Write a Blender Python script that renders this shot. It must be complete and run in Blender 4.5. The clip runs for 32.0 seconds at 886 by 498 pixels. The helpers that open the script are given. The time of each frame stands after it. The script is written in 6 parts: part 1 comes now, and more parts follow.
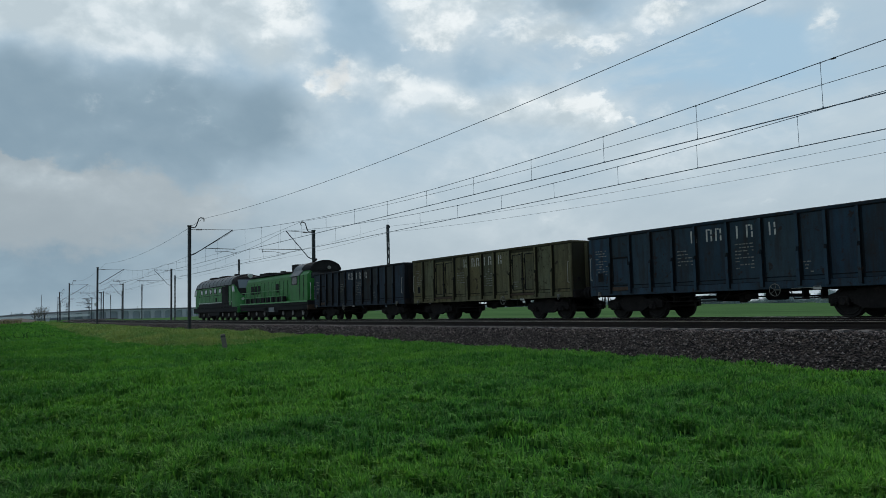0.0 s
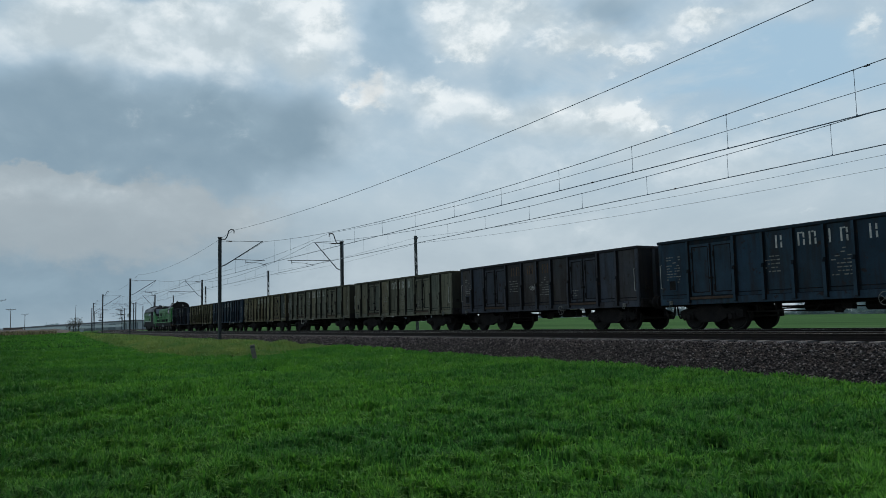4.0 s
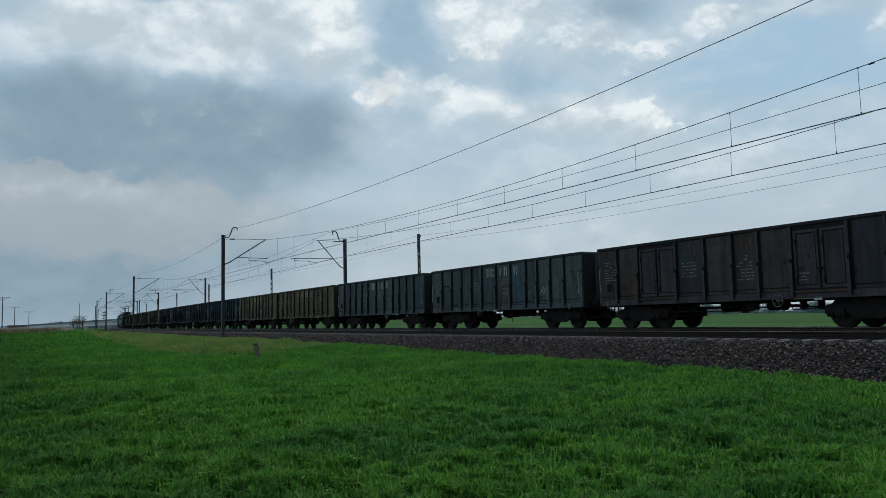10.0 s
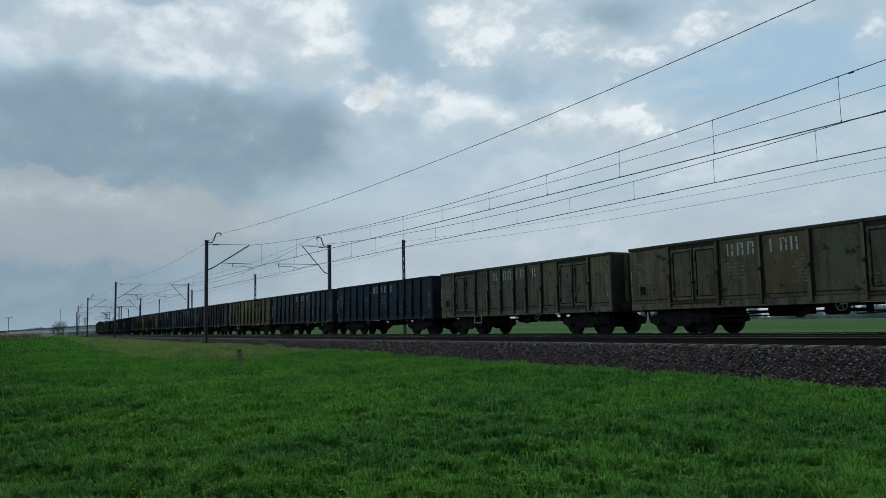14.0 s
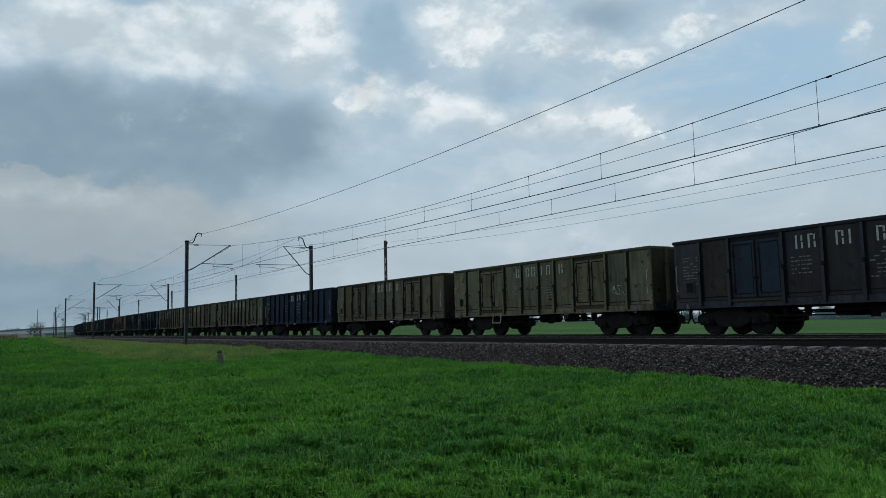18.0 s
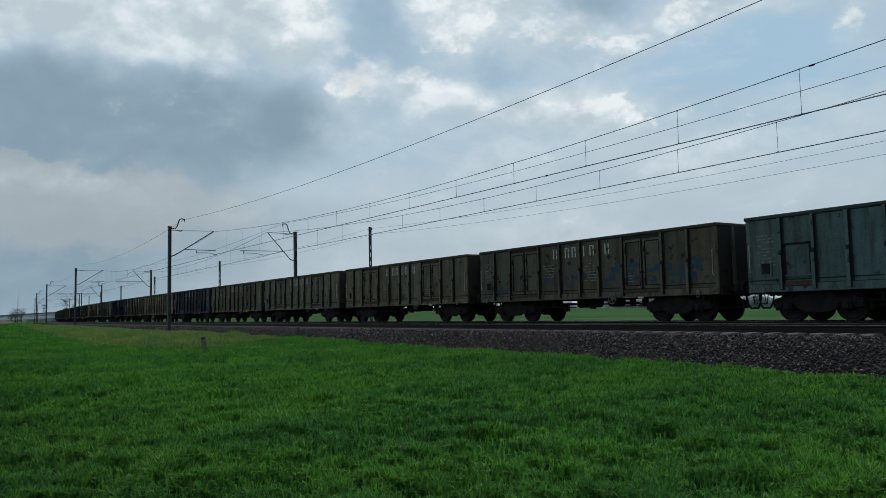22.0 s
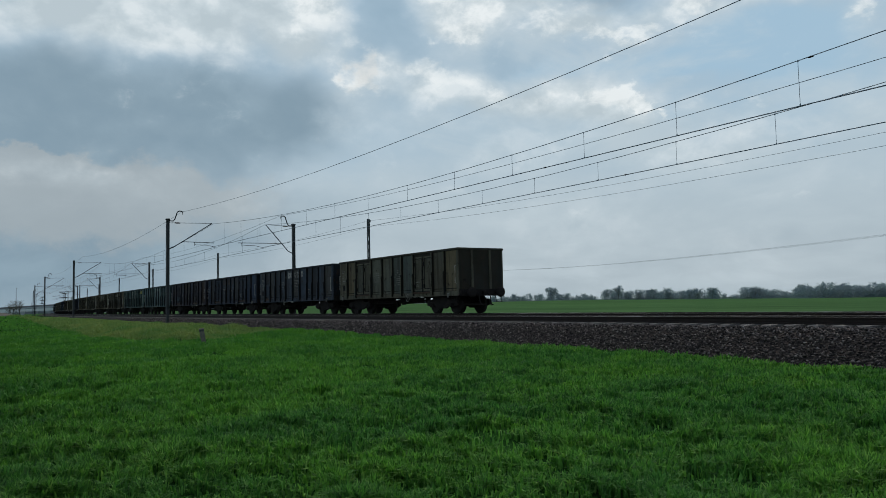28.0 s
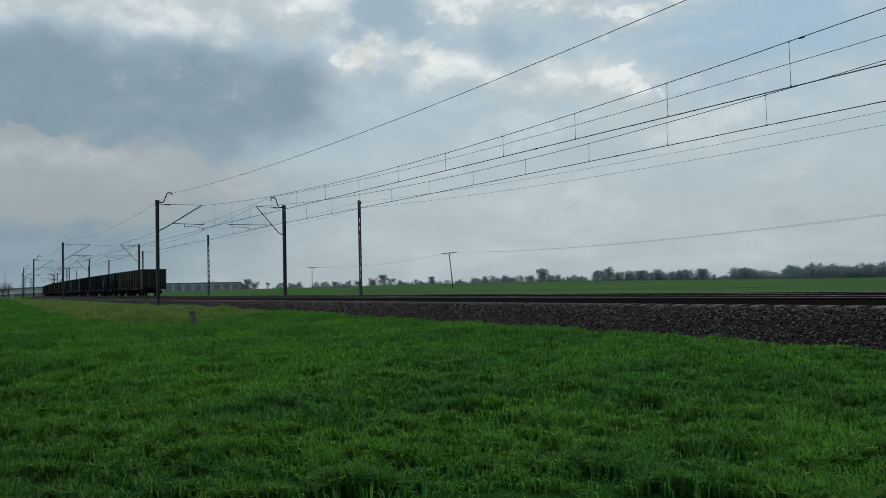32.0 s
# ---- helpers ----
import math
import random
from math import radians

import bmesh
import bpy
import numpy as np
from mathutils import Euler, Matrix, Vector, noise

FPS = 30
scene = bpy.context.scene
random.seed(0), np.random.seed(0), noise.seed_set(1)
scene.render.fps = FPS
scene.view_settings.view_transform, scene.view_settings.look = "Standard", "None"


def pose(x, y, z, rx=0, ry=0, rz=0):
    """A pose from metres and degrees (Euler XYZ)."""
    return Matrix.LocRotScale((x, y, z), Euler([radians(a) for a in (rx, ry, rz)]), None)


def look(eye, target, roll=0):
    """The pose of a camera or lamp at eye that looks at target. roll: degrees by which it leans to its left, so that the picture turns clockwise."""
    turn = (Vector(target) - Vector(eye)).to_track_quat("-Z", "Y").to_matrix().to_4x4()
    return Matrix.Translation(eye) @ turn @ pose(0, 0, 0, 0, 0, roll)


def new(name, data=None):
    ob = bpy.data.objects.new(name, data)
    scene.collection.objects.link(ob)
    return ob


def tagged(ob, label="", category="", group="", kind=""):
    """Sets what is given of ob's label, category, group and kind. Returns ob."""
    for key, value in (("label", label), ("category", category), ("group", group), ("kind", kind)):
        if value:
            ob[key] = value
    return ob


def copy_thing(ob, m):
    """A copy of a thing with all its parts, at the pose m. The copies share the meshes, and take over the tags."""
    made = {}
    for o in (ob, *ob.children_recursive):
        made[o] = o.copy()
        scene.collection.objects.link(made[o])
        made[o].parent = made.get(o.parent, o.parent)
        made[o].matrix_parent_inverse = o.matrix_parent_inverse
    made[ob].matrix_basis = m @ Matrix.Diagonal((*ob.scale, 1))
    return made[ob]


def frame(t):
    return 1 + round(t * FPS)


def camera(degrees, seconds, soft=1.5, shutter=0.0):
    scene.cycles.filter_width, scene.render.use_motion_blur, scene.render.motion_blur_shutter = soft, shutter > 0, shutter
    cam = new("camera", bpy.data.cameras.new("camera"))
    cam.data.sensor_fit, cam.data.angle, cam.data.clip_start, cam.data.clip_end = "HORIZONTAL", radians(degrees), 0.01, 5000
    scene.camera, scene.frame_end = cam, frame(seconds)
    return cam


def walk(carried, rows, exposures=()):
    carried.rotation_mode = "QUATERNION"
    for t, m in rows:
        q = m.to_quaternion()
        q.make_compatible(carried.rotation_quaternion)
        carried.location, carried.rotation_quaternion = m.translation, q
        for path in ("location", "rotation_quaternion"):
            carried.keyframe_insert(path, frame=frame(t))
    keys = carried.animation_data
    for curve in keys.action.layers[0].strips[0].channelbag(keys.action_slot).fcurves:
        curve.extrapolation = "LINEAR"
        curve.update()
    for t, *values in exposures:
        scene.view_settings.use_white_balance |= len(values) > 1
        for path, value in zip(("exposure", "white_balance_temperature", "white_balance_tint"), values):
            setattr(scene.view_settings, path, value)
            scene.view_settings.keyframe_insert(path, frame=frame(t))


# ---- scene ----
EYE = (0.0, 0.0, 0.545)
cam = camera(60.28, 32.0, soft=0.85)
PATH = [  # seconds, heading from the line of the rails, pitch, lean
    (0, 32.228, 4.493, -1.485), (0.5, 31.259, 4.523, -1.445), (1, 30.554, 4.542, -1.467), (1.5, 30.078, 4.572, -1.471),
    (2, 29.836, 4.663, -1.461), (2.5, 29.863, 4.839, -1.449), (3, 30.065, 5.069, -1.449), (3.5, 30.257, 5.281, -1.462),
    (5.5, 29.683, 5.622, -1.328), (6, 29.702, 5.630, -1.257), (6.5, 29.738, 5.635, -1.248), (7, 29.793, 5.636, -1.241),
    (7.5, 29.830, 5.595, -1.245), (8, 29.845, 5.471, -1.244), (8.5, 29.849, 5.328, -1.261), (9, 29.872, 5.245, -1.294),
    (9.5, 29.902, 5.218, -1.340), (10, 29.931, 5.230, -1.373), (10.5, 30.013, 5.266, -1.393), (11, 30.158, 5.314, -1.431),
    (11.5, 30.295, 5.345, -1.462), (12, 30.430, 5.382, -1.473), (12.5, 30.593, 5.460, -1.457), (13, 30.764, 5.538, -1.423),
    (13.5, 30.915, 5.604, -1.394), (14, 31.091, 5.643, -1.364), (14.5, 31.307, 5.673, -1.363), (16.5, 31.867, 5.962, -1.342),
    (17, 32.005, 5.910, -1.366), (17.5, 32.193, 5.800, -1.359), (18, 32.439, 5.689, -1.348), (18.5, 32.685, 5.548, -1.352),
    (19, 32.890, 5.378, -1.336), (19.5, 33.044, 5.224, -1.326), (20, 33.183, 5.092, -1.318), (20.5, 33.337, 4.971, -1.295),
    (21, 33.462, 4.843, -1.289), (21.5, 33.524, 4.736, -1.266), (22, 33.567, 4.653, -1.294), (22.5, 33.607, 4.602, -1.336),
    (23, 33.622, 4.622, -1.340), (23.5, 33.650, 4.699, -1.331), (24, 33.755, 4.763, -1.346), (24.5, 33.886, 4.762, -1.339),
    (25, 33.971, 4.706, -1.329), (25.5, 33.983, 4.624, -1.365), (27.5, 33.738, 4.273, -1.366), (28, 33.678, 4.055, -1.345),
    (28.5, 33.651, 3.781, -1.369), (29, 33.651, 3.540, -1.399), (29.5, 33.714, 3.355, -1.401), (30, 33.851, 3.178, -1.386),
    (30.5, 33.999, 2.995, -1.395), (31, 34.121, 2.863, -1.412), (31.5, 34.234, 2.765, -1.432), (32, 34.318, 2.643, -1.467),
]


def aim(heading, pitch, lean):
    h, p = radians(heading), radians(pitch)
    way = Vector((-math.cos(h) * math.cos(p), math.sin(h) * math.cos(p), math.sin(p)))
    return look(EYE, Vector(EYE) + way * 10, lean)


walk(cam, [(t, aim(h, p, r)) for t, h, p, r in PATH], exposures=[(0.0, -0.03, 6620, 10), (3.0, -0.05, 6600, 10), (9.0, -0.05, 6540, 10), (17.0, -0.08, 6540, 10), (20.0, -0.08, 6570, 10), (25.0, -0.05, 6610, 10), (28.0, -0.1, 6650, 10), (32.0, -0.14, 6850, 10)])

# ---- light ----
SUN_AZ, SUN_EL = 52.0, 52.0       # sun behind the train, above the cloud edge
sun_way = Vector((-math.cos(radians(SUN_AZ)) * math.cos(radians(SUN_EL)), math.sin(radians(SUN_AZ)) * math.cos(radians(SUN_EL)), math.sin(radians(SUN_EL))))
world = bpy.data.worlds.new("sky")
scene.world = world
world.use_nodes = True
wn, wl = world.node_tree.nodes, world.node_tree.links
sky = wn.new("ShaderNodeTexSky")
sky.sky_type, sky.sun_disc = "NISHITA", False
sky.sun_elevation, sky.sun_rotation = radians(SUN_EL), math.atan2(sun_way.x, sun_way.y)
sky.air_density, sky.dust_density = 1.0, 3.0
wl.new(sky.outputs[0], wn["Background"].inputs[0])
wn["Background"].inputs[1].default_value = 0.09
sun = new("sun", bpy.data.lights.new("sun", "SUN"))
sun.data.energy, sun.data.angle, sun.data.color = 1.0, radians(12), (1.0, 0.95, 0.86)
sun.matrix_world = look(sun_way * 100, (0, 0, 0))


# ---- materials ----
class Mat:
    """A node material with short ways to add nodes."""
    def __init__(self, name, rough=0.8, metal=0.0, spec=0.3):
        self.m = bpy.data.materials.new(name)
        self.m.use_nodes = True
        self.t = self.m.node_tree
        self.b = self.t.nodes["Principled BSDF"]
        self.b.inputs["Roughness"].default_value = rough
        self.b.inputs["Metallic"].default_value = metal
        self.b.inputs["Specular IOR Level"].default_value = spec

    def node(self, kind, **sets):
        n = self.t.nodes.new(kind)
        for k, v in sets.items():
            n.inputs[k].default_value = v
        return n

    def link(self, a, b):
        self.t.links.new(a, b)

    def coords(self, scale=(1, 1, 1), kind="Object"):
        c, m = self.t.nodes.new("ShaderNodeTexCoord"), self.t.nodes.new("ShaderNodeMapping")
        m.inputs["Scale"].default_value = scale
        self.link(c.outputs[kind], m.inputs[0])
        return m.outputs[0]

    def noise(self, scale, detail=4, rough=0.6, vec=None, dist=0.0):
        n = self.node("ShaderNodeTexNoise", Scale=scale, Detail=detail, Roughness=rough, Distortion=dist)
        if vec is not None:
            self.link(vec, n.inputs["Vector"])
        return n.outputs["Fac"]

    def ramp(self, fac, stops):
        r = self.t.nodes.new("ShaderNodeValToRGB")
        e = r.color_ramp.elements
        while len(e) < len(stops):
            e.new(0.5)
        for el, (p, c) in zip(e, stops):
            el.position, el.color = p, (*c, 1) if len(c) == 3 else c
        self.link(fac, r.inputs[0])
        return r.outputs[0]

    def mix(self, fac, a, b, mode="MIX"):
        n = self.t.nodes.new("ShaderNodeMix")
        n.data_type, n.blend_type = "RGBA", mode
        for sock, v in ((n.inputs[0], fac), (n.inputs[6], a), (n.inputs[7], b)):
            if isinstance(v, (int, float)):
                sock.default_value = v
            elif isinstance(v, tuple):
                sock.default_value = (*v, 1)
            else:
                self.link(v, sock)
        return n.outputs[2]

    def math(self, op, a, b=0.0, clamp=False):
        n = self.t.nodes.new("ShaderNodeMath")
        n.operation, n.use_clamp = op, clamp
        for sock, v in zip(n.inputs, (a, b)):
            if isinstance(v, (int, float)):
                sock.default_value = v
            else:
                self.link(v, sock)
        return n.outputs[0]

    def bump(self, height, strength=0.3, dist=0.02):
        n = self.node("ShaderNodeBump", Strength=strength, Distance=dist)
        self.link(height, n.inputs["Height"])
        self.link(n.outputs[0], self.b.inputs["Normal"])

    def color(self, sock):
        if isinstance(sock, tuple):
            self.b.inputs["Base Color"].default_value = (*sock, 1)
        else:
            self.link(sock, self.b.inputs["Base Color"])
        return self


def speckled(name, stops, scale=8.0, rough=0.8, metal=0.0, spec=0.3, bump=0.3, dist=0.01, fine=6.0, kind="Object"):
    """A material whose colour runs over stops by coarse and fine noise."""
    m = Mat(name, rough, metal, spec)
    v = m.coords(kind=kind)
    big, small = m.noise(scale, 5, 0.65, v), m.noise(scale * fine, 3, 0.6, v)
    f = m.math("ADD", m.math("MULTIPLY", big, 0.65), m.math("MULTIPLY", small, 0.35))
    m.color(m.ramp(f, stops))
    m.bump(small, bump, dist)
    return m.m


def wagon_paint():
    m = Mat("worn_wagon_paint", 0.78, 0.0, 0.1)
    info = m.t.nodes.new("ShaderNodeObjectInfo")
    v = m.coords()
    shift = m.t.nodes.new("ShaderNodeVectorMath")
    shift.operation = "ADD"
    m.link(v, shift.inputs[0])
    rnd = m.t.nodes.new("ShaderNodeCombineXYZ")
    for i in range(3):
        m.link(m.math("MULTIPLY", info.outputs["Random"], 40 + 17 * i), rnd.inputs[i])
    m.link(rnd.outputs[0], shift.inputs[1])
    p = shift.outputs[0]
    tall = m.t.nodes.new("ShaderNodeMapping")
    tall.inputs["Scale"].default_value = (4, 4, 0.5)
    m.link(p, tall.inputs[0])
    streak = m.noise(1.0, 4, 0.6, tall.outputs[0])
    blot, grain = m.noise(1.1, 6, 0.7, p), m.noise(26, 3, 0.6, p)
    c = m.mix(m.ramp(blot, [(0.3, (0, 0, 0)), (0.75, (1, 1, 1))]), info.outputs["Color"], m.mix(1.0, info.outputs["Color"], (0.62, 0.6, 0.56), "MULTIPLY"))
    cool = m.ramp(m.noise(0.42, 4, 0.6, p), [(0.46, (0, 0, 0)), (0.66, (1, 1, 1))])
    c = m.mix(m.math("MULTIPLY", cool, 0.36), c, m.mix(0.5, m.mix(1.0, info.outputs["Color"], (0.75, 0.95, 1.15), "MULTIPLY"), (0.02, 0.05, 0.075)))
    c = m.mix(m.math("MULTIPLY", m.ramp(streak, [(0.46, (0, 0, 0)), (0.68, (1, 1, 1))]), 0.6), c, (0.036, 0.027, 0.021))
    rust = m.ramp(m.math("ADD", m.math("MULTIPLY", m.noise(2.7, 7, 0.66, p), 0.85), m.math("MULTIPLY", grain, 0.15)), [(0.585, (0, 0, 0)), (0.625, (1, 1, 1))])
    c = m.mix(m.math("MULTIPLY", rust, 0.85), c, (0.04, 0.028, 0.021))
    chips = m.ramp(m.noise(7.0, 4, 0.6, p), [(0.64, (0, 0, 0)), (0.67, (1, 1, 1))])
    c = m.mix(m.math("MULTIPLY", chips, 0.4), c, (0.05, 0.032, 0.022))
    c = m.mix(m.math("MULTIPLY", m.ramp(grain, [(0.35, (1, 1, 1)), (0.6, (0, 0, 0))]), 0.25), c, (0.03, 0.027, 0.024))
    m.color(c)
    m.bump(blot, 0.35, 0.03)
    return m.m


PAINT = wagon_paint()
UNDER = speckled("sooty_running_gear", [(0.3, (0.012, 0.0115, 0.0115)), (0.55, (0.023, 0.0205, 0.0195)), (0.8, (0.068, 0.052, 0.042))], 3.0, 0.9, 0.0, 0.08)
RUSTY = speckled("rusty_steel", [(0.3, (0.04, 0.026, 0.018)), (0.6, (0.085, 0.055, 0.038)), (0.8, (0.17, 0.13, 0.1))], 3.0, 0.85)
WHEELM = speckled("worn_wheel_steel", [(0.3, (0.009, 0.009, 0.009)), (0.7, (0.03, 0.027, 0.025))], 4.0, 0.7, 0.0, 0.1)
MARK = speckled("weathered_white_lettering", [(0.3, (0.09, 0.09, 0.08)), (0.42, (0.4, 0.39, 0.35)), (0.7, (0.72, 0.71, 0.64))], 6.0, 0.7)
DIMMARK = speckled("faded_stencil_markings", [(0.35, (0.07, 0.07, 0.062)), (0.5, (0.19, 0.19, 0.165)), (0.7, (0.38, 0.37, 0.32))], 9.0, 0.75)
RUSTMARK = speckled("rust_stained_lettering", [(0.4, (0.04, 0.032, 0.027)), (0.55, (0.13, 0.075, 0.038)), (0.75, (0.2, 0.12, 0.06))], 5.0, 0.8)
PEELED = speckled("dark_peeled_paint", [(0.3, (0.018, 0.022, 0.025)), (0.7, (0.045, 0.05, 0.05))], 4.0, 0.85, 0.0, 0.1)
YELLOWM = speckled("yellow_spray_paint", [(0.35, (0.3, 0.3, 0.08)), (0.7, (0.55, 0.52, 0.2))], 9.0, 0.6)
BLUEM = speckled("blue_spray_paint", [(0.35, (0.026, 0.036, 0.044)), (0.5, (0.03, 0.055, 0.075)), (0.7, (0.036, 0.078, 0.115))], 5.0, 0.6)
STEEL = speckled("dark_painted_mast_steel", [(0.3, (0.035, 0.04, 0.043)), (0.7, (0.075, 0.08, 0.085))], 2.0, 0.6, 0.2)
GALV = speckled("dull_grey_steel_tube", [(0.3, (0.05, 0.055, 0.06)), (0.7, (0.12, 0.13, 0.14))], 5.0, 0.5, 0.5)
# blue-grey: the sky's reflection is put into the wire colour
WIREM = Mat("sky_tinted_oxidised_copper", 0.45, 0.4).color((0.15, 0.185, 0.225)).m
PORC = Mat("brown_glazed_porcelain", 0.2, 0.0, 0.5).color((0.06, 0.03, 0.02)).m
RAILM = speckled("rail_steel_with_brown_rust", [(0.3, (0.012, 0.009, 0.008)), (0.7, (0.032, 0.022, 0.018))], 3.0, 0.7, 0.3)
RAILTOP = speckled("polished_rail_head", [(0.3, (0.22, 0.22, 0.22)), (0.7, (0.36, 0.36, 0.35))], 6.0, 0.3, 0.9)
CONC = speckled("weathered_concrete", [(0.3, (0.16, 0.15, 0.14)), (0.7, (0.34, 0.33, 0.31))], 2.5, 0.9)
# far bridge tones: haze, sun and shade are put into these colours
WHITECONC = speckled("hazed_pale_concrete", [(0.3, (0.36, 0.40, 0.43)), (0.7, (0.48, 0.52, 0.55))], 0.2, 0.85)
PALEWALL = speckled("sunlit_pale_wall", [(0.3, (0.58, 0.62, 0.64)), (0.7, (0.7, 0.73, 0.75))], 0.2, 0.85)
SHADEDWALL = speckled("shaded_blue_grey_wall", [(0.3, (0.25, 0.30, 0.335)), (0.7, (0.33, 0.38, 0.41))], 0.15, 0.9)
BRIDGEGREY = speckled("hazy_grey_brown_concrete", [(0.3, (0.13, 0.14, 0.15)), (0.7, (0.2, 0.21, 0.22))], 0.3, 0.9)
OLDWOOD = speckled("tarred_pole_wood", [(0.3, (0.05, 0.04, 0.035)), (0.7, (0.13, 0.11, 0.09))], 3.0, 0.9)
LOCOGREEN = speckled("bright_green_locomotive_paint", [(0.25, (0.016, 0.11, 0.022)), (0.55, (0.028, 0.205, 0.035)), (0.8, (0.045, 0.25, 0.05))], 1.2, 0.5, 0.0, 0.3, 0.05)
LOCOGREY = speckled("grey_roof_paint", [(0.3, (0.12, 0.135, 0.14)), (0.7, (0.25, 0.27, 0.275))], 1.5, 0.6)
LOCODEEP = speckled("weathered_green_locomotive_paint", [(0.25, (0.02, 0.12, 0.03)), (0.55, (0.036, 0.215, 0.05)), (0.8, (0.06, 0.26, 0.075))], 1.2, 0.5, 0.0, 0.3, 0.05)
LOCODARK = speckled("dark_grey_locomotive_frame", [(0.3, (0.009, 0.009, 0.01)), (0.7, (0.028, 0.027, 0.027))], 2.0, 0.8, 0.0, 0.15)
LOCOWHITE = speckled("off_white_paint_band", [(0.3, (0.5, 0.52, 0.5)), (0.7, (0.66, 0.68, 0.66))], 2.0, 0.5)
# locomotive green made paler: light on rails and hinges is put into the colour
LOCOPALE = speckled("lit_green_handrail_paint", [(0.3, (0.07, 0.26, 0.085)), (0.7, (0.15, 0.38, 0.17))], 3.0, 0.5)
GLASS = Mat("dark_cab_glass", 0.25, 0.0, 0.3).color((0.015, 0.02, 0.025)).m
# pale base colour stands for sky reflected in and seen through the glass
SCREEN = Mat("sky_toned_windscreen_glass", 0.12, 0.0, 0.6).color((0.16, 0.2, 0.215)).m
LAMPG = Mat("headlamp_lens", 0.1, 0.0, 0.6).color((0.5, 0.52, 0.5)).m
EARTH = speckled("bare_brown_earth", [(0.3, (0.07, 0.068, 0.058)), (0.5, (0.11, 0.102, 0.088)), (0.7, (0.17, 0.16, 0.14))], 0.8, 0.95)
BARK = speckled("grey_brown_bark", [(0.3, (0.05, 0.045, 0.04)), (0.7, (0.11, 0.1, 0.09))], 1.5, 0.9)


def blade_mat(name, stops, tint, strips=False, even=None):
    m = Mat(name, 0.68, 0.0, 0.14)
    g = m.t.nodes.new("ShaderNodeNewGeometry")
    v = m.coords()
    patch = m.noise(0.45, 4, 0.6, v)
    a = m.ramp(g.outputs["Random Per Island"], stops)
    if even:
        # farther along the field the stand is more even
        along_x = m.t.nodes.new("ShaderNodeSeparateXYZ")
        m.link(v, along_x.inputs[0])
        mr = m.t.nodes.new("ShaderNodeMapRange")
        for i, k in enumerate((-8.0, -32.0, 0.0, 0.93)):
            mr.inputs[1 + i].default_value = k
        m.link(along_x.outputs[0], mr.inputs[0])
        a = m.mix(mr.outputs[0], a, even)
    c = m.mix(m.ramp(patch, [(0.4, (0, 0, 0)), (0.62, (0.85, 0.85, 0.85))]), a, m.mix(1.0, a, tint, "MULTIPLY"))
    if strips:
        # the blades turn paler towards the line, in wavering bands along the drilled rows
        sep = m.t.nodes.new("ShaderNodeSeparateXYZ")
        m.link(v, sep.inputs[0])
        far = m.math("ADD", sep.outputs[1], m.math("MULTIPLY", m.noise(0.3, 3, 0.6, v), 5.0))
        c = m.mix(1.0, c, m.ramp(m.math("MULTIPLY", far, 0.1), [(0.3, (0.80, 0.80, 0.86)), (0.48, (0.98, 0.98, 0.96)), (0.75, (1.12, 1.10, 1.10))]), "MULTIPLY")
    m.color(c)
    thin = m.t.nodes.new("ShaderNodeBsdfTranslucent")
    m.link(m.mix(1.0, c, (0.95, 1.1, 0.75), "MULTIPLY"), thin.inputs[0])
    mx = m.t.nodes.new("ShaderNodeMixShader")
    mx.inputs[0].default_value = 0.34
    m.link(m.b.outputs[0], mx.inputs[1])
    m.link(thin.outputs[0], mx.inputs[2])
    m.link(mx.outputs[0], m.t.nodes["Material Output"].inputs[0])
    return m.m


def field_mat(name, stops, near=True):
    m = Mat(name, 1.0, 0.0, 0.0)
    v = m.coords()
    f = m.math("ADD", m.math("MULTIPLY", m.noise(0.09, 5, 0.6, v), 0.5), m.math("MULTIPLY", m.noise(2.2 if near else 0.5, 6, 0.7, v), 0.5))
    sep = m.t.nodes.new("ShaderNodeSeparateXYZ")
    m.link(v, sep.inputs[0])
    mr = m.t.nodes.new("ShaderNodeMapRange")
    for i, k in enumerate((23.0, 30.0)):
        mr.inputs[1 + i].default_value = k
    m.link(sep.outputs[1], mr.inputs[0])
    rows = m.t.nodes.new("ShaderNodeMapping")
    rows.inputs["Scale"].default_value = (0.01, 0.05, 1.0)
    m.link(v, rows.inputs[0])
    # beyond the tracks, distance haze is put into the paler field tone
    hazed_crop = m.ramp(m.math("ADD", m.math("MULTIPLY", f, 0.6), m.math("MULTIPLY", m.noise(1.0, 4, 0.6, rows.outputs[0]), 0.4)), [(0.38, (0.050, 0.106, 0.045)), (0.5, (0.066, 0.142, 0.056)), (0.62, (0.086, 0.181, 0.07))])
    m.color(m.mix(mr.outputs[0], m.ramp(f, stops), hazed_crop))
    m.bump(m.noise(9.0, 4, 0.7, v), 0.8, 0.08)
    return m.m


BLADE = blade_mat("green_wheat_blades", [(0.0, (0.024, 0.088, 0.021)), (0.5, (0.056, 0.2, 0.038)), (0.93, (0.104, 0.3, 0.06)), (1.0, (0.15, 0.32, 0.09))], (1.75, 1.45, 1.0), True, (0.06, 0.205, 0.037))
VERGE = blade_mat("rough_verge_grass", [(0.0, (0.07, 0.175, 0.04)), (0.5, (0.145, 0.315, 0.07)), (0.85, (0.25, 0.41, 0.12)), (1.0, (0.40, 0.41, 0.23))], (1.85, 1.22, 1.3), False, (0.14, 0.262, 0.078))
REED = blade_mat("dry_brown_reeds", [(0.0, (0.12, 0.10, 0.07)), (0.6, (0.2, 0.165, 0.11)), (1.0, (0.3, 0.26, 0.18))], (0.9, 0.9, 0.9))
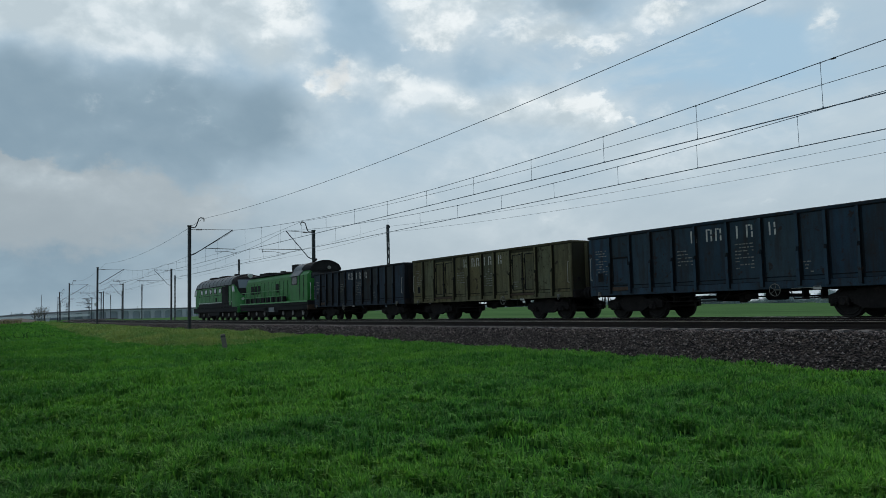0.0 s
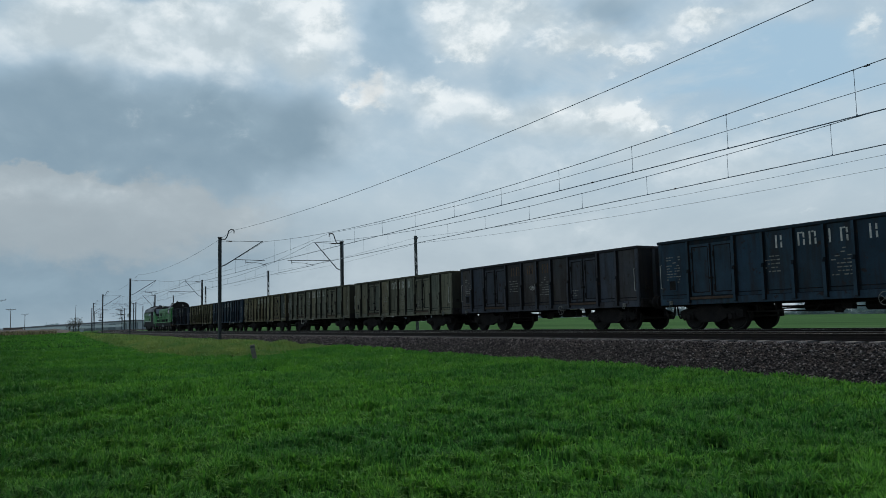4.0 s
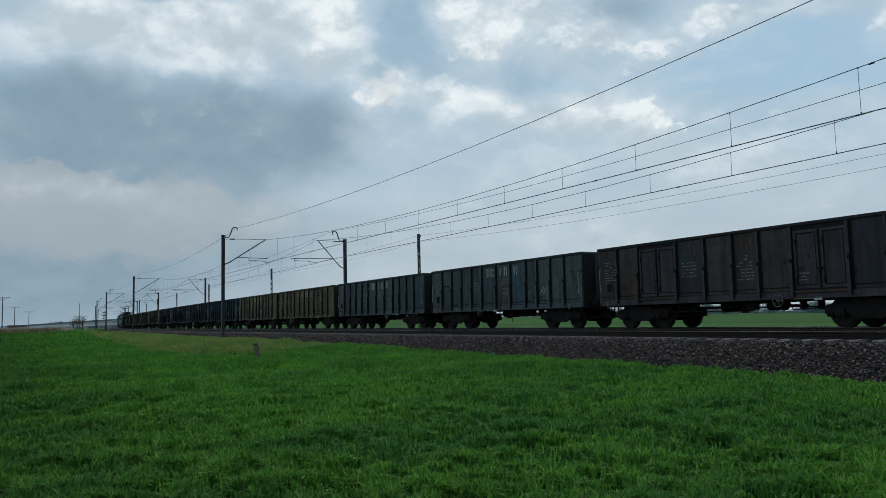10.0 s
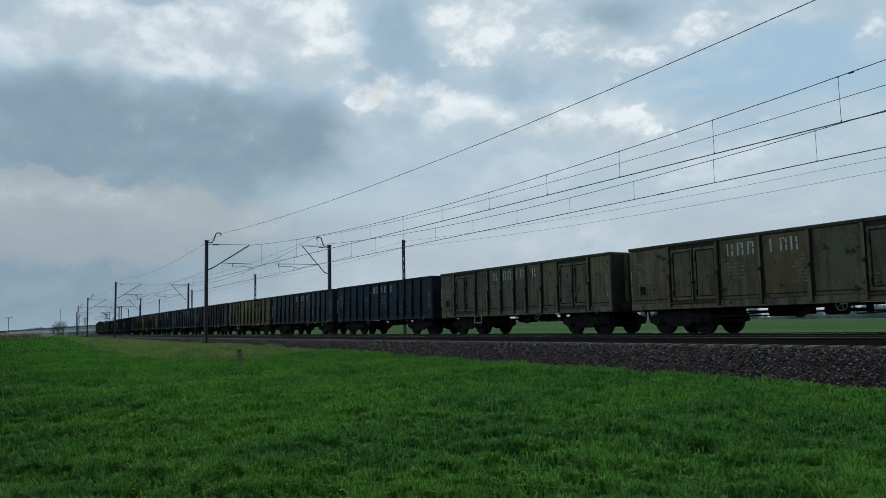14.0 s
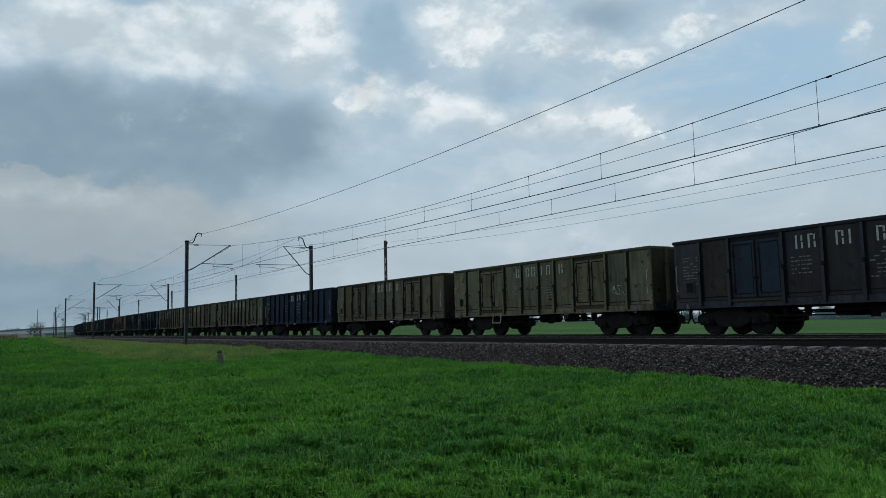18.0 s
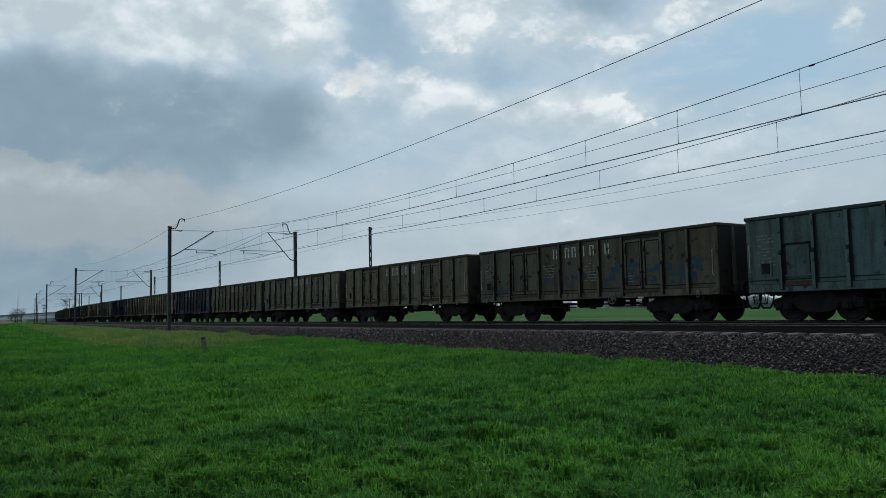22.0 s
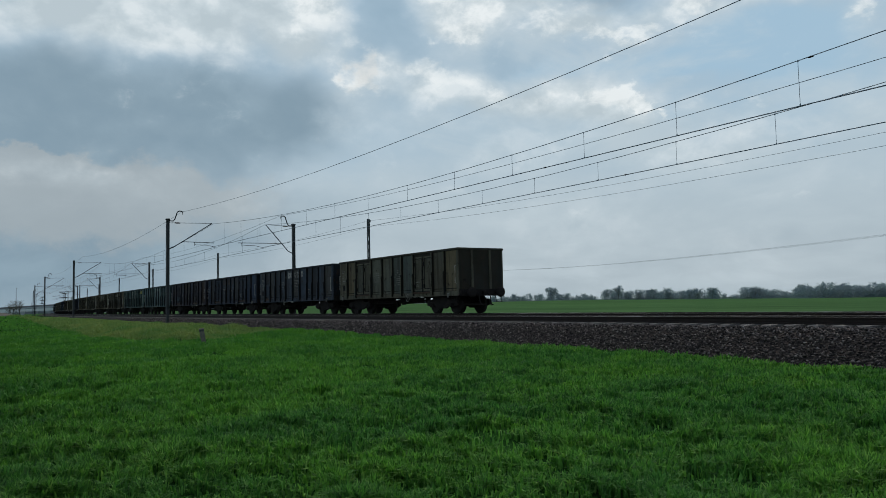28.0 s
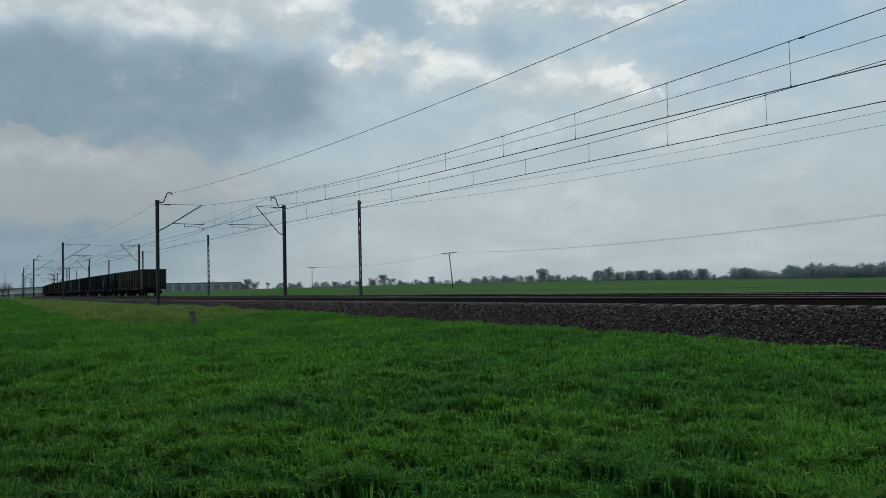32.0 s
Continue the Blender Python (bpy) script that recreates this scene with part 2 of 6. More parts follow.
TWIG = blade_mat("brown_budding_twigs", [(0.0, (0.07, 0.068, 0.062)), (0.6, (0.12, 0.118, 0.105)), (1.0, (0.18, 0.17, 0.14))], (0.9, 0.95, 1.0))
# pale bluish grey: the haze of the distance is put into this colour
HAZED_LEAF = blade_mat("hazed_spring_twigs_and_leaves", [(0.0, (0.17, 0.225, 0.29)), (0.5, (0.235, 0.295, 0.365)), (0.85, (0.31, 0.37, 0.43)), (1.0, (0.24, 0.33, 0.31))], (0.85, 0.92, 1.0))
FIELD = field_mat("green_wheat_field", [(0.3, (0.009, 0.034, 0.008)), (0.5, (0.018, 0.063, 0.014)), (0.7, (0.031, 0.092, 0.02))])
SLEEPER = speckled("dusty_concrete_sleeper", [(0.3, (0.09, 0.085, 0.08)), (0.7, (0.2, 0.19, 0.18))], 4.0, 0.9)
OLDCONC = speckled("dark_lichened_concrete", [(0.3, (0.07, 0.066, 0.06)), (0.7, (0.2, 0.192, 0.172))], 5.0, 0.95)


def ballast_mat():
    m = Mat("dark_crushed_stone_ballast", 0.9, 0.0, 0.2)
    v = m.coords()
    vo = m.t.nodes.new("ShaderNodeTexVoronoi")
    vo.inputs["Scale"].default_value = 17.0
    m.link(v, vo.inputs["Vector"])
    c = m.ramp(vo.outputs["Color"], [(0.1, (0.012, 0.011, 0.011)), (0.5, (0.024, 0.0205, 0.02)), (0.9, (0.05, 0.043, 0.041))])
    m.color(m.mix(m.math("MULTIPLY", m.noise(0.6, 4, 0.6, v), 0.6), c, (0.032, 0.024, 0.02)))
    m.bump(vo.outputs["Distance"], 1.0, 0.05)
    return m.m


def stone_mat():
    m = Mat("ballast_stones", 0.85, 0.0, 0.25)
    g = m.t.nodes.new("ShaderNodeNewGeometry")
    m.color(m.ramp(g.outputs["Random Per Island"], [(0.0, (0.009, 0.008, 0.008)), (0.4, (0.04, 0.033, 0.032)), (0.8, (0.104, 0.088, 0.084)), (1.0, (0.26, 0.232, 0.222))]))
    return m.m


BALLAST, STONE = ballast_mat(), stone_mat()


# ---- mesh helpers ----
class Mb:
    """Collects points and faces of one mesh."""
    def __init__(self):
        self.v, self.f = [], []

    def add(self, vs, fs):
        k = len(self.v)
        self.v.extend(vs)
        self.f.extend([tuple(i + k for i in f) for f in fs])
        return self

    def box(self, x0, x1, y0, y1, z0, z1, c=0.0):
        """A box; c: width of the chamfer along its edges."""
        if c <= 0:
            vs = [(x, y, z) for x in (x0, x1) for y in (y0, y1) for z in (z0, z1)]
            return self.add(vs, [(0, 1, 3, 2), (4, 6, 7, 5), (0, 4, 5, 1), (2, 3, 7, 6), (0, 2, 6, 4), (1, 5, 7, 3)])
        vs, ix, fs = [], {}, []
        xs, ys, zs = (x0, x1), (y0, y1), (z0, z1)
        ins = lambda a, i: a[i] + (c if i == 0 else -c)
        for i in (0, 1):
            for j in (0, 1):
                for k in (0, 1):
                    for ax in range(3):
                        p = [ins(xs, i), ins(ys, j), ins(zs, k)]
                        p[ax] = (xs, ys, zs)[ax][(i, j, k)[ax]]
                        ix[i, j, k, ax] = len(vs)
                        vs.append(tuple(p))
        for ax in range(3):
            for s in (0, 1):
                o = [(0, 0), (0, 1), (1, 1), (1, 0)]
                q = []
                for a, b in o:
                    k = [a, b]
                    k.insert(ax, s)
                    q.append(ix[(*k, ax)])
                fs.append(tuple(q if (s == 1) ^ (ax == 1) else q[::-1])[::-1])
        for ax in range(3):
            b1, b2 = [a for a in range(3) if a != ax]
            for s1 in (0, 1):
                for s2 in (0, 1):
                    def cid(e, face):
                        k = [0, 0, 0]
                        k[ax], k[b1], k[b2] = e, s1, s2
                        return ix[(*k, face)]
                    fs.append((cid(0, b1), cid(1, b1), cid(1, b2), cid(0, b2)))
        for i in (0, 1):
            for j in (0, 1):
                for k in (0, 1):
                    fs.append((ix[i, j, k, 0], ix[i, j, k, 1], ix[i, j, k, 2]))
        return self.add(vs, fs)

    def rod(self, a, b, r, n=8, r2=None, caps=True):
        a, b = Vector(a), Vector(b)
        d = (b - a).normalized()
        u = d.orthogonal().normalized()
        w = d.cross(u)
        r2 = r if r2 is None else r2
        vs = []
        for p, q in ((a, r), (b, r2)):
            vs += [tuple(p + (u * math.cos(2 * math.pi * i / n) + w * math.sin(2 * math.pi * i / n)) * q) for i in range(n)]
        fs = [(i, (i + 1) % n, n + (i + 1) % n, n + i) for i in range(n)]
        if caps:
            fs += [tuple(range(n))[::-1], tuple(range(n, 2 * n))]
        return self.add(vs, fs)

    def pipe(self, pts, r, n=5):
        pts = [Vector(p) for p in pts]
        vs, fs = [], []
        for i, p in enumerate(pts):
            d = (pts[min(i + 1, len(pts) - 1)] - pts[max(i - 1, 0)]).normalized()
            u = d.cross(Vector((0, 0, 1)))
            u = u.normalized() if u.length > 1e-4 else Vector((1, 0, 0))
            w = u.cross(d)
            vs += [tuple(p + (u * math.cos(2 * math.pi * k / n) + w * math.sin(2 * math.pi * k / n)) * r) for k in range(n)]
        for i in range(len(pts) - 1):
            fs += [(i * n + k, i * n + (k + 1) % n, (i + 1) * n + (k + 1) % n, (i + 1) * n + k) for k in range(n)]
        fs += [tuple(range(n))[::-1], tuple(range((len(pts) - 1) * n, len(pts) * n))]
        return self.add(vs, fs)

    def prism(self, outline, axis, a, b):
        """The closed outline (pairs) pulled along axis 'x', 'y' or 'z' from a to b."""
        n = len(outline)
        put = {"x": lambda p, t: (t, p[0], p[1]), "y": lambda p, t: (p[0], t, p[1]), "z": lambda p, t: (p[0], p[1], t)}[axis]
        vs = [put(p, a) for p in outline] + [put(p, b) for p in outline]
        fs = [(i, (i + 1) % n, n + (i + 1) % n, n + i) for i in range(n)] + [tuple(range(n))[::-1], tuple(range(n, 2 * n))]
        return self.add(vs, fs)

    def ring(self, c, r, thick, axis="y", n=18, m=5):
        vs, fs = [], []
        for i in range(n):
            a = 2 * math.pi * i / n
            for k in range(m):
                b = 2 * math.pi * k / m
                q = r + thick * math.cos(b)
                p = (q * math.cos(a), thick * math.sin(b), q * math.sin(a))
                p = p if axis == "y" else (p[1], p[0], p[2]) if axis == "x" else (p[0], p[2], p[1])
                vs.append((c[0] + p[0], c[1] + p[1], c[2] + p[2]))
        for i in range(n):
            for k in range(m):
                fs.append((i * m + k, i * m + (k + 1) % m, ((i + 1) % n) * m + (k + 1) % m, ((i + 1) % n) * m + k))
        return self.add(vs, fs)

    def mesh(self, name, mat, smooth=False):
        me = bpy.data.meshes.new(name)
        me.from_pydata(self.v, [], self.f)
        bm = bmesh.new()
        bm.from_mesh(me)
        bmesh.ops.recalc_face_normals(bm, faces=bm.faces)
        bm.to_mesh(me)
        bm.free()
        me.materials.append(mat)
        if smooth:
            me.polygons.foreach_set("use_smooth", [True] * len(me.polygons))
        return me


def part(name, mb, mat, parent=None, label="", at=None, smooth=False):
    ob = new(name, mb if isinstance(mb, bpy.types.Mesh) else mb.mesh(name, mat, smooth))
    ob.parent = parent
    if at is not None:
        ob.matrix_basis = at
    if label:
        ob["label"] = label
    return ob


def quick_mesh(name, verts, faces, mat):
    """A mesh from arrays, for very many small pieces; faces all of one size."""
    me = bpy.data.meshes.new(name)
    nf, k = faces.shape
    me.vertices.add(len(verts))
    me.vertices.foreach_set("co", np.ascontiguousarray(verts, np.float32).ravel())
    me.loops.add(nf * k)
    me.loops.foreach_set("vertex_index", np.ascontiguousarray(faces, np.int32).ravel())
    me.polygons.add(nf)
    me.polygons.foreach_set("loop_start", np.arange(0, nf * k, k, dtype=np.int32))
    me.update(calc_edges=True)
    me.materials.append(mat)
    return me


# ---- the line of the railway ----
CURVE_FROM, RADIUS = 50.0, 2300.0     # metres to the left of the camera; the line then bends away
FAR_TRACK, NEAR_TRACK = 22.45, 18.45


def on_line(s, off, z=0.0):
    """The place s metres along the line (to the left), off metres from the camera's side, and its turn."""
    u = max(0.0, s - CURVE_FROM)
    a = u / RADIUS
    x, y = min(s, CURVE_FROM) + math.sin(a) * RADIUS, (1 - math.cos(a)) * RADIUS
    return Vector((-x + math.sin(a) * off, y + math.cos(a) * off, z)), a


def line_pose(s, off, z=0.0):
    p, a = on_line(s, off, z)
    return pose(p.x, p.y, p.z, 0, 0, -math.degrees(a))


# ---- sky backdrop: drifting clouds ----
def cloud_mat():
    m = Mat("drifting_clouds")
    t = m.t
    tc = t.nodes.new("ShaderNodeTexCoord")
    nrm = t.nodes.new("ShaderNodeVectorMath")
    nrm.operation = "NORMALIZE"
    m.link(tc.outputs["Object"], nrm.inputs[0])
    d = nrm.outputs[0]
    sep = t.nodes.new("ShaderNodeSeparateXYZ")
    m.link(d, sep.inputs[0])

    def vec(op, a, b=None, c=None):
        n = t.nodes.new("ShaderNodeVectorMath")
        n.operation = op
        for sock, v in zip(n.inputs, (a, b, c)):
            if isinstance(v, tuple):
                sock.default_value = v
            elif v is not None:
                m.link(v, sock)
        return n.outputs["Value"] if op == "LENGTH" else n.outputs[0]

    def step(x, a, b, out=1.0):
        mr = t.nodes.new("ShaderNodeMapRange")
        mr.interpolation_type = "SMOOTHSTEP"
        for i, v in enumerate((a, b, 0.0, out)):
            mr.inputs[1 + i].default_value = v
        m.link(x, mr.inputs[0])
        return mr.outputs[0]

    # compass angle and height of the place in the sky, in degrees
    com = t.nodes.new("ShaderNodeCombineXYZ")
    m.link(m.math("MULTIPLY", m.math("ARCTAN2", sep.outputs[1], m.math("MULTIPLY", sep.outputs[0], -1.0)), 57.2958), com.inputs[0])
    m.link(m.math("MULTIPLY", m.math("ARCSINE", sep.outputs[2]), 57.2958), com.inputs[1])
    da = vec("MULTIPLY", d, (1.0, 1.0, 1.5))

    def colour_noise(scale, detail, rough):
        n = m.node("ShaderNodeTexNoise", Scale=scale, Detail=detail, Roughness=rough)
        m.link(da, n.inputs["Vector"])
        return n.outputs["Color"]
    # ragged outlines: the masses are pushed about by slow and by quick noise
    place = vec("ADD", com.outputs[0], vec("MULTIPLY_ADD", colour_noise(9.0, 3.0, 0.5), (5.0, 3.4, 0.0), (-2.5, -1.7, 0.0)))
    rough = vec("ADD", place, vec("MULTIPLY_ADD", colour_noise(30.0, 6.0, 0.6), (4.4, 3.4, 0.0), (-2.2, -1.7, 0.0)))

    def total(rows, where):
        s = 0.0
        for az, el, ra, re, w in rows:
            far = vec("LENGTH", vec("MULTIPLY_ADD", where, (1 / ra, 1 / re, 0.0), (-az / ra, -el / re, 0.0)))
            s = m.math("ADD", s, step(far, 1.0, 0.12, w))
        return s
    VEIL = ((0.5, 18.7, 5.7, 2.9, 0.40), (3.5, 19.8, 8.3, 3.5, 0.75), (8.5, 20.5, 9.5, 4.1, 0.95), (13.9, 20.4, 8.3, 4.5, 0.90), (18.4, 21.9, 7.0, 3.8, 0.90), (22.5, 21.7, 4.8, 5.4, 1.00), (9.3, 18.3, 6.4, 2.4, 0.40), (16.4, 18.5, 5.1, 2.3, 0.42), (21.2, 18.9, 3.5, 3.8, 0.70), (31.9, 22.5, 5.4, 3.5, 0.90), (34.9, 20.6, 5.1, 3.2, 0.90), (38.0, 22.6, 5.1, 2.9, 0.80), (41.3, 20.4, 5.1, 3.2, 0.80), (45.5, 19.4, 5.7, 2.4, 0.80), (25.8, 17.1, 3.8, 3.8, 0.60), (30.4, 17.1, 5.4, 2.9, 0.75))
    VEIL += ((33.8, 16.0, 5.1, 2.2, 0.70), (38.1, 14.8, 5.7, 1.9, 0.60), (42.7, 14.1, 5.7, 1.9, 0.70), (46.4, 14.2, 3.8, 2.4, 0.70), (51.9, 20.5, 7.6, 2.5, 0.70), (56.8, 20.4, 5.7, 1.9, 0.50), (62.2, 18.5, 2.9, 3.8, 0.60), (40.5, 11.5, 14.6, 3.8, 0.45), (50.6, 11.6, 10.2, 3.8, 0.35))
    VEIL2 = ((27.7, 13.4, 7.6, 3.2, 0.40), (36.4, 14.9, 12.1, 3.5, 0.35), (44.0, 15.4, 9.5, 3.2, 0.30), (59.1, 13.3, 8.3, 3.8, 0.30), (57.1, 9.8, 14.0, 3.8, 0.30), (36.1, 7.1, 25.5, 5.7, 0.30), (48.2, 3.3, 25.5, 5.7, 0.30), (2.7, 9.7, 8.3, 1.8, 0.35), (6.2, 9.3, 5.7, 1.9, 0.30), (11.3, 7.5, 10.2, 2.9, 0.30), (19.2, 8.7, 10.2, 2.5, 0.20))
    WHITE = ((22.3, 22.6, 2.9, 2.5, 0.60), (21.8, 20.5, 1.9, 2.5, 0.40), (8.9, 19.4, 2.9, 1.4, 0.35), (12.0, 21.8, 2.9, 1.4, 0.35), (5.2, 20.6, 3.2, 1.4, 0.30), (18.0, 22.6, 2.5, 1.3, 0.35), (16.4, 18.7, 2.2, 1.0, 0.25), (31.9, 23.0, 3.5, 2.0, 0.65), (33.6, 20.6, 3.5, 1.8, 0.70), (36.0, 21.1, 1.9, 1.8, 0.50), (36.9, 22.8, 2.9, 1.3, 0.50), (40.3, 21.6, 1.9, 1.7, 0.40), (40.9, 20.0, 3.2, 1.4, 0.45), (44.0, 19.0, 3.2, 1.0, 0.60), (47.1, 19.2, 2.5, 1.1, 0.55), (25.8, 17.1, 2.7, 2.7, 0.50))
    WHITE += ((25.0, 16.1, 1.8, 1.4, 0.30), (31.1, 17.5, 3.7, 1.7, 0.50), (33.0, 16.4, 2.5, 0.9, 0.40), (36.0, 15.5, 2.2, 0.8, 0.40))
    WHITE2 = ((37.7, 14.4, 2.2, 0.8, 0.40), (41.1, 14.6, 2.2, 0.8, 0.35), (43.3, 14.0, 1.7, 0.9, 0.40), (45.0, 14.5, 1.7, 1.3, 0.60), (41.4, 6.5, 2.5, 0.7, 0.20), (56.3, 4.6, 2.3, 0.7, 0.18), (37.3, 7.4, 1.7, 0.5, 0.20), (46.4, 14.8, 1.5, 1.4, 0.80), (47.2, 14.1, 1.5, 0.9, 0.60), (49.0, 13.6, 1.4, 0.5, 0.50), (50.8, 20.6, 3.2, 1.3, 0.40), (53.5, 20.7, 3.2, 1.1, 0.40), (50.3, 19.4, 1.3, 0.6, 0.30), (62.2, 18.7, 1.4, 1.7, 0.50), (57.0, 7.2, 2.8, 0.7, 0.20), (58.5, 6.9, 2.2, 0.6, 0.12))
    WHITE2 += ((50.8, 15.3, 0.9, 0.5, 0.25), (54.5, 13.3, 1.9, 0.5, 0.20), (46.2, 17.6, 1.9, 0.6, 0.30))
    DARK = ((2.6, 13.8, 13.4, 6.0, 0.50), (7.9, 13.8, 12.1, 5.7, 0.55), (13.2, 13.6, 9.5, 6.0, 0.50), (18.0, 14.0, 7.6, 6.0, 0.68), (21.1, 13.2, 5.7, 3.8, 0.65), (2.6, 12.1, 7.6, 2.9, 0.30), (15.6, 16.3, 5.7, 3.2, 0.30), (6.8, 15.6, 10.2, 2.9, 0.30), (2.6, 15.4, 7.6, 2.9, 0.30), (13.2, 10.6, 10.8, 2.7, 0.45), (7.6, 10.0, 7.0, 1.4, 0.30), (24.3, 12.8, 5.7, 3.2, 0.25), (0.9, 19.8, 2.9, 4.5, 0.25), (44.6, 22.1, 5.4, 1.9, 0.80), (37.9, 19.6, 1.9, 1.4, 0.25), (5.1, 8.9, 1.7, 0.4, 0.35))
    DARK += ((5.9, 6.4, 22.9, 5.7, 0.76), (16.0, 6.2, 17.8, 4.5, 0.40), (4.9, 2.6, 24.2, 5.1, 0.50), (16.0, 1.7, 19.1, 3.2, 0.20), (2.7, 11.2, 7.6, 2.9, 0.30), (21.8, 15.1, 3.5, 3.2, 0.50), (40.8, 5.5, 2.9, 1.0, 0.35), (43.0, 5.2, 1.9, 0.6, 0.20), (56.5, 3.9, 2.2, 0.6, 0.22), (3.3, 9.0, 1.7, 0.5, 0.40), (3.3, 0.3, 16.5, 5.1, 0.30), (0.2, 5.2, 12.1, 7.6, 0.40), (0.3, 1.2, 15.3, 3.8, 0.25), (38.8, 15.2, 2.5, 1.1, 0.30))
    SLOT = ((27.3, 22.5, 2.2, 3.8, 1.00), (26.3, 20.0, 2.0, 3.8, 0.80), (28.7, 20.0, 3.2, 2.5, 0.80), (30.0, 18.9, 2.9, 1.7, 0.50), (25.2, 18.2, 1.5, 2.5, 0.50), (9.8, 22.5, 2.7, 0.9, 1.00), (36.7, 18.1, 3.1, 1.9, 0.70), (39.1, 17.4, 3.8, 1.3, 0.50), (27.3, 15.3, 3.2, 1.7, 0.35))
    BLUE = ((52.5, 16.8, 7.0, 2.9, 0.80), (48.2, 16.6, 5.7, 1.9, 0.70), (57.3, 16.9, 7.6, 3.8, 0.70), (60.1, 18.2, 5.7, 2.5, 0.50), (42.8, 16.5, 5.1, 1.4, 0.60), (54.5, 18.4, 5.7, 1.4, 0.50), (60.5, 14.5, 7.6, 3.2, 0.50), (50.7, 13.6, 7.6, 1.9, 0.40), (39.1, 17.2, 3.8, 1.4, 0.50), (56.2, 11.8, 11.5, 2.5, 0.30), (25.1, 10.3, 10.2, 2.5, 0.20), (2.0, 11.5, 5.1, 2.2, 0.50))
    CREAM = ((25.8, 17.1, 2.3, 2.3, 0.90), (2.7, 9.9, 6.4, 1.3, 0.60), (6.1, 9.6, 4.5, 1.4, 0.50), (45.6, 14.6, 3.2, 1.7, 0.25), (12.5, 7.7, 10.2, 2.5, 0.40), (44.3, 20.9, 3.8, 0.9, 0.40), (3.8, 6.4, 14.0, 3.8, 0.50), (4.4, 9.2, 10.8, 2.4, 0.90), (12.5, 8.4, 12.1, 2.3, 0.70), (8.7, 6.5, 16.5, 3.2, 0.60), (2.1, 8.2, 7.6, 3.2, 0.60))
    flat_h = m.math("ADD", sep.outputs[2], 0.16)
    flat = t.nodes.new("ShaderNodeCombineXYZ")
    m.link(m.math("DIVIDE", sep.outputs[0], flat_h), flat.inputs[0])
    m.link(m.math("DIVIDE", sep.outputs[1], flat_h), flat.inputs[1])
    big = m.noise(1.5, 6, 0.55, flat.outputs[0], 0.3)
    mid = m.noise(11.0, 5, 0.52, da, 0.2)
    fine = m.noise(26.0, 9, 0.64, da, 0.3)
    # billows: brighter where the cloud thins towards the sun
    above = vec("ADD", da, (-0.004, 0.004, 0.03))
    relief = m.math("ADD", m.math("MULTIPLY", m.math("SUBTRACT", mid, m.noise(11.0, 5, 0.52, above, 0.2)), 1.9), 0.5)
    curl = m.math("ADD", m.math("MULTIPLY", m.math("SUBTRACT", fine, m.noise(26.0, 9, 0.64, vec("ADD", da, (-0.002, 0.002, 0.012)), 0.3)), 1.7), 0.5)
    # the haze low over the horizon smooths the clouds out
    calm = m.math("ADD", 0.45, step(sep.outputs[2], 0.07, 0.22, 0.55))
    dn = m.math("MULTIPLY", calm, m.math("SUBTRACT", m.math("ADD", m.math("MULTIPLY", mid, 0.55), m.math("MULTIPLY", fine, 0.45)), 0.5))
    haze = m.ramp(step(sep.outputs[2], -0.01, 0.36), [(0.0, (0.45, 0.515, 0.56)), (0.3, (0.48, 0.565, 0.625)), (0.65, (0.445, 0.565, 0.66)), (1.0, (0.40, 0.535, 0.655))])
    col = m.mix(m.math("MULTIPLY", step(big, 0.35, 0.7), 0.4), haze, (0.57, 0.645, 0.69))
    blue = step(m.math("ADD", total(BLUE, place), m.math("MULTIPLY", dn, -1.2)), 0.1, 0.95, 0.8)
    col = m.mix(blue, col, (0.39, 0.56, 0.705))
    # thin streaks of veil across the open blue
    wisp = m.noise(5.0, 6, 0.6, vec("MULTIPLY", d, (1.0, 1.0, 2.2)), 0.6)
    col = m.mix(step(wisp, 0.46, 0.72, 0.55), col, (0.60, 0.67, 0.715))
    cream = m.math("ADD", total(CREAM, rough), m.math("MULTIPLY", dn, 0.6))
    dark = step(m.math("ADD", total(DARK, place), m.math("MULTIPLY", dn, -0.45)), -0.05, 1.45, 0.97)
    col = m.mix(dark, col, m.ramp(m.math("ADD", m.math("MULTIPLY", mid, 0.7), m.math("MULTIPLY", relief, 0.3)), [(0.3, (0.24, 0.335, 0.412)), (0.5, (0.258, 0.353, 0.428)), (0.7, (0.29, 0.39, 0.465))]))
    col = m.mix(step(cream, 0.05, 1.0, 0.66), col, (0.425, 0.458, 0.476))
    veil = step(m.math("ADD", m.math("ADD", total(VEIL, place), total(VEIL2, place)), m.math("MULTIPLY", dn, 1.25)), 0.05, 1.35, 0.93)
    tone = m.math("ADD", m.math("MULTIPLY", mid, 0.3), m.math("ADD", m.math("MULTIPLY", relief, 0.55), m.math("MULTIPLY", curl, 0.15)))
    col = m.mix(veil, col, m.ramp(tone, [(0.34, (0.545, 0.615, 0.655)), (0.5, (0.65, 0.715, 0.75)), (0.64, (0.81, 0.85, 0.87))]))
    slot = step(m.math("ADD", total(SLOT, place), m.math("MULTIPLY", dn, -1.0)), 0.1, 0.9, 0.85)
    col = m.mix(slot, col, m.ramp(mid, [(0.35, (0.33, 0.455, 0.56)), (0.65, (0.40, 0.525, 0.63))]))
    heap = m.math("ADD", m.math("ADD", total(WHITE, rough), total(WHITE2, rough)), m.math("MULTIPLY", dn, 1.9))
    white = step(heap, 0.12, 0.78, 0.97)
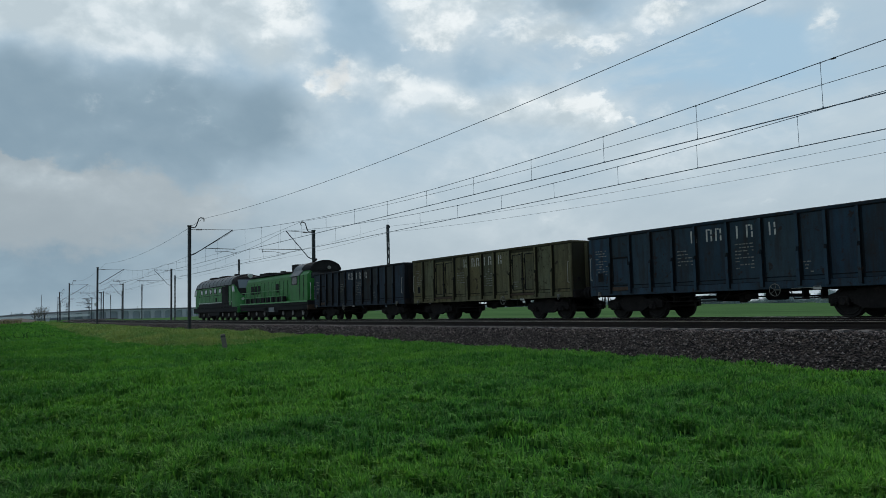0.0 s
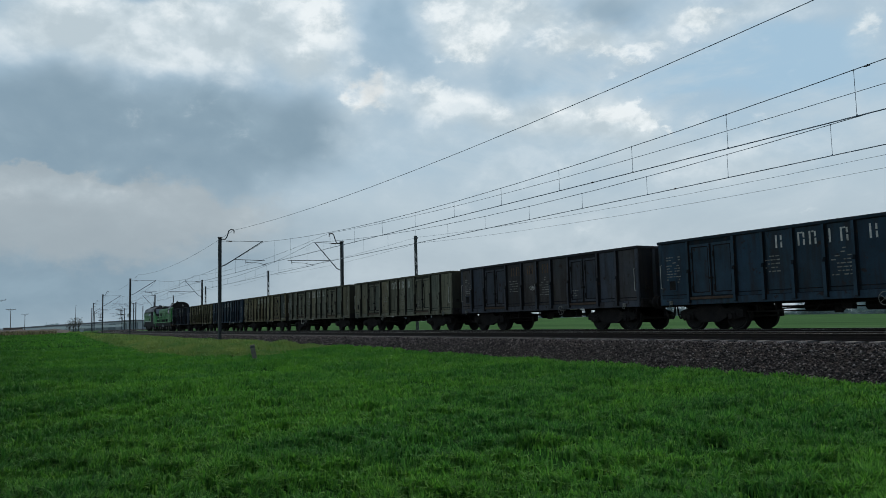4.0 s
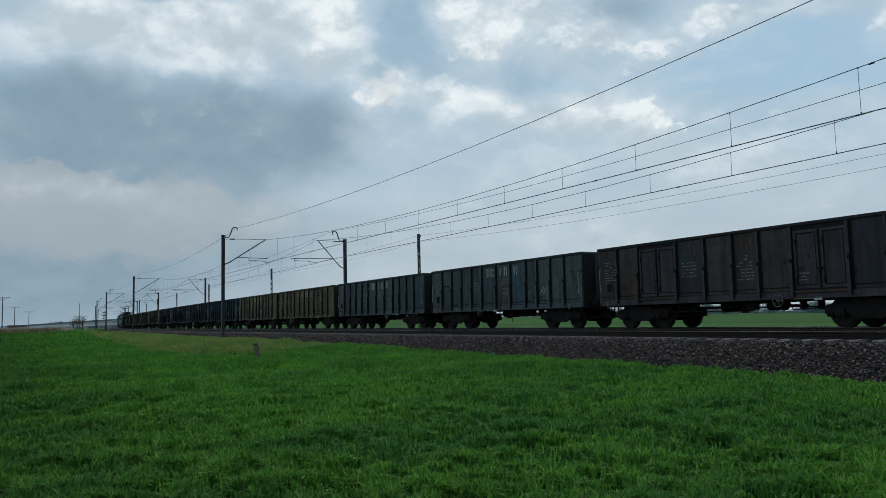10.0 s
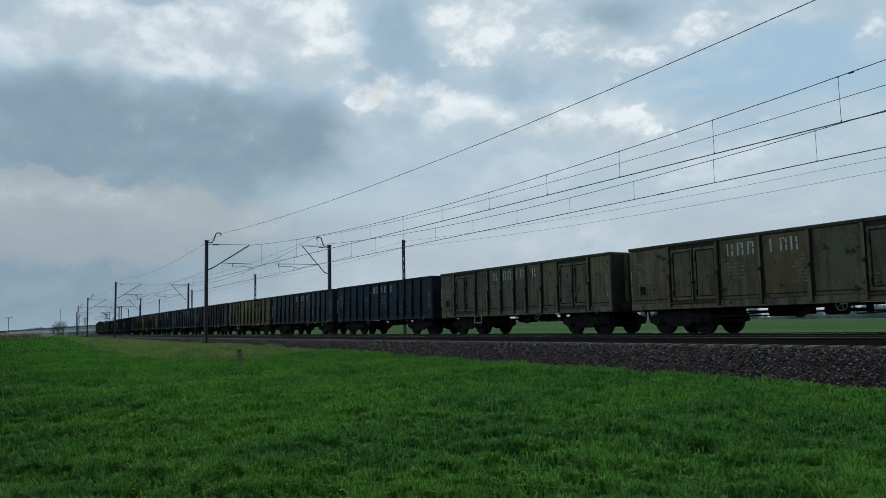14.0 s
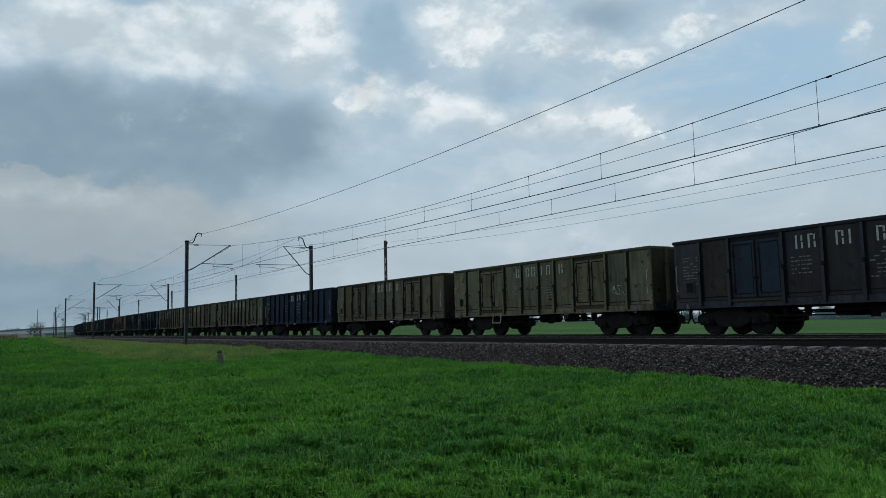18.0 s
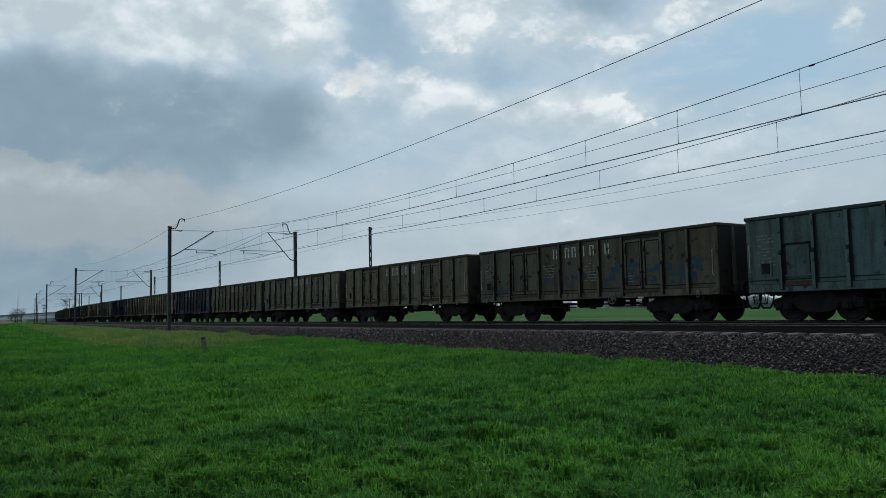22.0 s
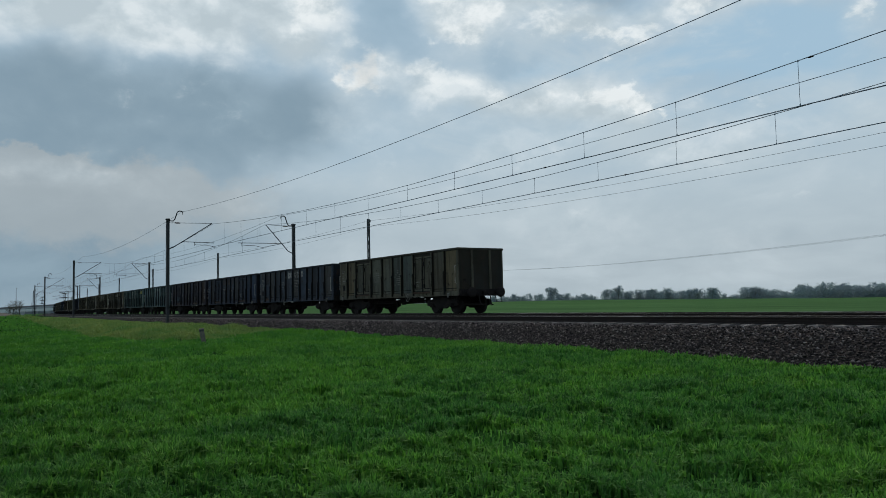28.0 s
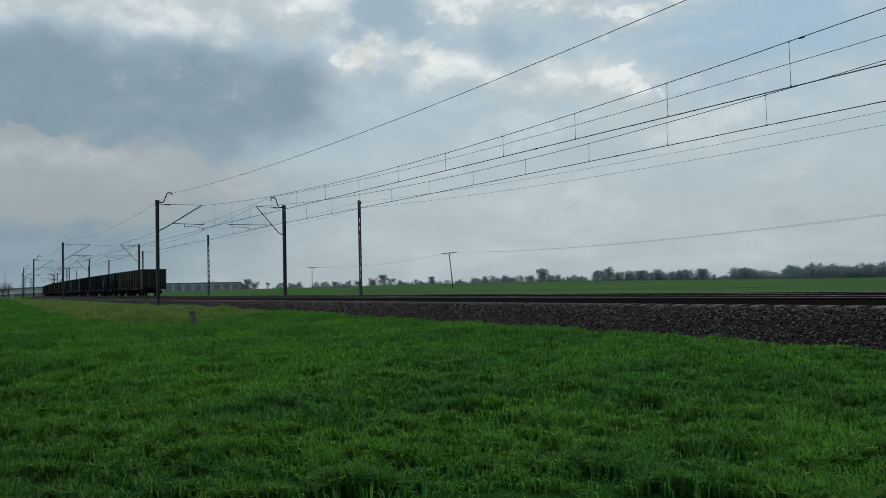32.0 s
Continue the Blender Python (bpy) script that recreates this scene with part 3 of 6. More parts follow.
    bright = m.ramp(m.math("ADD", m.math("MULTIPLY", relief, 0.5), m.math("MULTIPLY", curl, 0.5)), [(0.3, (0.60, 0.665, 0.70)), (0.48, (0.78, 0.82, 0.835)), (0.62, (0.91, 0.93, 0.935))])
    col = m.mix(white, col, m.mix(step(cream, 0.1, 0.9, 0.7), bright, (0.74, 0.735, 0.72)))
    em = t.nodes.new("ShaderNodeEmission")
    m.link(m.mix(1.0, col, (0.945, 1.0, 1.035), "MULTIPLY"), em.inputs[0])
    tr = t.nodes.new("ShaderNodeBsdfTransparent")
    fade = t.nodes.new("ShaderNodeMapRange")
    fade.interpolation_type = "SMOOTHSTEP"
    for i, v in enumerate((math.sin(radians(30)), math.sin(radians(39)), 1.0, 0.0)):
        fade.inputs[1 + i].default_value = v
    m.link(sep.outputs[2], fade.inputs[0])
    mx = t.nodes.new("ShaderNodeMixShader")
    m.link(fade.outputs[0], mx.inputs[0])
    m.link(tr.outputs[0], mx.inputs[1])
    m.link(em.outputs[0], mx.inputs[2])
    m.link(mx.outputs[0], t.nodes["Material Output"].inputs[0])
    return m.m


def cloud_backdrop():
    mb, n, els = Mb(), 96, [-1.5, 2, 6, 10, 15, 20, 25, 30, 35, 40]
    for e in els:
        for i in range(n):
            a = 2 * math.pi * i / n
            mb.v.append((3800 * math.cos(a) * math.cos(radians(e)), 3800 * math.sin(a) * math.cos(radians(e)), 3800 * math.sin(radians(e))))
    for j in range(len(els) - 1):
        for i in range(n):
            mb.f.append((j * n + i, j * n + (i + 1) % n, (j + 1) * n + (i + 1) % n, (j + 1) * n + i))
    ob = part("backdrop", mb, cloud_mat(), None, smooth=True)
    return tagged(ob, "grey and white broken cloud drifting over pale blue sky", "sky", kind="structure")


CLOUDS = cloud_backdrop()


# ---- ground ----
def smooth(a, b, x):
    t = np.clip((x - a) / (b - a), 0, 1)
    return t * t * (3 - 2 * t)


VERGE_S, VERGE_Y = [20, 29, 30.2, 31.5, 34, 38, 44, 70, 90, 110], [15, 11, 8.9, 7.1, 6.7, 6.05, 6.1, 6.9, 7.8, 8.6]


def field_height(x, y):
    """Height of the soil: the near field rises gently to the left; the far field is nearly level."""
    x, y = np.asarray(x, float), np.asarray(y, float)
    s = -x
    u = np.maximum(0, s - CURVE_FROM)
    bend = u * u / (2 * RADIUS)
    near = -1.06 + 0.0115 * np.clip(s, -30, 101)
    near = near - 0.4 * smooth(112, 200, s)
    near = near + 0.035 * np.sin(0.55 * s + 0.4 * y) * np.sin(0.31 * y - 0.17 * s) + 0.02 * np.sin(1.3 * s - 0.8 * y)
    # the verge is a low bank with a shallow furrow along its foot
    into = np.minimum(y - np.interp(s, VERGE_S, VERGE_Y), 0.6 * (s - np.interp(y, [0, 6, 8.3, 11.9, 15], [29, 29, 29.7, 33.7, 37])))
    bank = 0.13 * smooth(0.1, 1.8, into) * smooth(95, 45, s) + 0.05 * smooth(0.3, 1.5, into) * np.sin(0.9 * s + 0.5 * y) - 0.10 * np.exp(-(into / 0.55) ** 2)
    near = near + bank * smooth(18, 26, s) * smooth(110, 80, s)
    # towards the line the verge stays below the rails
    brow = smooth(7.5, 11.0, y - bend) * smooth(30, 45, s)
    near = near * (1 - brow) + np.minimum(near, -0.47 + 0.0015 * np.maximum(0, s - 60)) * brow
    edge = smooth(12.6, 14.2, y - bend)
    near = near * (1 - edge) + np.minimum(near, -0.64 + 0.0065 * np.maximum(0, s - 60)) * edge
    dist = np.hypot(x, y)
    c = s / np.maximum(dist, 1)
    far = -0.95 + 1.6 * smooth(60, 650, dist) * smooth(0.60, 0.76, c) * smooth(0.985, 0.945, c) - 1.25 * smooth(60, 520, dist) * smooth(0.70, 0.45, c)
    k = smooth(15.5, 25.0, y - bend)
    return near * (1 - k) + far * k


def axis(lo, hi, step, reach, grow=1.22):
    a = list(np.arange(lo, hi + 0.01, step))
    d = step
    while a[-1] < reach:
        d *= grow
        a.append(a[-1] + d)
    d = step
    b = [a[0]]
    while b[-1] > -reach:
        d *= grow
        b.append(b[-1] - d)
    return np.array(b[:0:-1] + a)


def ground_sheet():
    xs, ys = axis(-160, 30, 1.5, 3600), axis(-8, 60, 0.9, 3600)
    gx, gy = np.meshgrid(xs, ys)
    gz = field_height(gx, gy)
    v = np.stack([gx, gy, gz], -1).reshape(-1, 3)
    nx, ny = len(xs), len(ys)
    i, j = np.meshgrid(np.arange(nx - 1), np.arange(ny - 1))
    a = (j * nx + i).ravel()
    ob = new("ground", quick_mesh("ground", v, np.stack([a, a + 1, a + nx + 1, a + nx], -1), FIELD))
    ob.data.polygons.foreach_set("use_smooth", [True] * len(ob.data.polygons))
    return tagged(ob, "open field of young green wheat reaching the horizon", "field", kind="structure")


ground_sheet()


def along(s0, s1, step=3.0):
    n = int(round((s1 - s0) / step))
    return [s0 + (s1 - s0) * i / n for i in range(n + 1)]


def sweep(name, outline, s_list, mat, closed=True):
    """A profile of (offset, height) pulled along the line."""
    vs, fs, n = [], [], len(outline)
    for s in s_list:
        for off, z in outline:
            vs.append(tuple(on_line(s, off, z)[0]))
    m = n if closed else n - 1
    for i in range(len(s_list) - 1):
        for k in range(m):
            fs.append((i * n + k, i * n + (k + 1) % n, (i + 1) * n + (k + 1) % n, (i + 1) * n + k))
    if closed:
        fs += [tuple(range(n)), tuple(range((len(s_list) - 1) * n, len(s_list) * n))]
    mb = Mb()
    mb.v, mb.f = vs, fs
    return mb.mesh(name, mat)


BALLAST_TOP = -0.235
SHOULDER = 16.45
bed = new("ballast_bed", sweep("ballast_bed", [(14.3, -1.7), (14.9, -1.24), (15.6, -0.75), (16.2, -0.36), (SHOULDER, -0.25), (SHOULDER + .4, BALLAST_TOP), (24.1, BALLAST_TOP), (24.6, -0.28), (26.3, -1.3), (26.6, -1.7)], along(-200, 720, 2.0), BALLAST))
tagged(bed, "dark grey-brown crushed stone ballast bed under two tracks", "ballast", kind="structure")

RAIL = [(-0.075, -0.172), (0.075, -0.172), (0.075, -0.158), (0.012, -0.14), (0.010, -0.05), (0.036, -0.036), (0.036, -0.006), (0.028, 0.0), (-0.028, 0.0), (-0.036, -0.006), (-0.036, -0.036), (-0.010, -0.05), (-0.012, -0.14), (-0.075, -0.158)]
for track in (NEAR_TRACK, FAR_TRACK):
    for side in (-0.7535, 0.7535):
        o = track + side
        rail = new("rail", sweep("rail", [(o + a, z) for a, z in RAIL], along(-200, 720, 4.0), RAILM))
        tagged(rail, "long welded steel rail, brown web and worn bright head", "rail", "rails of the two tracks", "structure")
        part("rail_head", sweep("rail_head", [(o + a, z) for a, z in ((-0.026, 0.0008), (0.026, 0.0008), (0.026, 0.003), (-0.026, 0.003))], along(-200, 720, 4.0), RAILTOP), None, rail, "bright worn running surface")


def scatter(n, seed, s0, s1, lean=1.0):
    r = np.random.RandomState(seed)
    return r, s0 + (s1 - s0) * r.rand(n) ** lean


def stones():
    """Loose ballast stones on the near slope, the shoulder and between the near rails."""
    r, s = scatter(84000, 5, -3, 85, 1.5)
    o = np.where(r.rand(len(s)) < 0.72, 14.75 + 1.9 * r.rand(len(s)), 16.4 + 3.6 * r.rand(len(s)))
    prof = np.array([(14.3, -1.7), (14.9, -1.24), (15.6, -0.75), (16.2, -0.36), (SHOULDER, -0.25), (SHOULDER + .4, BALLAST_TOP), (24.1, BALLAST_TOP)])
    z = np.interp(o, prof[:, 0], prof[:, 1]) + r.uniform(-0.015, 0.03, len(s))
    u = np.maximum(0, s - CURVE_FROM)
    c = np.stack([-s, o + u * u / (2 * RADIUS), z], -1)
    size = r.uniform(0.02, 0.045, len(s)) * (1 + 0.3 * (s > 30))
    base = np.array([(1, 0, 0), (-1, 0, 0), (0, 1, 0), (0, -1, 0), (0, 0, 0.75), (0, 0, -0.75)], float)
    v = base[None] * r.uniform(0.55, 1.25, (len(s), 6, 1)) + r.uniform(-0.3, 0.3, (len(s), 6, 3))
    ang = r.rand(len(s)) * 6.283
    ca, sa = np.cos(ang)[:, None], np.sin(ang)[:, None]
    v = np.stack([v[..., 0] * ca - v[..., 1] * sa, v[..., 0] * sa + v[..., 1] * ca, v[..., 2]], -1)
    v = v * size[:, None, None] + c[:, None]
    f = np.array([(0, 2, 4), (2, 1, 4), (1, 3, 4), (3, 0, 4), (2, 0, 5), (1, 2, 5), (3, 1, 5), (0, 3, 5)])
    faces = (f[None] + 6 * np.arange(len(s))[:, None, None]).reshape(-1, 3)
    tagged(new("ballast_stones", quick_mesh("ballast_stones", v.reshape(-1, 3), faces, STONE)), "loose dark grey broken stones on the ballast slope", "stones", kind="stuff")


stones()


def sleepers():
    """Concrete sleepers of both tracks; those near the camera singly, the rest joined."""
    shape = Mb().prism([(-1.3, -0.4), (-1.3, -0.21), (-1.26, -0.178), (-0.45, -0.178), (-0.3, -0.2), (0.3, -0.2), (0.45, -0.178), (1.26, -0.178), (1.3, -0.2), (1.3, -0.4)], "x", -0.13, 0.13)
    one = shape.mesh("sleeper", SLEEPER)
    rest, k = Mb(), 0
    for track in (NEAR_TRACK, FAR_TRACK):
        s = -12.0
        while s < 330:
            if s < 78:
                part("sleeper", one, None, bed, at=line_pose(s, track))
            else:
                m = line_pose(s, track)
                rest.add([tuple(m @ Vector(v)) for v in shape.v], shape.f)
            s += 0.6
    o = part("sleeper_row", rest, SLEEPER, bed, "pale concrete sleepers")
    o["kind"] = "stuff"


sleepers()


def lumps(x, y, seed):
    """Smooth random values from 0 to 1 over the plan."""
    r = np.random.RandomState(seed)
    g = r.rand(64, 64)
    i, j = np.floor(x).astype(int), np.floor(y).astype(int)
    fx, fy = x - i, y - j
    fx, fy = fx * fx * (3 - 2 * fx), fy * fy * (3 - 2 * fy)
    at = lambda a, b: g[a % 64, b % 64]
    return (at(i, j) * (1 - fx) + at(i + 1, j) * fx) * (1 - fy) + (at(i, j + 1) * (1 - fx) + at(i + 1, j + 1) * fx) * fy


def on_verge(x, y):
    s = -x
    lower = np.interp(s, VERGE_S, VERGE_Y)
    left = np.interp(y, [0, 6, 8.3, 11.9, 15], [29, 29, 29.7, 33.7, 37])
    wob = 0.4 * (lumps(x * 0.8, y * 0.8, 3) - 0.5)
    return (y > lower + wob) & (s > left + 2 * wob)


def blades(name, label, category, mat, x, y, tall, w, seed, lean=0.3, droop=0.5):
    r = np.random.RandomState(seed)
    n = len(x)
    z = field_height(x, y)
    th, lean, bendy = r.rand(n) * 6.283, r.uniform(0.03, lean, n), r.uniform(0.1, 1.0, n) ** 1.3
    px, py = np.cos(th), np.sin(th)
    p0 = np.stack([x, y, z - 0.02], -1)
    p1 = p0 + np.stack([-py * lean * tall * 0.5, px * lean * tall * 0.5, tall * 0.66], -1)
    far = tall * (lean + 0.75 * bendy)
    p2 = p0 + np.stack([-py * far, px * far, tall * (1.05 - droop * bendy)], -1)
    side = np.stack([px, py, 0 * px], -1) * w[:, None]
    v = np.stack([p0 - side * 0.7, p0 + side * 0.7, p1 + side, p1 - side, p2], 1)
    k = 5 * np.arange(n)
    f = np.concatenate([np.stack([k, k + 1, k + 2], -1), np.stack([k, k + 2, k + 3], -1), np.stack([k + 3, k + 2, k + 4], -1)])
    tagged(new(name, quick_mesh(name, v.reshape(-1, 3), f, mat)), label, category, kind="stuff")


def grasses():
    """Young wheat, dense near the camera; rougher, paler grass on the verge; dry reeds far off."""
    r = np.random.RandomState(11)
    n = 640000
    d = np.where(r.rand(n) < 0.88, 5.8 * (46 / 5.8) ** (r.rand(n) ** 1.05), 46 * (110 / 46) ** r.rand(n))
    a = radians(-5) + radians(72) * r.rand(n)
    round_about = np.arange(n) < 26000
    d = np.where(round_about, np.sqrt(r.rand(n)) * 7.5, d)
    a = np.where(round_about, 6.283 * r.rand(n), a)
    x, y = -d * np.cos(a), d * np.sin(a)
    # plants of several blades from one foot, in drilled rows
    gx, gy = np.round(x / 0.085) * 0.085, np.round(y / 0.13) * 0.13
    near = d < 16
    foot = 0.05 * (lumps(gx * 11.7, gy * 7.7, 31) - 0.5)
    x = np.where(near, gx + foot + r.normal(0, 0.022, n), x)
    y = np.where(near, gy + 0.06 * np.sin(gx * 5.0) + 2 * foot + r.normal(0, 0.026, n), y)
    u = np.maximum(0, -x - CURVE_FROM)
    bend = u * u / (2 * RADIUS)
    ragged = 0.9 * (lumps(x * 1.1, y * 0.3, 5) - 0.5) + 0.6 * (lumps(x * 3.3, y * 0.3, 6) - 0.5)
    low = lumps(x * 0.55 + 0.2 * y, y * 0.9, 7) * 0.5 + lumps(x * 1.5, y * 1.9, 8) * 0.5
    tuft = lumps(x * 4.2, y * 4.2, 10)
    keep = (y < 14.95 + bend + ragged * 0.7) & (np.hypot(x + 27.84, y - 8.12) > 0.22) & (r.rand(n) < np.clip((low - 0.2) * 5, 0.5, 1) * np.clip((tuft - 0.12) * 2.6, 0.12, 1))
    bald = np.hypot((x + 6.75) / 0.75, (y - 5.15) / 0.28) < 1.0
    keep &= ~(bald & (r.rand(n) < 0.8))
    x, y, d, low, tuft = x[keep], y[keep], d[keep], low[keep], tuft[keep]
    r = np.random.RandomState(12)
    verge = on_verge(x + r.normal(0, 0.3, len(x)), y + r.normal(0, 0.1, len(x)))
    tall = (-0.01 + 0.14 * low + 0.15 * tuft + r.uniform(-0.03, 0.045, len(x))).clip(0.03, 0.32)
    w = (0.0046 + 0.00062 * d.clip(0, 70)) * r.uniform(0.6, 1.3, len(x))
    q = ~verge
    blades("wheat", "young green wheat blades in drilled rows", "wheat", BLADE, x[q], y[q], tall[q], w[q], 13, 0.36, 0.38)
    # the verge is thickened with more, thinner stems
    n = 80000
    s, o = 26 + 100 * r.rand(n) ** 1.4, r.uniform(0, 15.3, n)
    u = np.maximum(0, s - CURVE_FROM)
    xx, yy = -s, o + u * u / (2 * RADIUS)
    k = on_verge(xx + r.normal(0, 0.3, n), yy + r.normal(0, 0.1, n)) & (np.hypot(xx + 27.84, yy - 8.12) > 0.3)
    xx, yy = np.concatenate([x[verge], xx[k]]), np.concatenate([y[verge], yy[k]])
    t = 0.05 + 0.30 * lumps(xx * 0.7, yy * 0.9, 9) ** 2 + 0.08 * lumps(xx * 2.3, yy * 2.6, 29) + r.uniform(0, 0.06, len(xx))
    u = np.maximum(0, -xx - CURVE_FROM)
    t = np.where(yy - u * u / (2 * RADIUS) > 13.3, t * 0.55, t)
    blades("verge_grass", "rough pale yellow-green grass on the railway verge", "grass", VERGE, xx, yy, t, 0.008 + 0.0003 * np.hypot(xx, yy), 14, 0.5)
    az, dd = np.radians(r.uniform(-12, 3.3, 9000)), r.uniform(98, 118, 9000)
    blades("dry_reeds", "strip of dry brown reeds at the field edge", "reeds", REED, -dd * np.cos(az), dd * np.sin(az), r.uniform(0.2, 0.6, 9000), np.full(9000, 0.05), 15, 0.3)


grasses()


# ---- overhead line ----
def mast(s, off, to_track, kind, top=7.5, base=-0.6, horn=True):
    """A steel mast with its cantilever over the track at offset to_track."""
    root = new("catenary_mast")
    root.matrix_basis = line_pose(s, off)
    tagged(root, "dark steel overhead line mast with one cantilever arm", "mast", "overhead line masts")
    w, e = 0.115, 1 if to_track > off else -1
    reach = abs(to_track - off)
    low = 5.25 if kind == "near" else 5.02
    mb = Mb()
    mb.box(-w, w, -w, -w + 0.02, base, top).box(-w, w, w - 0.02, w, base, top).box(-0.012, 0.012, -w + 0.02, w - 0.02, base, top)
    part("post", mb, STEEL, root)
    part("foundation", Mb().box(-0.3, 0.3, -0.3, 0.3, base - 0.6, base - 0.02, 0.04), CONC, root, "grey concrete footing")
    part("cap", Mb().box(-0.15, 0.15, -0.15, 0.15, top, top + 0.09, 0.02), STEEL, root)
    tip = (0, e * (reach - 0.12), 7.34)
    part("diagonal_tube", Mb().rod((0, e * 0.13, low), (0, e * (0.13 + 0.35), low + 0.15), 0.04).rod((0, e * 0.48, low + 0.15), tip, 0.038), GALV, root)
    part("top_tie", Mb().rod((0, e * 0.13, 7.27), tip, 0.02, 6), GALV, root)
    ins = Mb()
    for i in range(5):
        y = e * (0.55 + 0.09 * i)
        ins.rod((0, y - 0.025, 7.275), (0, y + 0.025, 7.275), 0.06, 8)
    part("insulator", ins, PORC, root, "ribbed brown porcelain insulator")
    a = reach * 0.33 if kind == "near" else reach * 0.42
    b = reach + (0.05 if kind == "near" else 2.2)
    part("registration_arm", Mb().rod((0, e * a, 5.82), (0, e * b, 5.78), 0.028, 6), GALV, root)
    c = reach - 1.5 if kind == "near" else reach + 1.9
    d = reach + 0.15 if kind == "near" else reach + 0.1
    part("steady_arm", Mb().rod((0, e * c, 5.8), (0, e * c, 5.52), 0.022, 6).pipe([(0, e * c, 5.6), (0, e * (c * 0.4 + d * 0.6), 5.58), (0, e * d, 5.44)], 0.018), GALV, root)
    if horn:
        k = 0.55
        part("horn", Mb().pipe([(0, e * 0.12, top - 0.08), (0, e * 0.42, top - 0.08), (0, e * 0.55, top + 0.1), (0, e * 0.72, top + 0.62), (0, e * 0.86, top + 0.72), (0, e * 1.1, top + 0.7), (0, e * 1.12, top + 0.6)], 0.045, 7), STEEL, root)
        hi = Mb()
        for i in range(3):
            hi.rod((0, e * 1.12, top + 0.6 - 0.06 * i), (0, e * 1.12, top + 0.57 - 0.06 * i), 0.05, 8)
        part("horn_insulator", hi, PORC, root, "small brown porcelain insulator")
    return root


NEAR_MASTS = [-1.0, 60.9, 116.0, 170.0, 225.0, 280.0, 335.0]
FAR_MASTS = [-1.0, 60.3, 117.2, 171.0, 226.0, 281.0, 336.0]
for i, s in enumerate(NEAR_MASTS):
    m = mast(s, 14.9, NEAR_TRACK, "near", base=-0.55 if s < 100 else -0.3, horn=i != 2)
    if i == 2:
        part("plate", Mb().box(-0.02, 0.16, -0.36, -0.12, 2.15, 2.6, 0.004), LOCOWHITE, m, "small pale plate")
for i, s in enumerate(FAR_MASTS):
    mast(s, 25.0, FAR_TRACK, "far", top=7.4, base=-1.0, horn=i != 2)
mast(221.0, 25.2, FAR_TRACK, "far", top=7.4, base=-1.0, horn=False)


def sagging(s0, s1, off0, off1, z_end, z_mid, n=14):
    out = []
    for i in range(n + 1):
        f = i / n
        z = z_mid + (z_end - z_mid) * (2 * f - 1) ** 2
        out.append(tuple(on_line(s0 + (s1 - s0) * f, off0 + (off1 - off0) * f, z)[0]))
    return out


def span_wire(name, label, rows, r):
    for pts in rows:
        w = part(name, Mb().pipe(pts, r, 5), WIREM)
        tagged(w, label, "wire", "overhead wires")


def overhead(masts, off, z_mid, feeder_off, feeder, first, step):
    ends = [masts[0] - 62] + masts
    msg, con, fee = [], [], []
    for s0, s1 in zip(ends[:-1], ends[1:]):
        msg.append(sagging(s0, s1, off, off, 7.32, z_mid))
        con.append(sagging(s0, s1, off + 0.15, off - 0.15, 5.44, 5.40, 10))
        if feeder:
            fee.append(sagging(s0, s1, feeder_off, feeder_off, 8.15, feeder))
    span_wire("messenger_wire", "thin dark messenger wire sagging between masts", msg, 0.0125)
    span_wire("contact_wire", "taut dark contact wire above the track", con, 0.017)
    if feeder:
        span_wire("feeder_wire", "single dark feeder wire along the mast tops", fee, 0.0115)
    s = first - 14 * step
    while s < 220:
        i = max(k for k in range(len(ends) - 1) if ends[k] <= s)
        f = (s - ends[i]) / (ends[i + 1] - ends[i])
        if min(f, 1 - f) * (ends[i + 1] - ends[i]) > 1.2:
            z = z_mid + (7.32 - z_mid) * (2 * f - 1) ** 2
            p, _ = on_line(s, off, 0)
            dr = part("dropper", Mb().rod((p.x, p.y, 5.41), (p.x, p.y, z), 0.007, 4).rod((p.x, p.y, z - 0.025), (p.x, p.y, z + 0.02), 0.019, 6).rod((p.x, p.y, 5.385), (p.x, p.y, 5.435), 0.019, 6), WIREM)
            tagged(dr, "thin vertical dropper wire with two clamps", "dropper", "droppers")
        s += step


overhead(NEAR_MASTS, NEAR_TRACK, 6.12, 15.95, 7.3, 10.95, 3.93)
overhead(FAR_MASTS, FAR_TRACK, 6.05, 23.9, 7.42, 14.2, 3.97)


for s, off, z in ((10.6, NEAR_TRACK, 6.12 + 1.2 * (1 - 2 * 11.6 / 61.9) ** 2), (20.9, NEAR_TRACK + 0.04, 5.41), (20.7, FAR_TRACK + 0.04, 5.41)):
    p, _ = on_line(s, off, z)
    tagged(part("wire_clamp", Mb().rod((p.x - 0.07, p.y, p.z - 0.008), (p.x + 0.07, p.y, p.z - 0.008), 0.022, 8).rod((p.x - 0.02, p.y, p.z - 0.03), (p.x + 0.02, p.y, p.z + 0.02), 0.016, 6), WHEELM), "small dark splice clamp on an overhead wire", "clamp", "wire clamps")


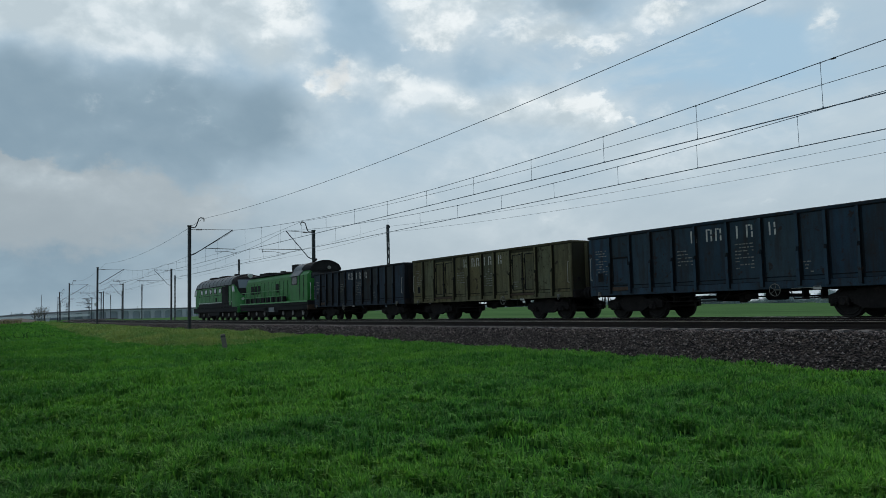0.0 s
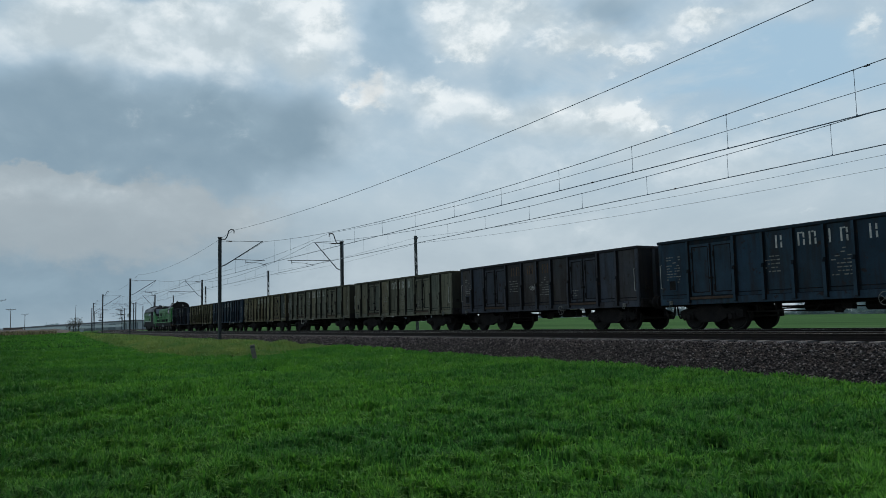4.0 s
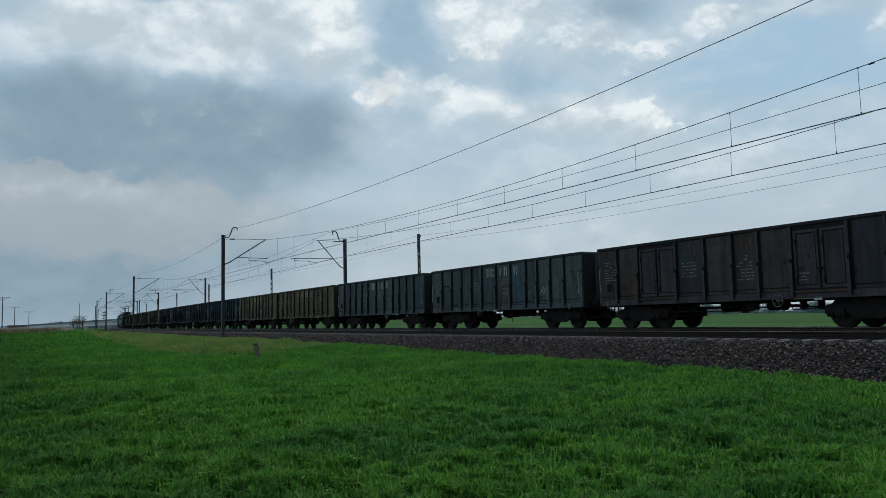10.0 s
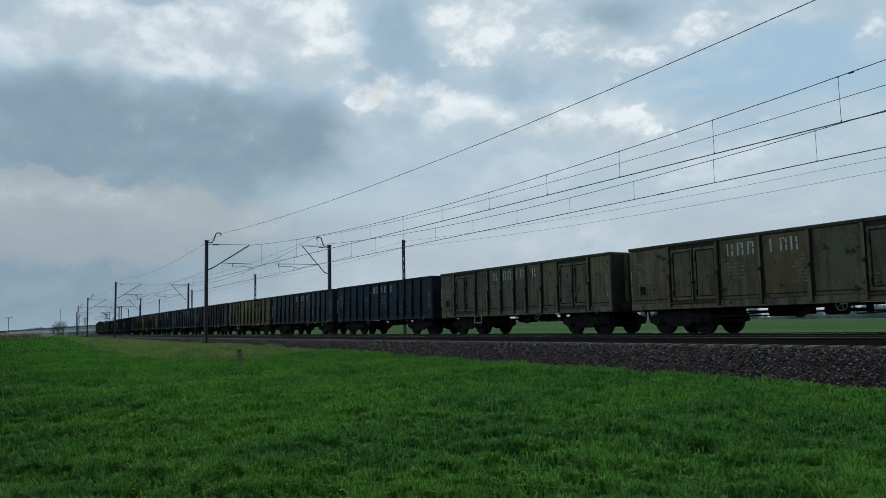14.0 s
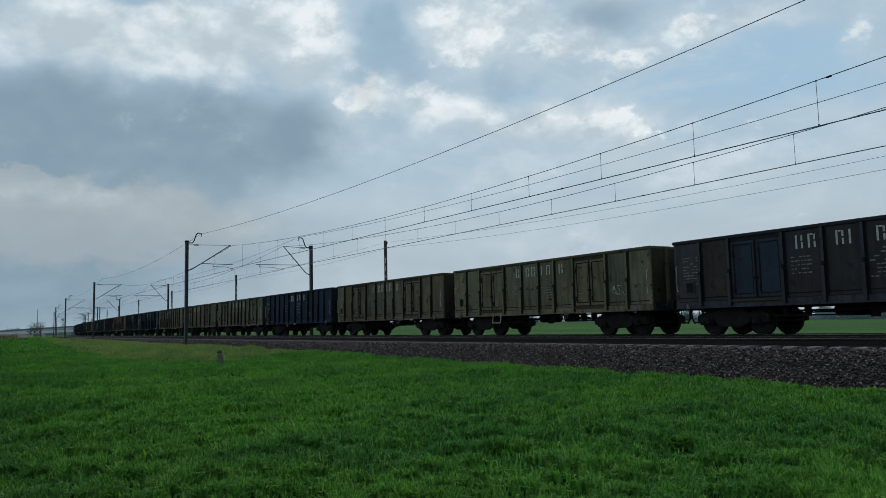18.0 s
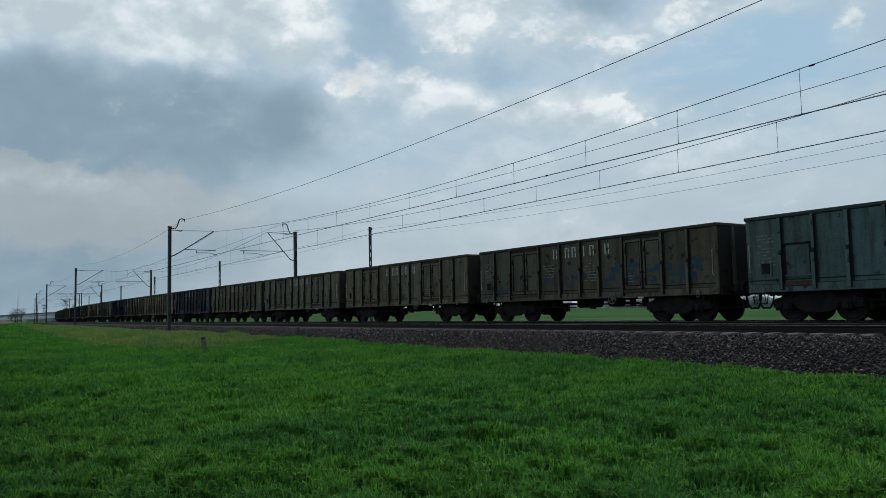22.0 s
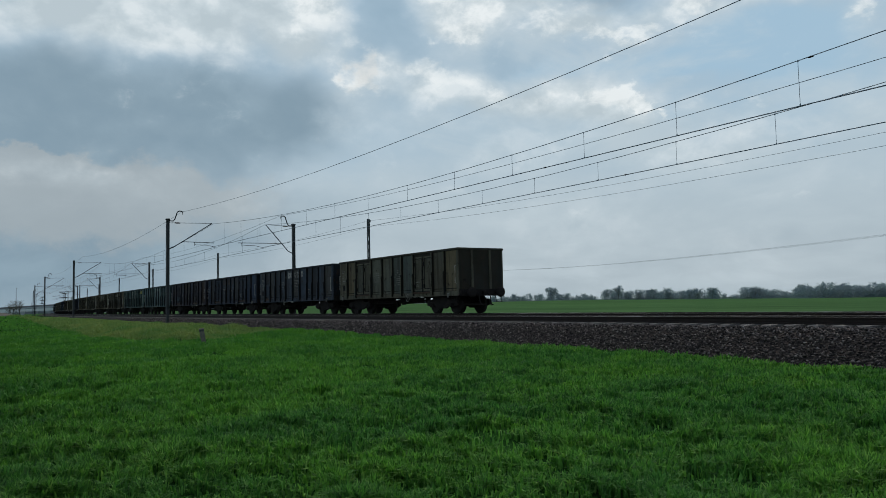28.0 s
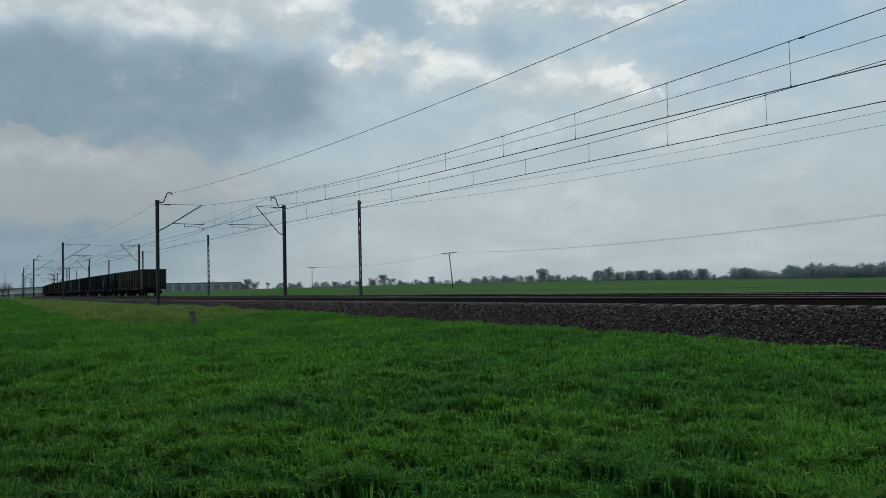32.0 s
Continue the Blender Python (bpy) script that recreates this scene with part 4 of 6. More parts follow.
def lattice_post(s, off, top):
    root = new("lattice_post")
    root.matrix_basis = line_pose(s, off)
    tagged(root, "slender dark lattice post carrying two thin wires", "post", "lattice posts")
    for e in (-1, 1):
        part("chord", Mb().box(-0.05, 0.05, e * 0.078 - 0.04, e * 0.078 + 0.04, -1.2, top), STEEL, root)
    z = 0.2
    while z < top - 2.0:
        part("batten", Mb().box(-0.045, 0.045, -0.038, 0.038, z, z + 0.3), STEEL, root)
        z += 0.66
    part("head", Mb().box(-0.047, 0.047, -0.038, 0.038, z, top - 0.002), STEEL, root)
    part("foot", Mb().box(-0.047, 0.047, -0.038, 0.038, -1.2, 0.0), STEEL, root)
    part("bracket", Mb().rod((-0.05, 0, top - 0.25), (0.32, 0, top - 0.25), 0.025, 6).rod((0.3, 0, top - 0.3), (0.3, 0, top - 0.12), 0.045, 8), GALV, root)
    part("lower_bracket", Mb().rod((0.05, 0, top - 0.95), (-0.3, 0, top - 0.95), 0.025, 6), GALV, root)


POSTS = [-13.5, 55.5, 97.8, 138.7, 178.0, 219.0, 260.0]
for s in POSTS:
    lattice_post(s, 29.6, 7.6)
for side, high, low in ((29.6, 7.45, 7.1), (29.9, 7.0, 6.65)):
    span_wire("line_wire", "thin pale signal wire strung on the lattice posts", [sagging(a, b, side, side, high, high - 0.93 if b - a > 60 else low) for a, b in zip(POSTS[:-1], POSTS[1:])], 0.008)


# ---- the train ----
TOP, SILL = 3.23, 1.02
RIBS = {"plain": [-5.29, -4.26, -3.25, -2.23, -1.24, 0.05, 1.29, 2.53, 3.41, 4.37, 5.34],
        "wide": [-4.5, -2.4, -0.75, 0.95, 2.6, 4.6],
        "doors": [-5.04, -3.09, -1.97, -0.9, 0.14, 1.06, 2.18, 3.3, 5.27],
        "inset": [-5.35, -4.2, -2.28, -1.0, 0.17, 1.2, 2.4, 4.25, 5.35]}
DOORS = {"plain": (), "doors": ((-4.98, -3.15), (3.36, 5.21)), "wide": ((-4.44, -2.46), (2.66, 4.54)), "inset": ((-4.14, -2.34), (2.46, 4.19))}


def wheel_mesh():
    mb = Mb()
    mb.rod((0, -0.065, 0), (0, 0.065, 0), 0.46, 28)
    mb.rod((0, 0.055, 0), (0, 0.09, 0), 0.49, 28)
    mb.rod((0, -0.09, 0), (0, -0.06, 0), 0.14, 12)
    mb.ring((0, -0.066, 0), 0.37, 0.03, "y", 24, 5)
    return mb.mesh("wheel", WHEELM)


WHEEL_L = wheel_mesh()
SIDE_FRAME = [(-1.36, 0.42), (-1.36, 0.66), (-1.1, 0.74), (-0.62, 0.72), (-0.42, 0.88), (0.42, 0.88), (0.62, 0.72), (1.1, 0.74), (1.36, 0.66), (1.36, 0.42), (1.12, 0.40), (1.05, 0.56), (0.74, 0.56), (0.62, 0.40), (0.36, 0.27), (-0.36, 0.27), (-0.62, 0.40), (-0.74, 0.56), (-1.05, 0.56), (-1.12, 0.40)]


def bogie(parent, x):
    """A two-axle bogie under a wagon."""
    b = part("bogie", Mb().box(x - 0.22, x + 0.22, -1.0, 1.0, 0.55, 0.86, 0.03).rod((x, 0, 0.8), (x, 0, 1.0), 0.25, 14), UNDER, parent, "sooty two-axle bogie")
    for y in (-1.0, 1.0):
        part("side_frame", Mb().prism([(x + a, z) for a, z in SIDE_FRAME], "y", y - 0.06, y + 0.06), UNDER, b)
        for dx in (-0.9, 0.9):
            e = -1 if y < 0 else 1
            part("axle_box", Mb().box(x + dx - 0.15, x + dx + 0.15, y - 0.11, y + 0.11, 0.34, 0.62, 0.03).rod((x + dx, y + e * 0.1, 0.46), (x + dx, y + e * 0.16, 0.46), 0.1, 10), UNDER, b)
            part("wheel", WHEEL_L, None, b, at=pose(x + dx, -0.75 if y < 0 else 0.75, 0.46, 0, 0, 0 if y < 0 else 180))
            for k in (-0.24, 0.24):
                part("spring", Mb().pipe([(x + dx + k + 0.07 * math.cos(q * 1.05), y + 0.07 * math.sin(q * 1.05), 0.4 + 0.011 * q) for q in range(19)], 0.018, 4), UNDER, b)
    for dx in (-0.9, 0.9):
        part("axle", Mb().rod((x + dx, -0.7, 0.46), (x + dx, 0.7, 0.46), 0.08, 8), UNDER, b)
    for dx in (-1.42, 1.42):
        part("brake_block", Mb().box(x + dx - 0.05, x + dx + 0.05, -0.82, -0.68, 0.33, 0.62, 0.015).box(x + dx - 0.03, x + dx + 0.03, -0.7, 0.7, 0.42, 0.48), UNDER, b)


def wagon(kind):
    """An open box wagon, 14.04 m over its buffers; its front looks to -x."""
    root = new("freight_wagon")
    mk = lambda name, mb, mat=PAINT, label="": part(name, mb, mat, root, label)
    for e, nm in ((-1, "side_wall"), (1, "side_wall")):
        y = 1.34 * e
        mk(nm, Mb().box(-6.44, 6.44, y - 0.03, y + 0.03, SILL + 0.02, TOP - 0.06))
        mk("side_sill", Mb().box(-6.46, 6.46, y - 0.06, y + 0.06, SILL - 0.13, SILL + 0.1, 0.012))
        mk("top_rail", Mb().box(-6.5, 6.5, y - 0.09, y + 0.09, TOP - 0.11, TOP, 0.02))
        for x in RIBS[kind]:
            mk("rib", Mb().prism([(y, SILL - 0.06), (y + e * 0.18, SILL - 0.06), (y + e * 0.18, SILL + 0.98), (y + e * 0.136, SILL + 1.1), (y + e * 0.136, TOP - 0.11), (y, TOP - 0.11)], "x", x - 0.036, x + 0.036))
            if e < 0:
                mk("rib_cap", Mb().prism([(y - 0.136, SILL + 1.11), (y - 0.144, SILL + 1.11), (y - 0.144, TOP - 0.112), (y - 0.136, TOP - 0.112)], "x", x - 0.044, x + 0.044).prism([(y - 0.18, SILL - 0.05), (y - 0.188, SILL - 0.05), (y - 0.188, SILL + 0.975), (y - 0.18, SILL + 0.975)], "x", x - 0.05, x + 0.05))
        if e < 0:
            doors = [d for d, _ in DOORS[kind]]
            edges = [-6.42] + RIBS[kind] + [6.42]
            for a, b in zip(edges[:-1], edges[1:]):
                if not any(a < d < b for d in doors):
                    mk("panel", Mb().box(a + 0.1, b - 0.08, y - 0.041, y - 0.029, SILL + 0.12, TOP - 0.13))
        mk("belt_rail", Mb().box(-6.38, 6.38, y - 0.052, y + 0.052, 1.235, 1.27))
        for x in (-6.4, 6.4):
            mk("corner_post", Mb().box(x - 0.07, x + 0.07, y - 0.05, y + 0.06, SILL - 0.1, TOP - 0.08, 0.015))
    for x in (-6.44, 6.44):
        e = 1 if x > 0 else -1
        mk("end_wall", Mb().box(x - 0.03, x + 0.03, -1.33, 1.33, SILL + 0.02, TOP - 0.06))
        mk("end_rail", Mb().box(x - 0.07, x + 0.07, -1.4, 1.4, TOP - 0.1, TOP + 0.004, 0.02))
        for y in (-0.55, 0.55):
            mk("end_rib", Mb().prism([(x, SILL - 0.1), (x + e * 0.12, SILL - 0.1), (x + e * 0.08, TOP - 0.1), (x, TOP - 0.1)], "y", y - 0.06, y + 0.06))
        mk("headstock", Mb().box(min(x, x + e * 0.12), max(x, x + e * 0.12), -1.32, 1.32, 0.86, 1.2, 0.015), UNDER)
        for y in (-0.875, 0.875):
            b = mk("buffer", Mb().rod((x + e * 0.1, y, 1.04), (x + e * 0.42, y, 1.04), 0.1, 12), UNDER)
            part("buffer_head", Mb().rod((x + e * 0.42, y, 1.04), (x + e * 0.5, y, 1.04), 0.25, 20).rod((x + e * 0.5, y, 1.04), (x + e * 0.56, y, 1.04), 0.25, 20, 0.16), UNDER, b)
        mk("coupling_hook", Mb().box(min(x, x + e * 0.35), max(x, x + e * 0.35), -0.04, 0.04, 0.98, 1.12, 0.01).ring((x + e * 0.42, 0, 0.98), 0.11, 0.022, "x", 12, 5), UNDER)
        for y in (-0.35, 0.35):
            mk("brake_hose", Mb().pipe([(x + e * 0.12, y, 0.95), (x + e * 0.3, y, 0.88), (x + e * 0.36, y * 0.95, 0.55), (x + e * 0.46, y * 0.9, 0.4), (x + e * 0.58, y * 0.85, 0.42)], 0.032), UNDER)
        for y in (-1.42, 1.42):
            f = -1 if y < 0 else 1
            mk("grab_rail", Mb().pipe([(x - e * 0.1, y - f * 0.06, 1.5), (x - e * 0.1, y + f * 0.04, 1.52), (x - e * 0.1, y + f * 0.04, 2.35), (x - e * 0.1, y - f * 0.06, 2.37)], 0.014), MARK, "pale painted grab rail")
            mk("step", Mb().pipe([(x - e * 0.6, y - f * 0.1, SILL - 0.1), (x - e * 0.6, y, 0.55), (x - e * 0.15, y, 0.55), (x - e * 0.15, y - f * 0.1, SILL - 0.1)], 0.018), UNDER)
        mk("lamp_bracket", Mb().box(min(x + e * 0.03, x + e * 0.09), max(x + e * 0.03, x + e * 0.09), -1.06, -0.94, 1.55, 1.7, 0.01), UNDER)
    mk("floor", Mb().box(-6.41, 6.41, -1.31, 1.31, SILL + 0.1, SILL + 0.2), RUSTY)
    mk("underframe", Mb().box(-6.4, 6.4, -0.22, 0.22, 0.84, 1.1).box(-6.4, 6.4, -1.2, -1.1, 0.9, 1.1).box(-6.4, 6.4, 1.1, 1.2, 0.9, 1.1)
       .box(-4.7, -4.3, -1.2, 1.2, 0.86, 1.1).box(4.3, 4.7, -1.2, 1.2, 0.86, 1.1).box(-2.2, -2.1, -1.2, 1.2, 0.88, 1.08).box(0, 0.1, -1.2, 1.2, 0.88, 1.08).box(2.1, 2.2, -1.2, 1.2, 0.88, 1.08), UNDER)
    mk("brake_cylinder", Mb().rod((0.7, -0.35, 0.72), (1.35, -0.35, 0.72), 0.16, 14).rod((1.35, -0.35, 0.72), (2.1, -0.3, 0.7), 0.035, 8), UNDER)
    mk("air_tank", Mb().rod((-1.7, 0.3, 0.74), (-0.5, 0.3, 0.74), 0.19, 14), UNDER)
    mk("brake_rod", Mb().pipe([(-3.2, -0.1, 0.66), (-1.0, -0.12, 0.7), (0.6, -0.15, 0.68), (3.2, -0.1, 0.64)], 0.025), UNDER)
    mk("brake_pipe", Mb().pipe([(-6.3, -0.75, 0.92), (-3.1, -0.75, 0.86), (-2.7, -0.8, 0.74), (-0.4, -0.8, 0.72), (0.2, -0.8, 0.8), (3.0, -0.75, 0.86), (6.3, -0.75, 0.92)], 0.03), UNDER)
    mk("brake_rigging", Mb().pipe([(-3.1, -0.95, 0.6), (-0.6, -0.95, 0.58), (-0.3, -0.9, 0.9)], 0.022), UNDER)
    mk("brake_rigging", Mb().pipe([(3.3, -0.95, 0.62), (2.0, -0.95, 0.58), (1.8, -0.9, 0.95)], 0.022), UNDER)
    for x in (-2.65, -1.95, 2.3, 2.9):
        mk("pipe_bracket", Mb().box(x - 0.03, x + 0.03, -0.98, -0.7, 0.56, 0.98), UNDER)
    mk("distributor_valve", Mb().rod((-0.1, -0.55, 0.5), (-0.1, -0.55, 0.9), 0.13, 10), UNDER)
    mk("valve_box", Mb().box(0.1, 0.45, -0.75, -0.5, 0.6, 0.86, 0.02), UNDER)
    for x in (-4.5, 4.5):
        bogie(root, x)
    x = -1.45 if kind == "plain" else 1.85
    hw = mk("handwheel", Mb().ring((x, -1.47, 0.86), 0.185, 0.012, "y", 24, 5), DIMMARK, "dull grey handbrake wheel")
    sp = Mb().rod((x, -1.5, 0.86), (x, -1.2, 0.86), 0.024, 8)
    for k in range(5):
        sp.rod((x, -1.47, 0.86), (x + 0.18 * math.sin(1.2566 * k + 0.3), -1.47, 0.86 + 0.18 * math.cos(1.2566 * k + 0.3)), 0.009, 5)
    part("spokes", sp, DIMMARK, hw)
    mk("release_lever", Mb().rod((x + 0.5, -1.38, 0.9), (x + 1.3, -1.38, 0.9), 0.018, 5).box(x + 1.2, x + 1.45, -1.4, -1.36, 0.84, 0.94), MARK, "pale release lever")
    for x in (-5.9, 5.72):
        mk("rope_hook", Mb().box(x - 0.05, x + 0.05, -1.5, -1.4, 0.9, 1.04, 0.012).ring((x, -1.48, 0.88), 0.06, 0.014, "y", 10, 4), DIMMARK, "dull grey rope hook")
    if kind != "plain":
        for e in (-1, 1):
            y = 1.37 * e
            for a, b in DOORS[kind]:
                m = (a + b) / 2
                for x0, x1 in ((a, m - 0.03), (m + 0.03, b)):
                    d = part("side_door", Mb().box(x0 + 0.05, x1 - 0.05, y - 0.012, y + 0.012, 1.3, 2.9), PAINT, root)
                    fr = Mb().box(x0, x0 + 0.08, y - 0.03, y + 0.03 + e * 0.02, 1.2, 2.98).box(x1 - 0.08, x1, y - 0.03, y + 0.03 + e * 0.02, 1.2, 2.98)
                    fr.box(x0 + 0.08, x1 - 0.08, y - 0.03, y + 0.03 + e * 0.02, 1.2, 1.29).box(x0 + 0.08, x1 - 0.08, y - 0.03, y + 0.03 + e * 0.02, 2.9, 2.98)
                    part("door_frame", fr, PAINT, d)
                    if e < 0:
                        u, w = x0 + 0.08, x1 - 0.08
                        # dark strips stand for the shade in the gap round the door leaf
                        part("door_seal", Mb().box(u, u + 0.04, y - 0.03, y, 1.29, 2.9).box(w - 0.03, w, y - 0.03, y, 1.29, 2.9).box(u + 0.04, w - 0.03, y - 0.03, y, 1.29, 1.325).box(u + 0.04, w - 0.03, y - 0.03, y, 2.865, 2.9), UNDER, d, "dark strip for the shaded gap round the door")
                    if e < 0:
                        for z in (1.35, 2.5):
                            part("hinge", Mb().rod((x0 + 0.1, y - 0.06, z), (x0 + 0.1, y - 0.06, z + 0.2), 0.025, 6), UNDER, d)
                if e < 0:
                    mk("door_bar", Mb().rod((m, y - 0.07, 1.15), (m, y - 0.07, 2.95), 0.022, 6).box(m - 0.09, m + 0.09, y - 0.1, y - 0.05, 1.75, 1.82), UNDER)
                    mk("door_sill", Mb().box(a - 0.05, b + 0.05, y - 0.09, y - 0.03, 1.06, 1.15, 0.01), RUSTY, "rust-streaked door sill")
    else:
        h = mk("end_hatch", Mb().box(-5.17, -4.38, -1.395, -1.36, 1.3, 2.27, 0.012), PAINT)
        for z in (1.34, 2.28):
            part("hatch_bar", Mb().box(-5.2, -4.36, -1.425, -1.38, z, z + 0.05), UNDER if z > 2 else PAINT, h)
        for x in (-5.19, -4.38):
            part("hatch_edge", Mb().box(x - 0.035, x + 0.035, -1.412, -1.37, 1.28, 2.29), UNDER, h)
        mk("door_sill", Mb().box(-5.2, -4.35, -1.45, -1.38, 1.06, 1.2, 0.01), RUSTY, "rust-streaked hatch sill")
    # company lettering kept as plain bars, and small unreadable markings
    y = -1.382
    letters = (-1.32, -0.68, -0.31, 0.5, 0.87, 1.68) if kind == "plain" else (-1.4, -0.62, -0.24, 0.4, 0.76, 1.62) if kind == "doors" else (-1.75, -1.35, -0.5, -0.12, 0.65, 1.0) if kind == "inset" else (-1.9, -1.5, -1.1, -0.28, 0.08, 0.44)
    for k, x in enumerate(letters):
        bars = Mb().box(x - 0.12, x - 0.062, y - 0.006, y, 2.56, 2.97)
        if k != 3:
            bars.box(x + 0.055, x + 0.112, y - 0.006, y, 2.79, 2.95).box(x + 0.06, x + 0.117, y - 0.006, y, 2.56, 2.74)
        if k in (1, 2, 4):
            bars.box(x - 0.045, x + 0.04, y - 0.006, y, 2.925, 2.97)
        mk("letter_bar", bars, MARK, "worn white stencilled bars")
    rr = random.Random(3 if kind == "plain" else 4)
    for x0, x1, z0, z1, step in ((-6.1, -5.45, 1.6, 2.6, 0.1), (-2.05, -1.4, 1.8, 2.3, 0.12), (0.3, 0.98, 1.5, 2.35, 0.11), (2.55, 2.95, 1.3, 1.65, 0.1)):
        mb, z = Mb(), z1
        while z > z0:
            x = x0
            while x < x1 - 0.05:
                w = rr.uniform(0.05, 0.16)
                if rr.random() < 0.62:
                    mb.box(x, min(x + w, x1), y - 0.004, y, z, z + 0.035)
                x += w + 0.04
            z -= step
        mk("marking_panel", mb, DIMMARK, "small faded white markings")["kind"] = "stuff"
    mk("label_board", Mb().box(-6.0, -5.65, y - 0.03, y, 1.42, 1.78, 0.008), UNDER, "small dark label holder")
    mk("label_frame", Mb().box(-6.02, -5.97, y - 0.036, y, 1.4, 1.8).box(-5.68, -5.63, y - 0.036, y, 1.4, 1.8).box(-5.97, -5.68, y - 0.036, y, 1.76, 1.8).box(-5.97, -5.68, y - 0.036, y, 1.4, 1.44), PAINT)
    tagged(root, category="freight wagon", group="open wagons of the train")
    return root


NAVY, TEAL = (0.027, 0.048, 0.067), (0.075, 0.1, 0.104)
OLIVE, OCHRE, KHAKI = (0.136, 0.121, 0.076), (0.166, 0.145, 0.084), (0.14, 0.136, 0.097)
BLUE, SLATE, GREEN = (0.02, 0.036, 0.06), (0.062, 0.07, 0.076), (0.078, 0.117, 0.111)
# from the front of the train to its rear: kind, colour, words
TRAIN = [("plain", (0.026, 0.036, 0.048), "blackened navy"), ("inset", (0.118, 0.108, 0.058), "olive"), ("plain", NAVY, "dark navy"), ("doors", OCHRE, "rust-spotted ochre"),
         ("inset", KHAKI, "dull khaki"), ("inset", KHAKI, "dull khaki"), ("inset", (0.05, 0.052, 0.061), "slate-brown"), ("doors", NAVY, "dark navy"),
         ("doors", NAVY, "dark navy"), ("plain", NAVY, "dark navy"), ("inset", (0.132, 0.122, 0.08), "rust-spotted olive-grey"), ("inset", (0.14, 0.12, 0.07), "rust-spotted brown-ochre"),
         ("plain", TEAL, "grey-blue"), ("plain", TEAL, "grey-blue"), ("inset", (0.06, 0.056, 0.062), "slate and brown"), ("inset", (0.165, 0.146, 0.074), "olive"),
         ("plain", SLATE, "slate grey"), ("plain", NAVY, "dark navy"), ("doors", (0.138, 0.133, 0.088), "grey-green"), ("wide", OLIVE, "olive"),
         ("doors", KHAKI, "dull khaki"), ("plain", BLUE, "blue"), ("inset", OLIVE, "olive"), ("inset", (0.158, 0.147, 0.086), "olive"),
         ("inset", (0.047, 0.049, 0.06), "slate-brown, blue-doored"), ("inset", OLIVE, "olive"), ("inset", KHAKI, "grey-olive"), ("inset", OLIVE, "olive"),
         ("inset", (0.1, 0.092, 0.064), "olive-brown, blue-sprayed"), ("plain", GREEN, "grey-green"), ("plain", (0.085, 0.128, 0.128), "blue-green"), ("inset", (0.042, 0.041, 0.049), "dark brown, blue-stained"),
         ("inset", (0.036, 0.044, 0.06), "dark slate-blue"), ("plain", (0.045, 0.055, 0.07), "navy and rust"), ("inset", (0.09, 0.086, 0.064), "dull dark khaki")]
FIRST = 44.1                          # centre of the first wagon at the start, metres along the line


def travelled(t):
    return 0.038 + 17.0218 * t - 0.0016537 * t * t - 0.00023918 * t ** 3


BRAKE_SHIFT = {3: -0.3, 10: -4.1, 31: 0.3, 2: 3.15, 12: 3.15, 16: 3.4, 4: -3.85, 5: -3.85}   # wagons with the handbrake at the other end
PAINTED = {PAINT.name}


def build_wagons():
    proto = {k: wagon(k) for k in DOORS}
    used, out = set(), []
    for i, (kind, colour, words) in enumerate(TRAIN):
        m = line_pose(FIRST - 14.04 * i, FAR_TRACK)
        if kind in used:
            w = copy_thing(proto[kind], m)
        else:
            w = proto[kind]
            w.matrix_basis = m
            used.add(kind)
        rr = random.Random(i)
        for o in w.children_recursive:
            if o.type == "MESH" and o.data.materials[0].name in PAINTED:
                # shade is put into the tones: dark rib sides and belt rails, lighter caps
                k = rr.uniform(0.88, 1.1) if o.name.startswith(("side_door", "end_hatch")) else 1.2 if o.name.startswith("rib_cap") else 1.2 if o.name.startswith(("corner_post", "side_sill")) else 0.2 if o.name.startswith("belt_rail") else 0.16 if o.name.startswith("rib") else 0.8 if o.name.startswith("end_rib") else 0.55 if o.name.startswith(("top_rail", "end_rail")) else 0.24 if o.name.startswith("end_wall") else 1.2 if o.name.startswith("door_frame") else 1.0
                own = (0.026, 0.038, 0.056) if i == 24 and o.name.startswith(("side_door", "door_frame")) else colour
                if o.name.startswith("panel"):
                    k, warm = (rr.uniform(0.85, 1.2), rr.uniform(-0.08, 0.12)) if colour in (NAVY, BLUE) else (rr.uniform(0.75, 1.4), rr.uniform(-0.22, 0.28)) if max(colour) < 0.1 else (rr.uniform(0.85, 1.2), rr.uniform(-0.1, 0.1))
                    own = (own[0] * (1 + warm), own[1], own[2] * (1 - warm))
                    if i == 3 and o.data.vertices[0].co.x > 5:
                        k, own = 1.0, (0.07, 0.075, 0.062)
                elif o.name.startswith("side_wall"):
                    # dark wall tone stands for the shade line beside the ribs
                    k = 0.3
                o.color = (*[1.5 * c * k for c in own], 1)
        for o in w.children:
            if o.name.startswith(("handwheel", "release_lever")):
                o.location.x = BRAKE_SHIFT.get(i, 0.0)
        w["label"] = words + (" open wagon with two pairs of side doors" if kind != "plain" else " open wagon with plain ribbed sides")
        bars = sorted((o for o in w.children if o.name.startswith("letter_bar")), key=lambda o: o.data.vertices[0].co.x)
        for o, shift in zip(bars, (0.45, 0.75, 0.3, 0.57, 0.15, 0.6)):
            if i == 34:
                bpy.data.objects.remove(o)
                continue
            o.location.x = shift if i in (1, 4, 5, 10, 11, 15, 22, 23, 25, 26, 27, 28) else 0.0
            if i in (6, 14, 31, 32):
                o.data = o.data.copy()
                o.data.materials[0] = RUSTMARK
                o["label"] = "rust-stained lettering bars"
        out.append(w)
    return out


WAGONS = build_wagons()


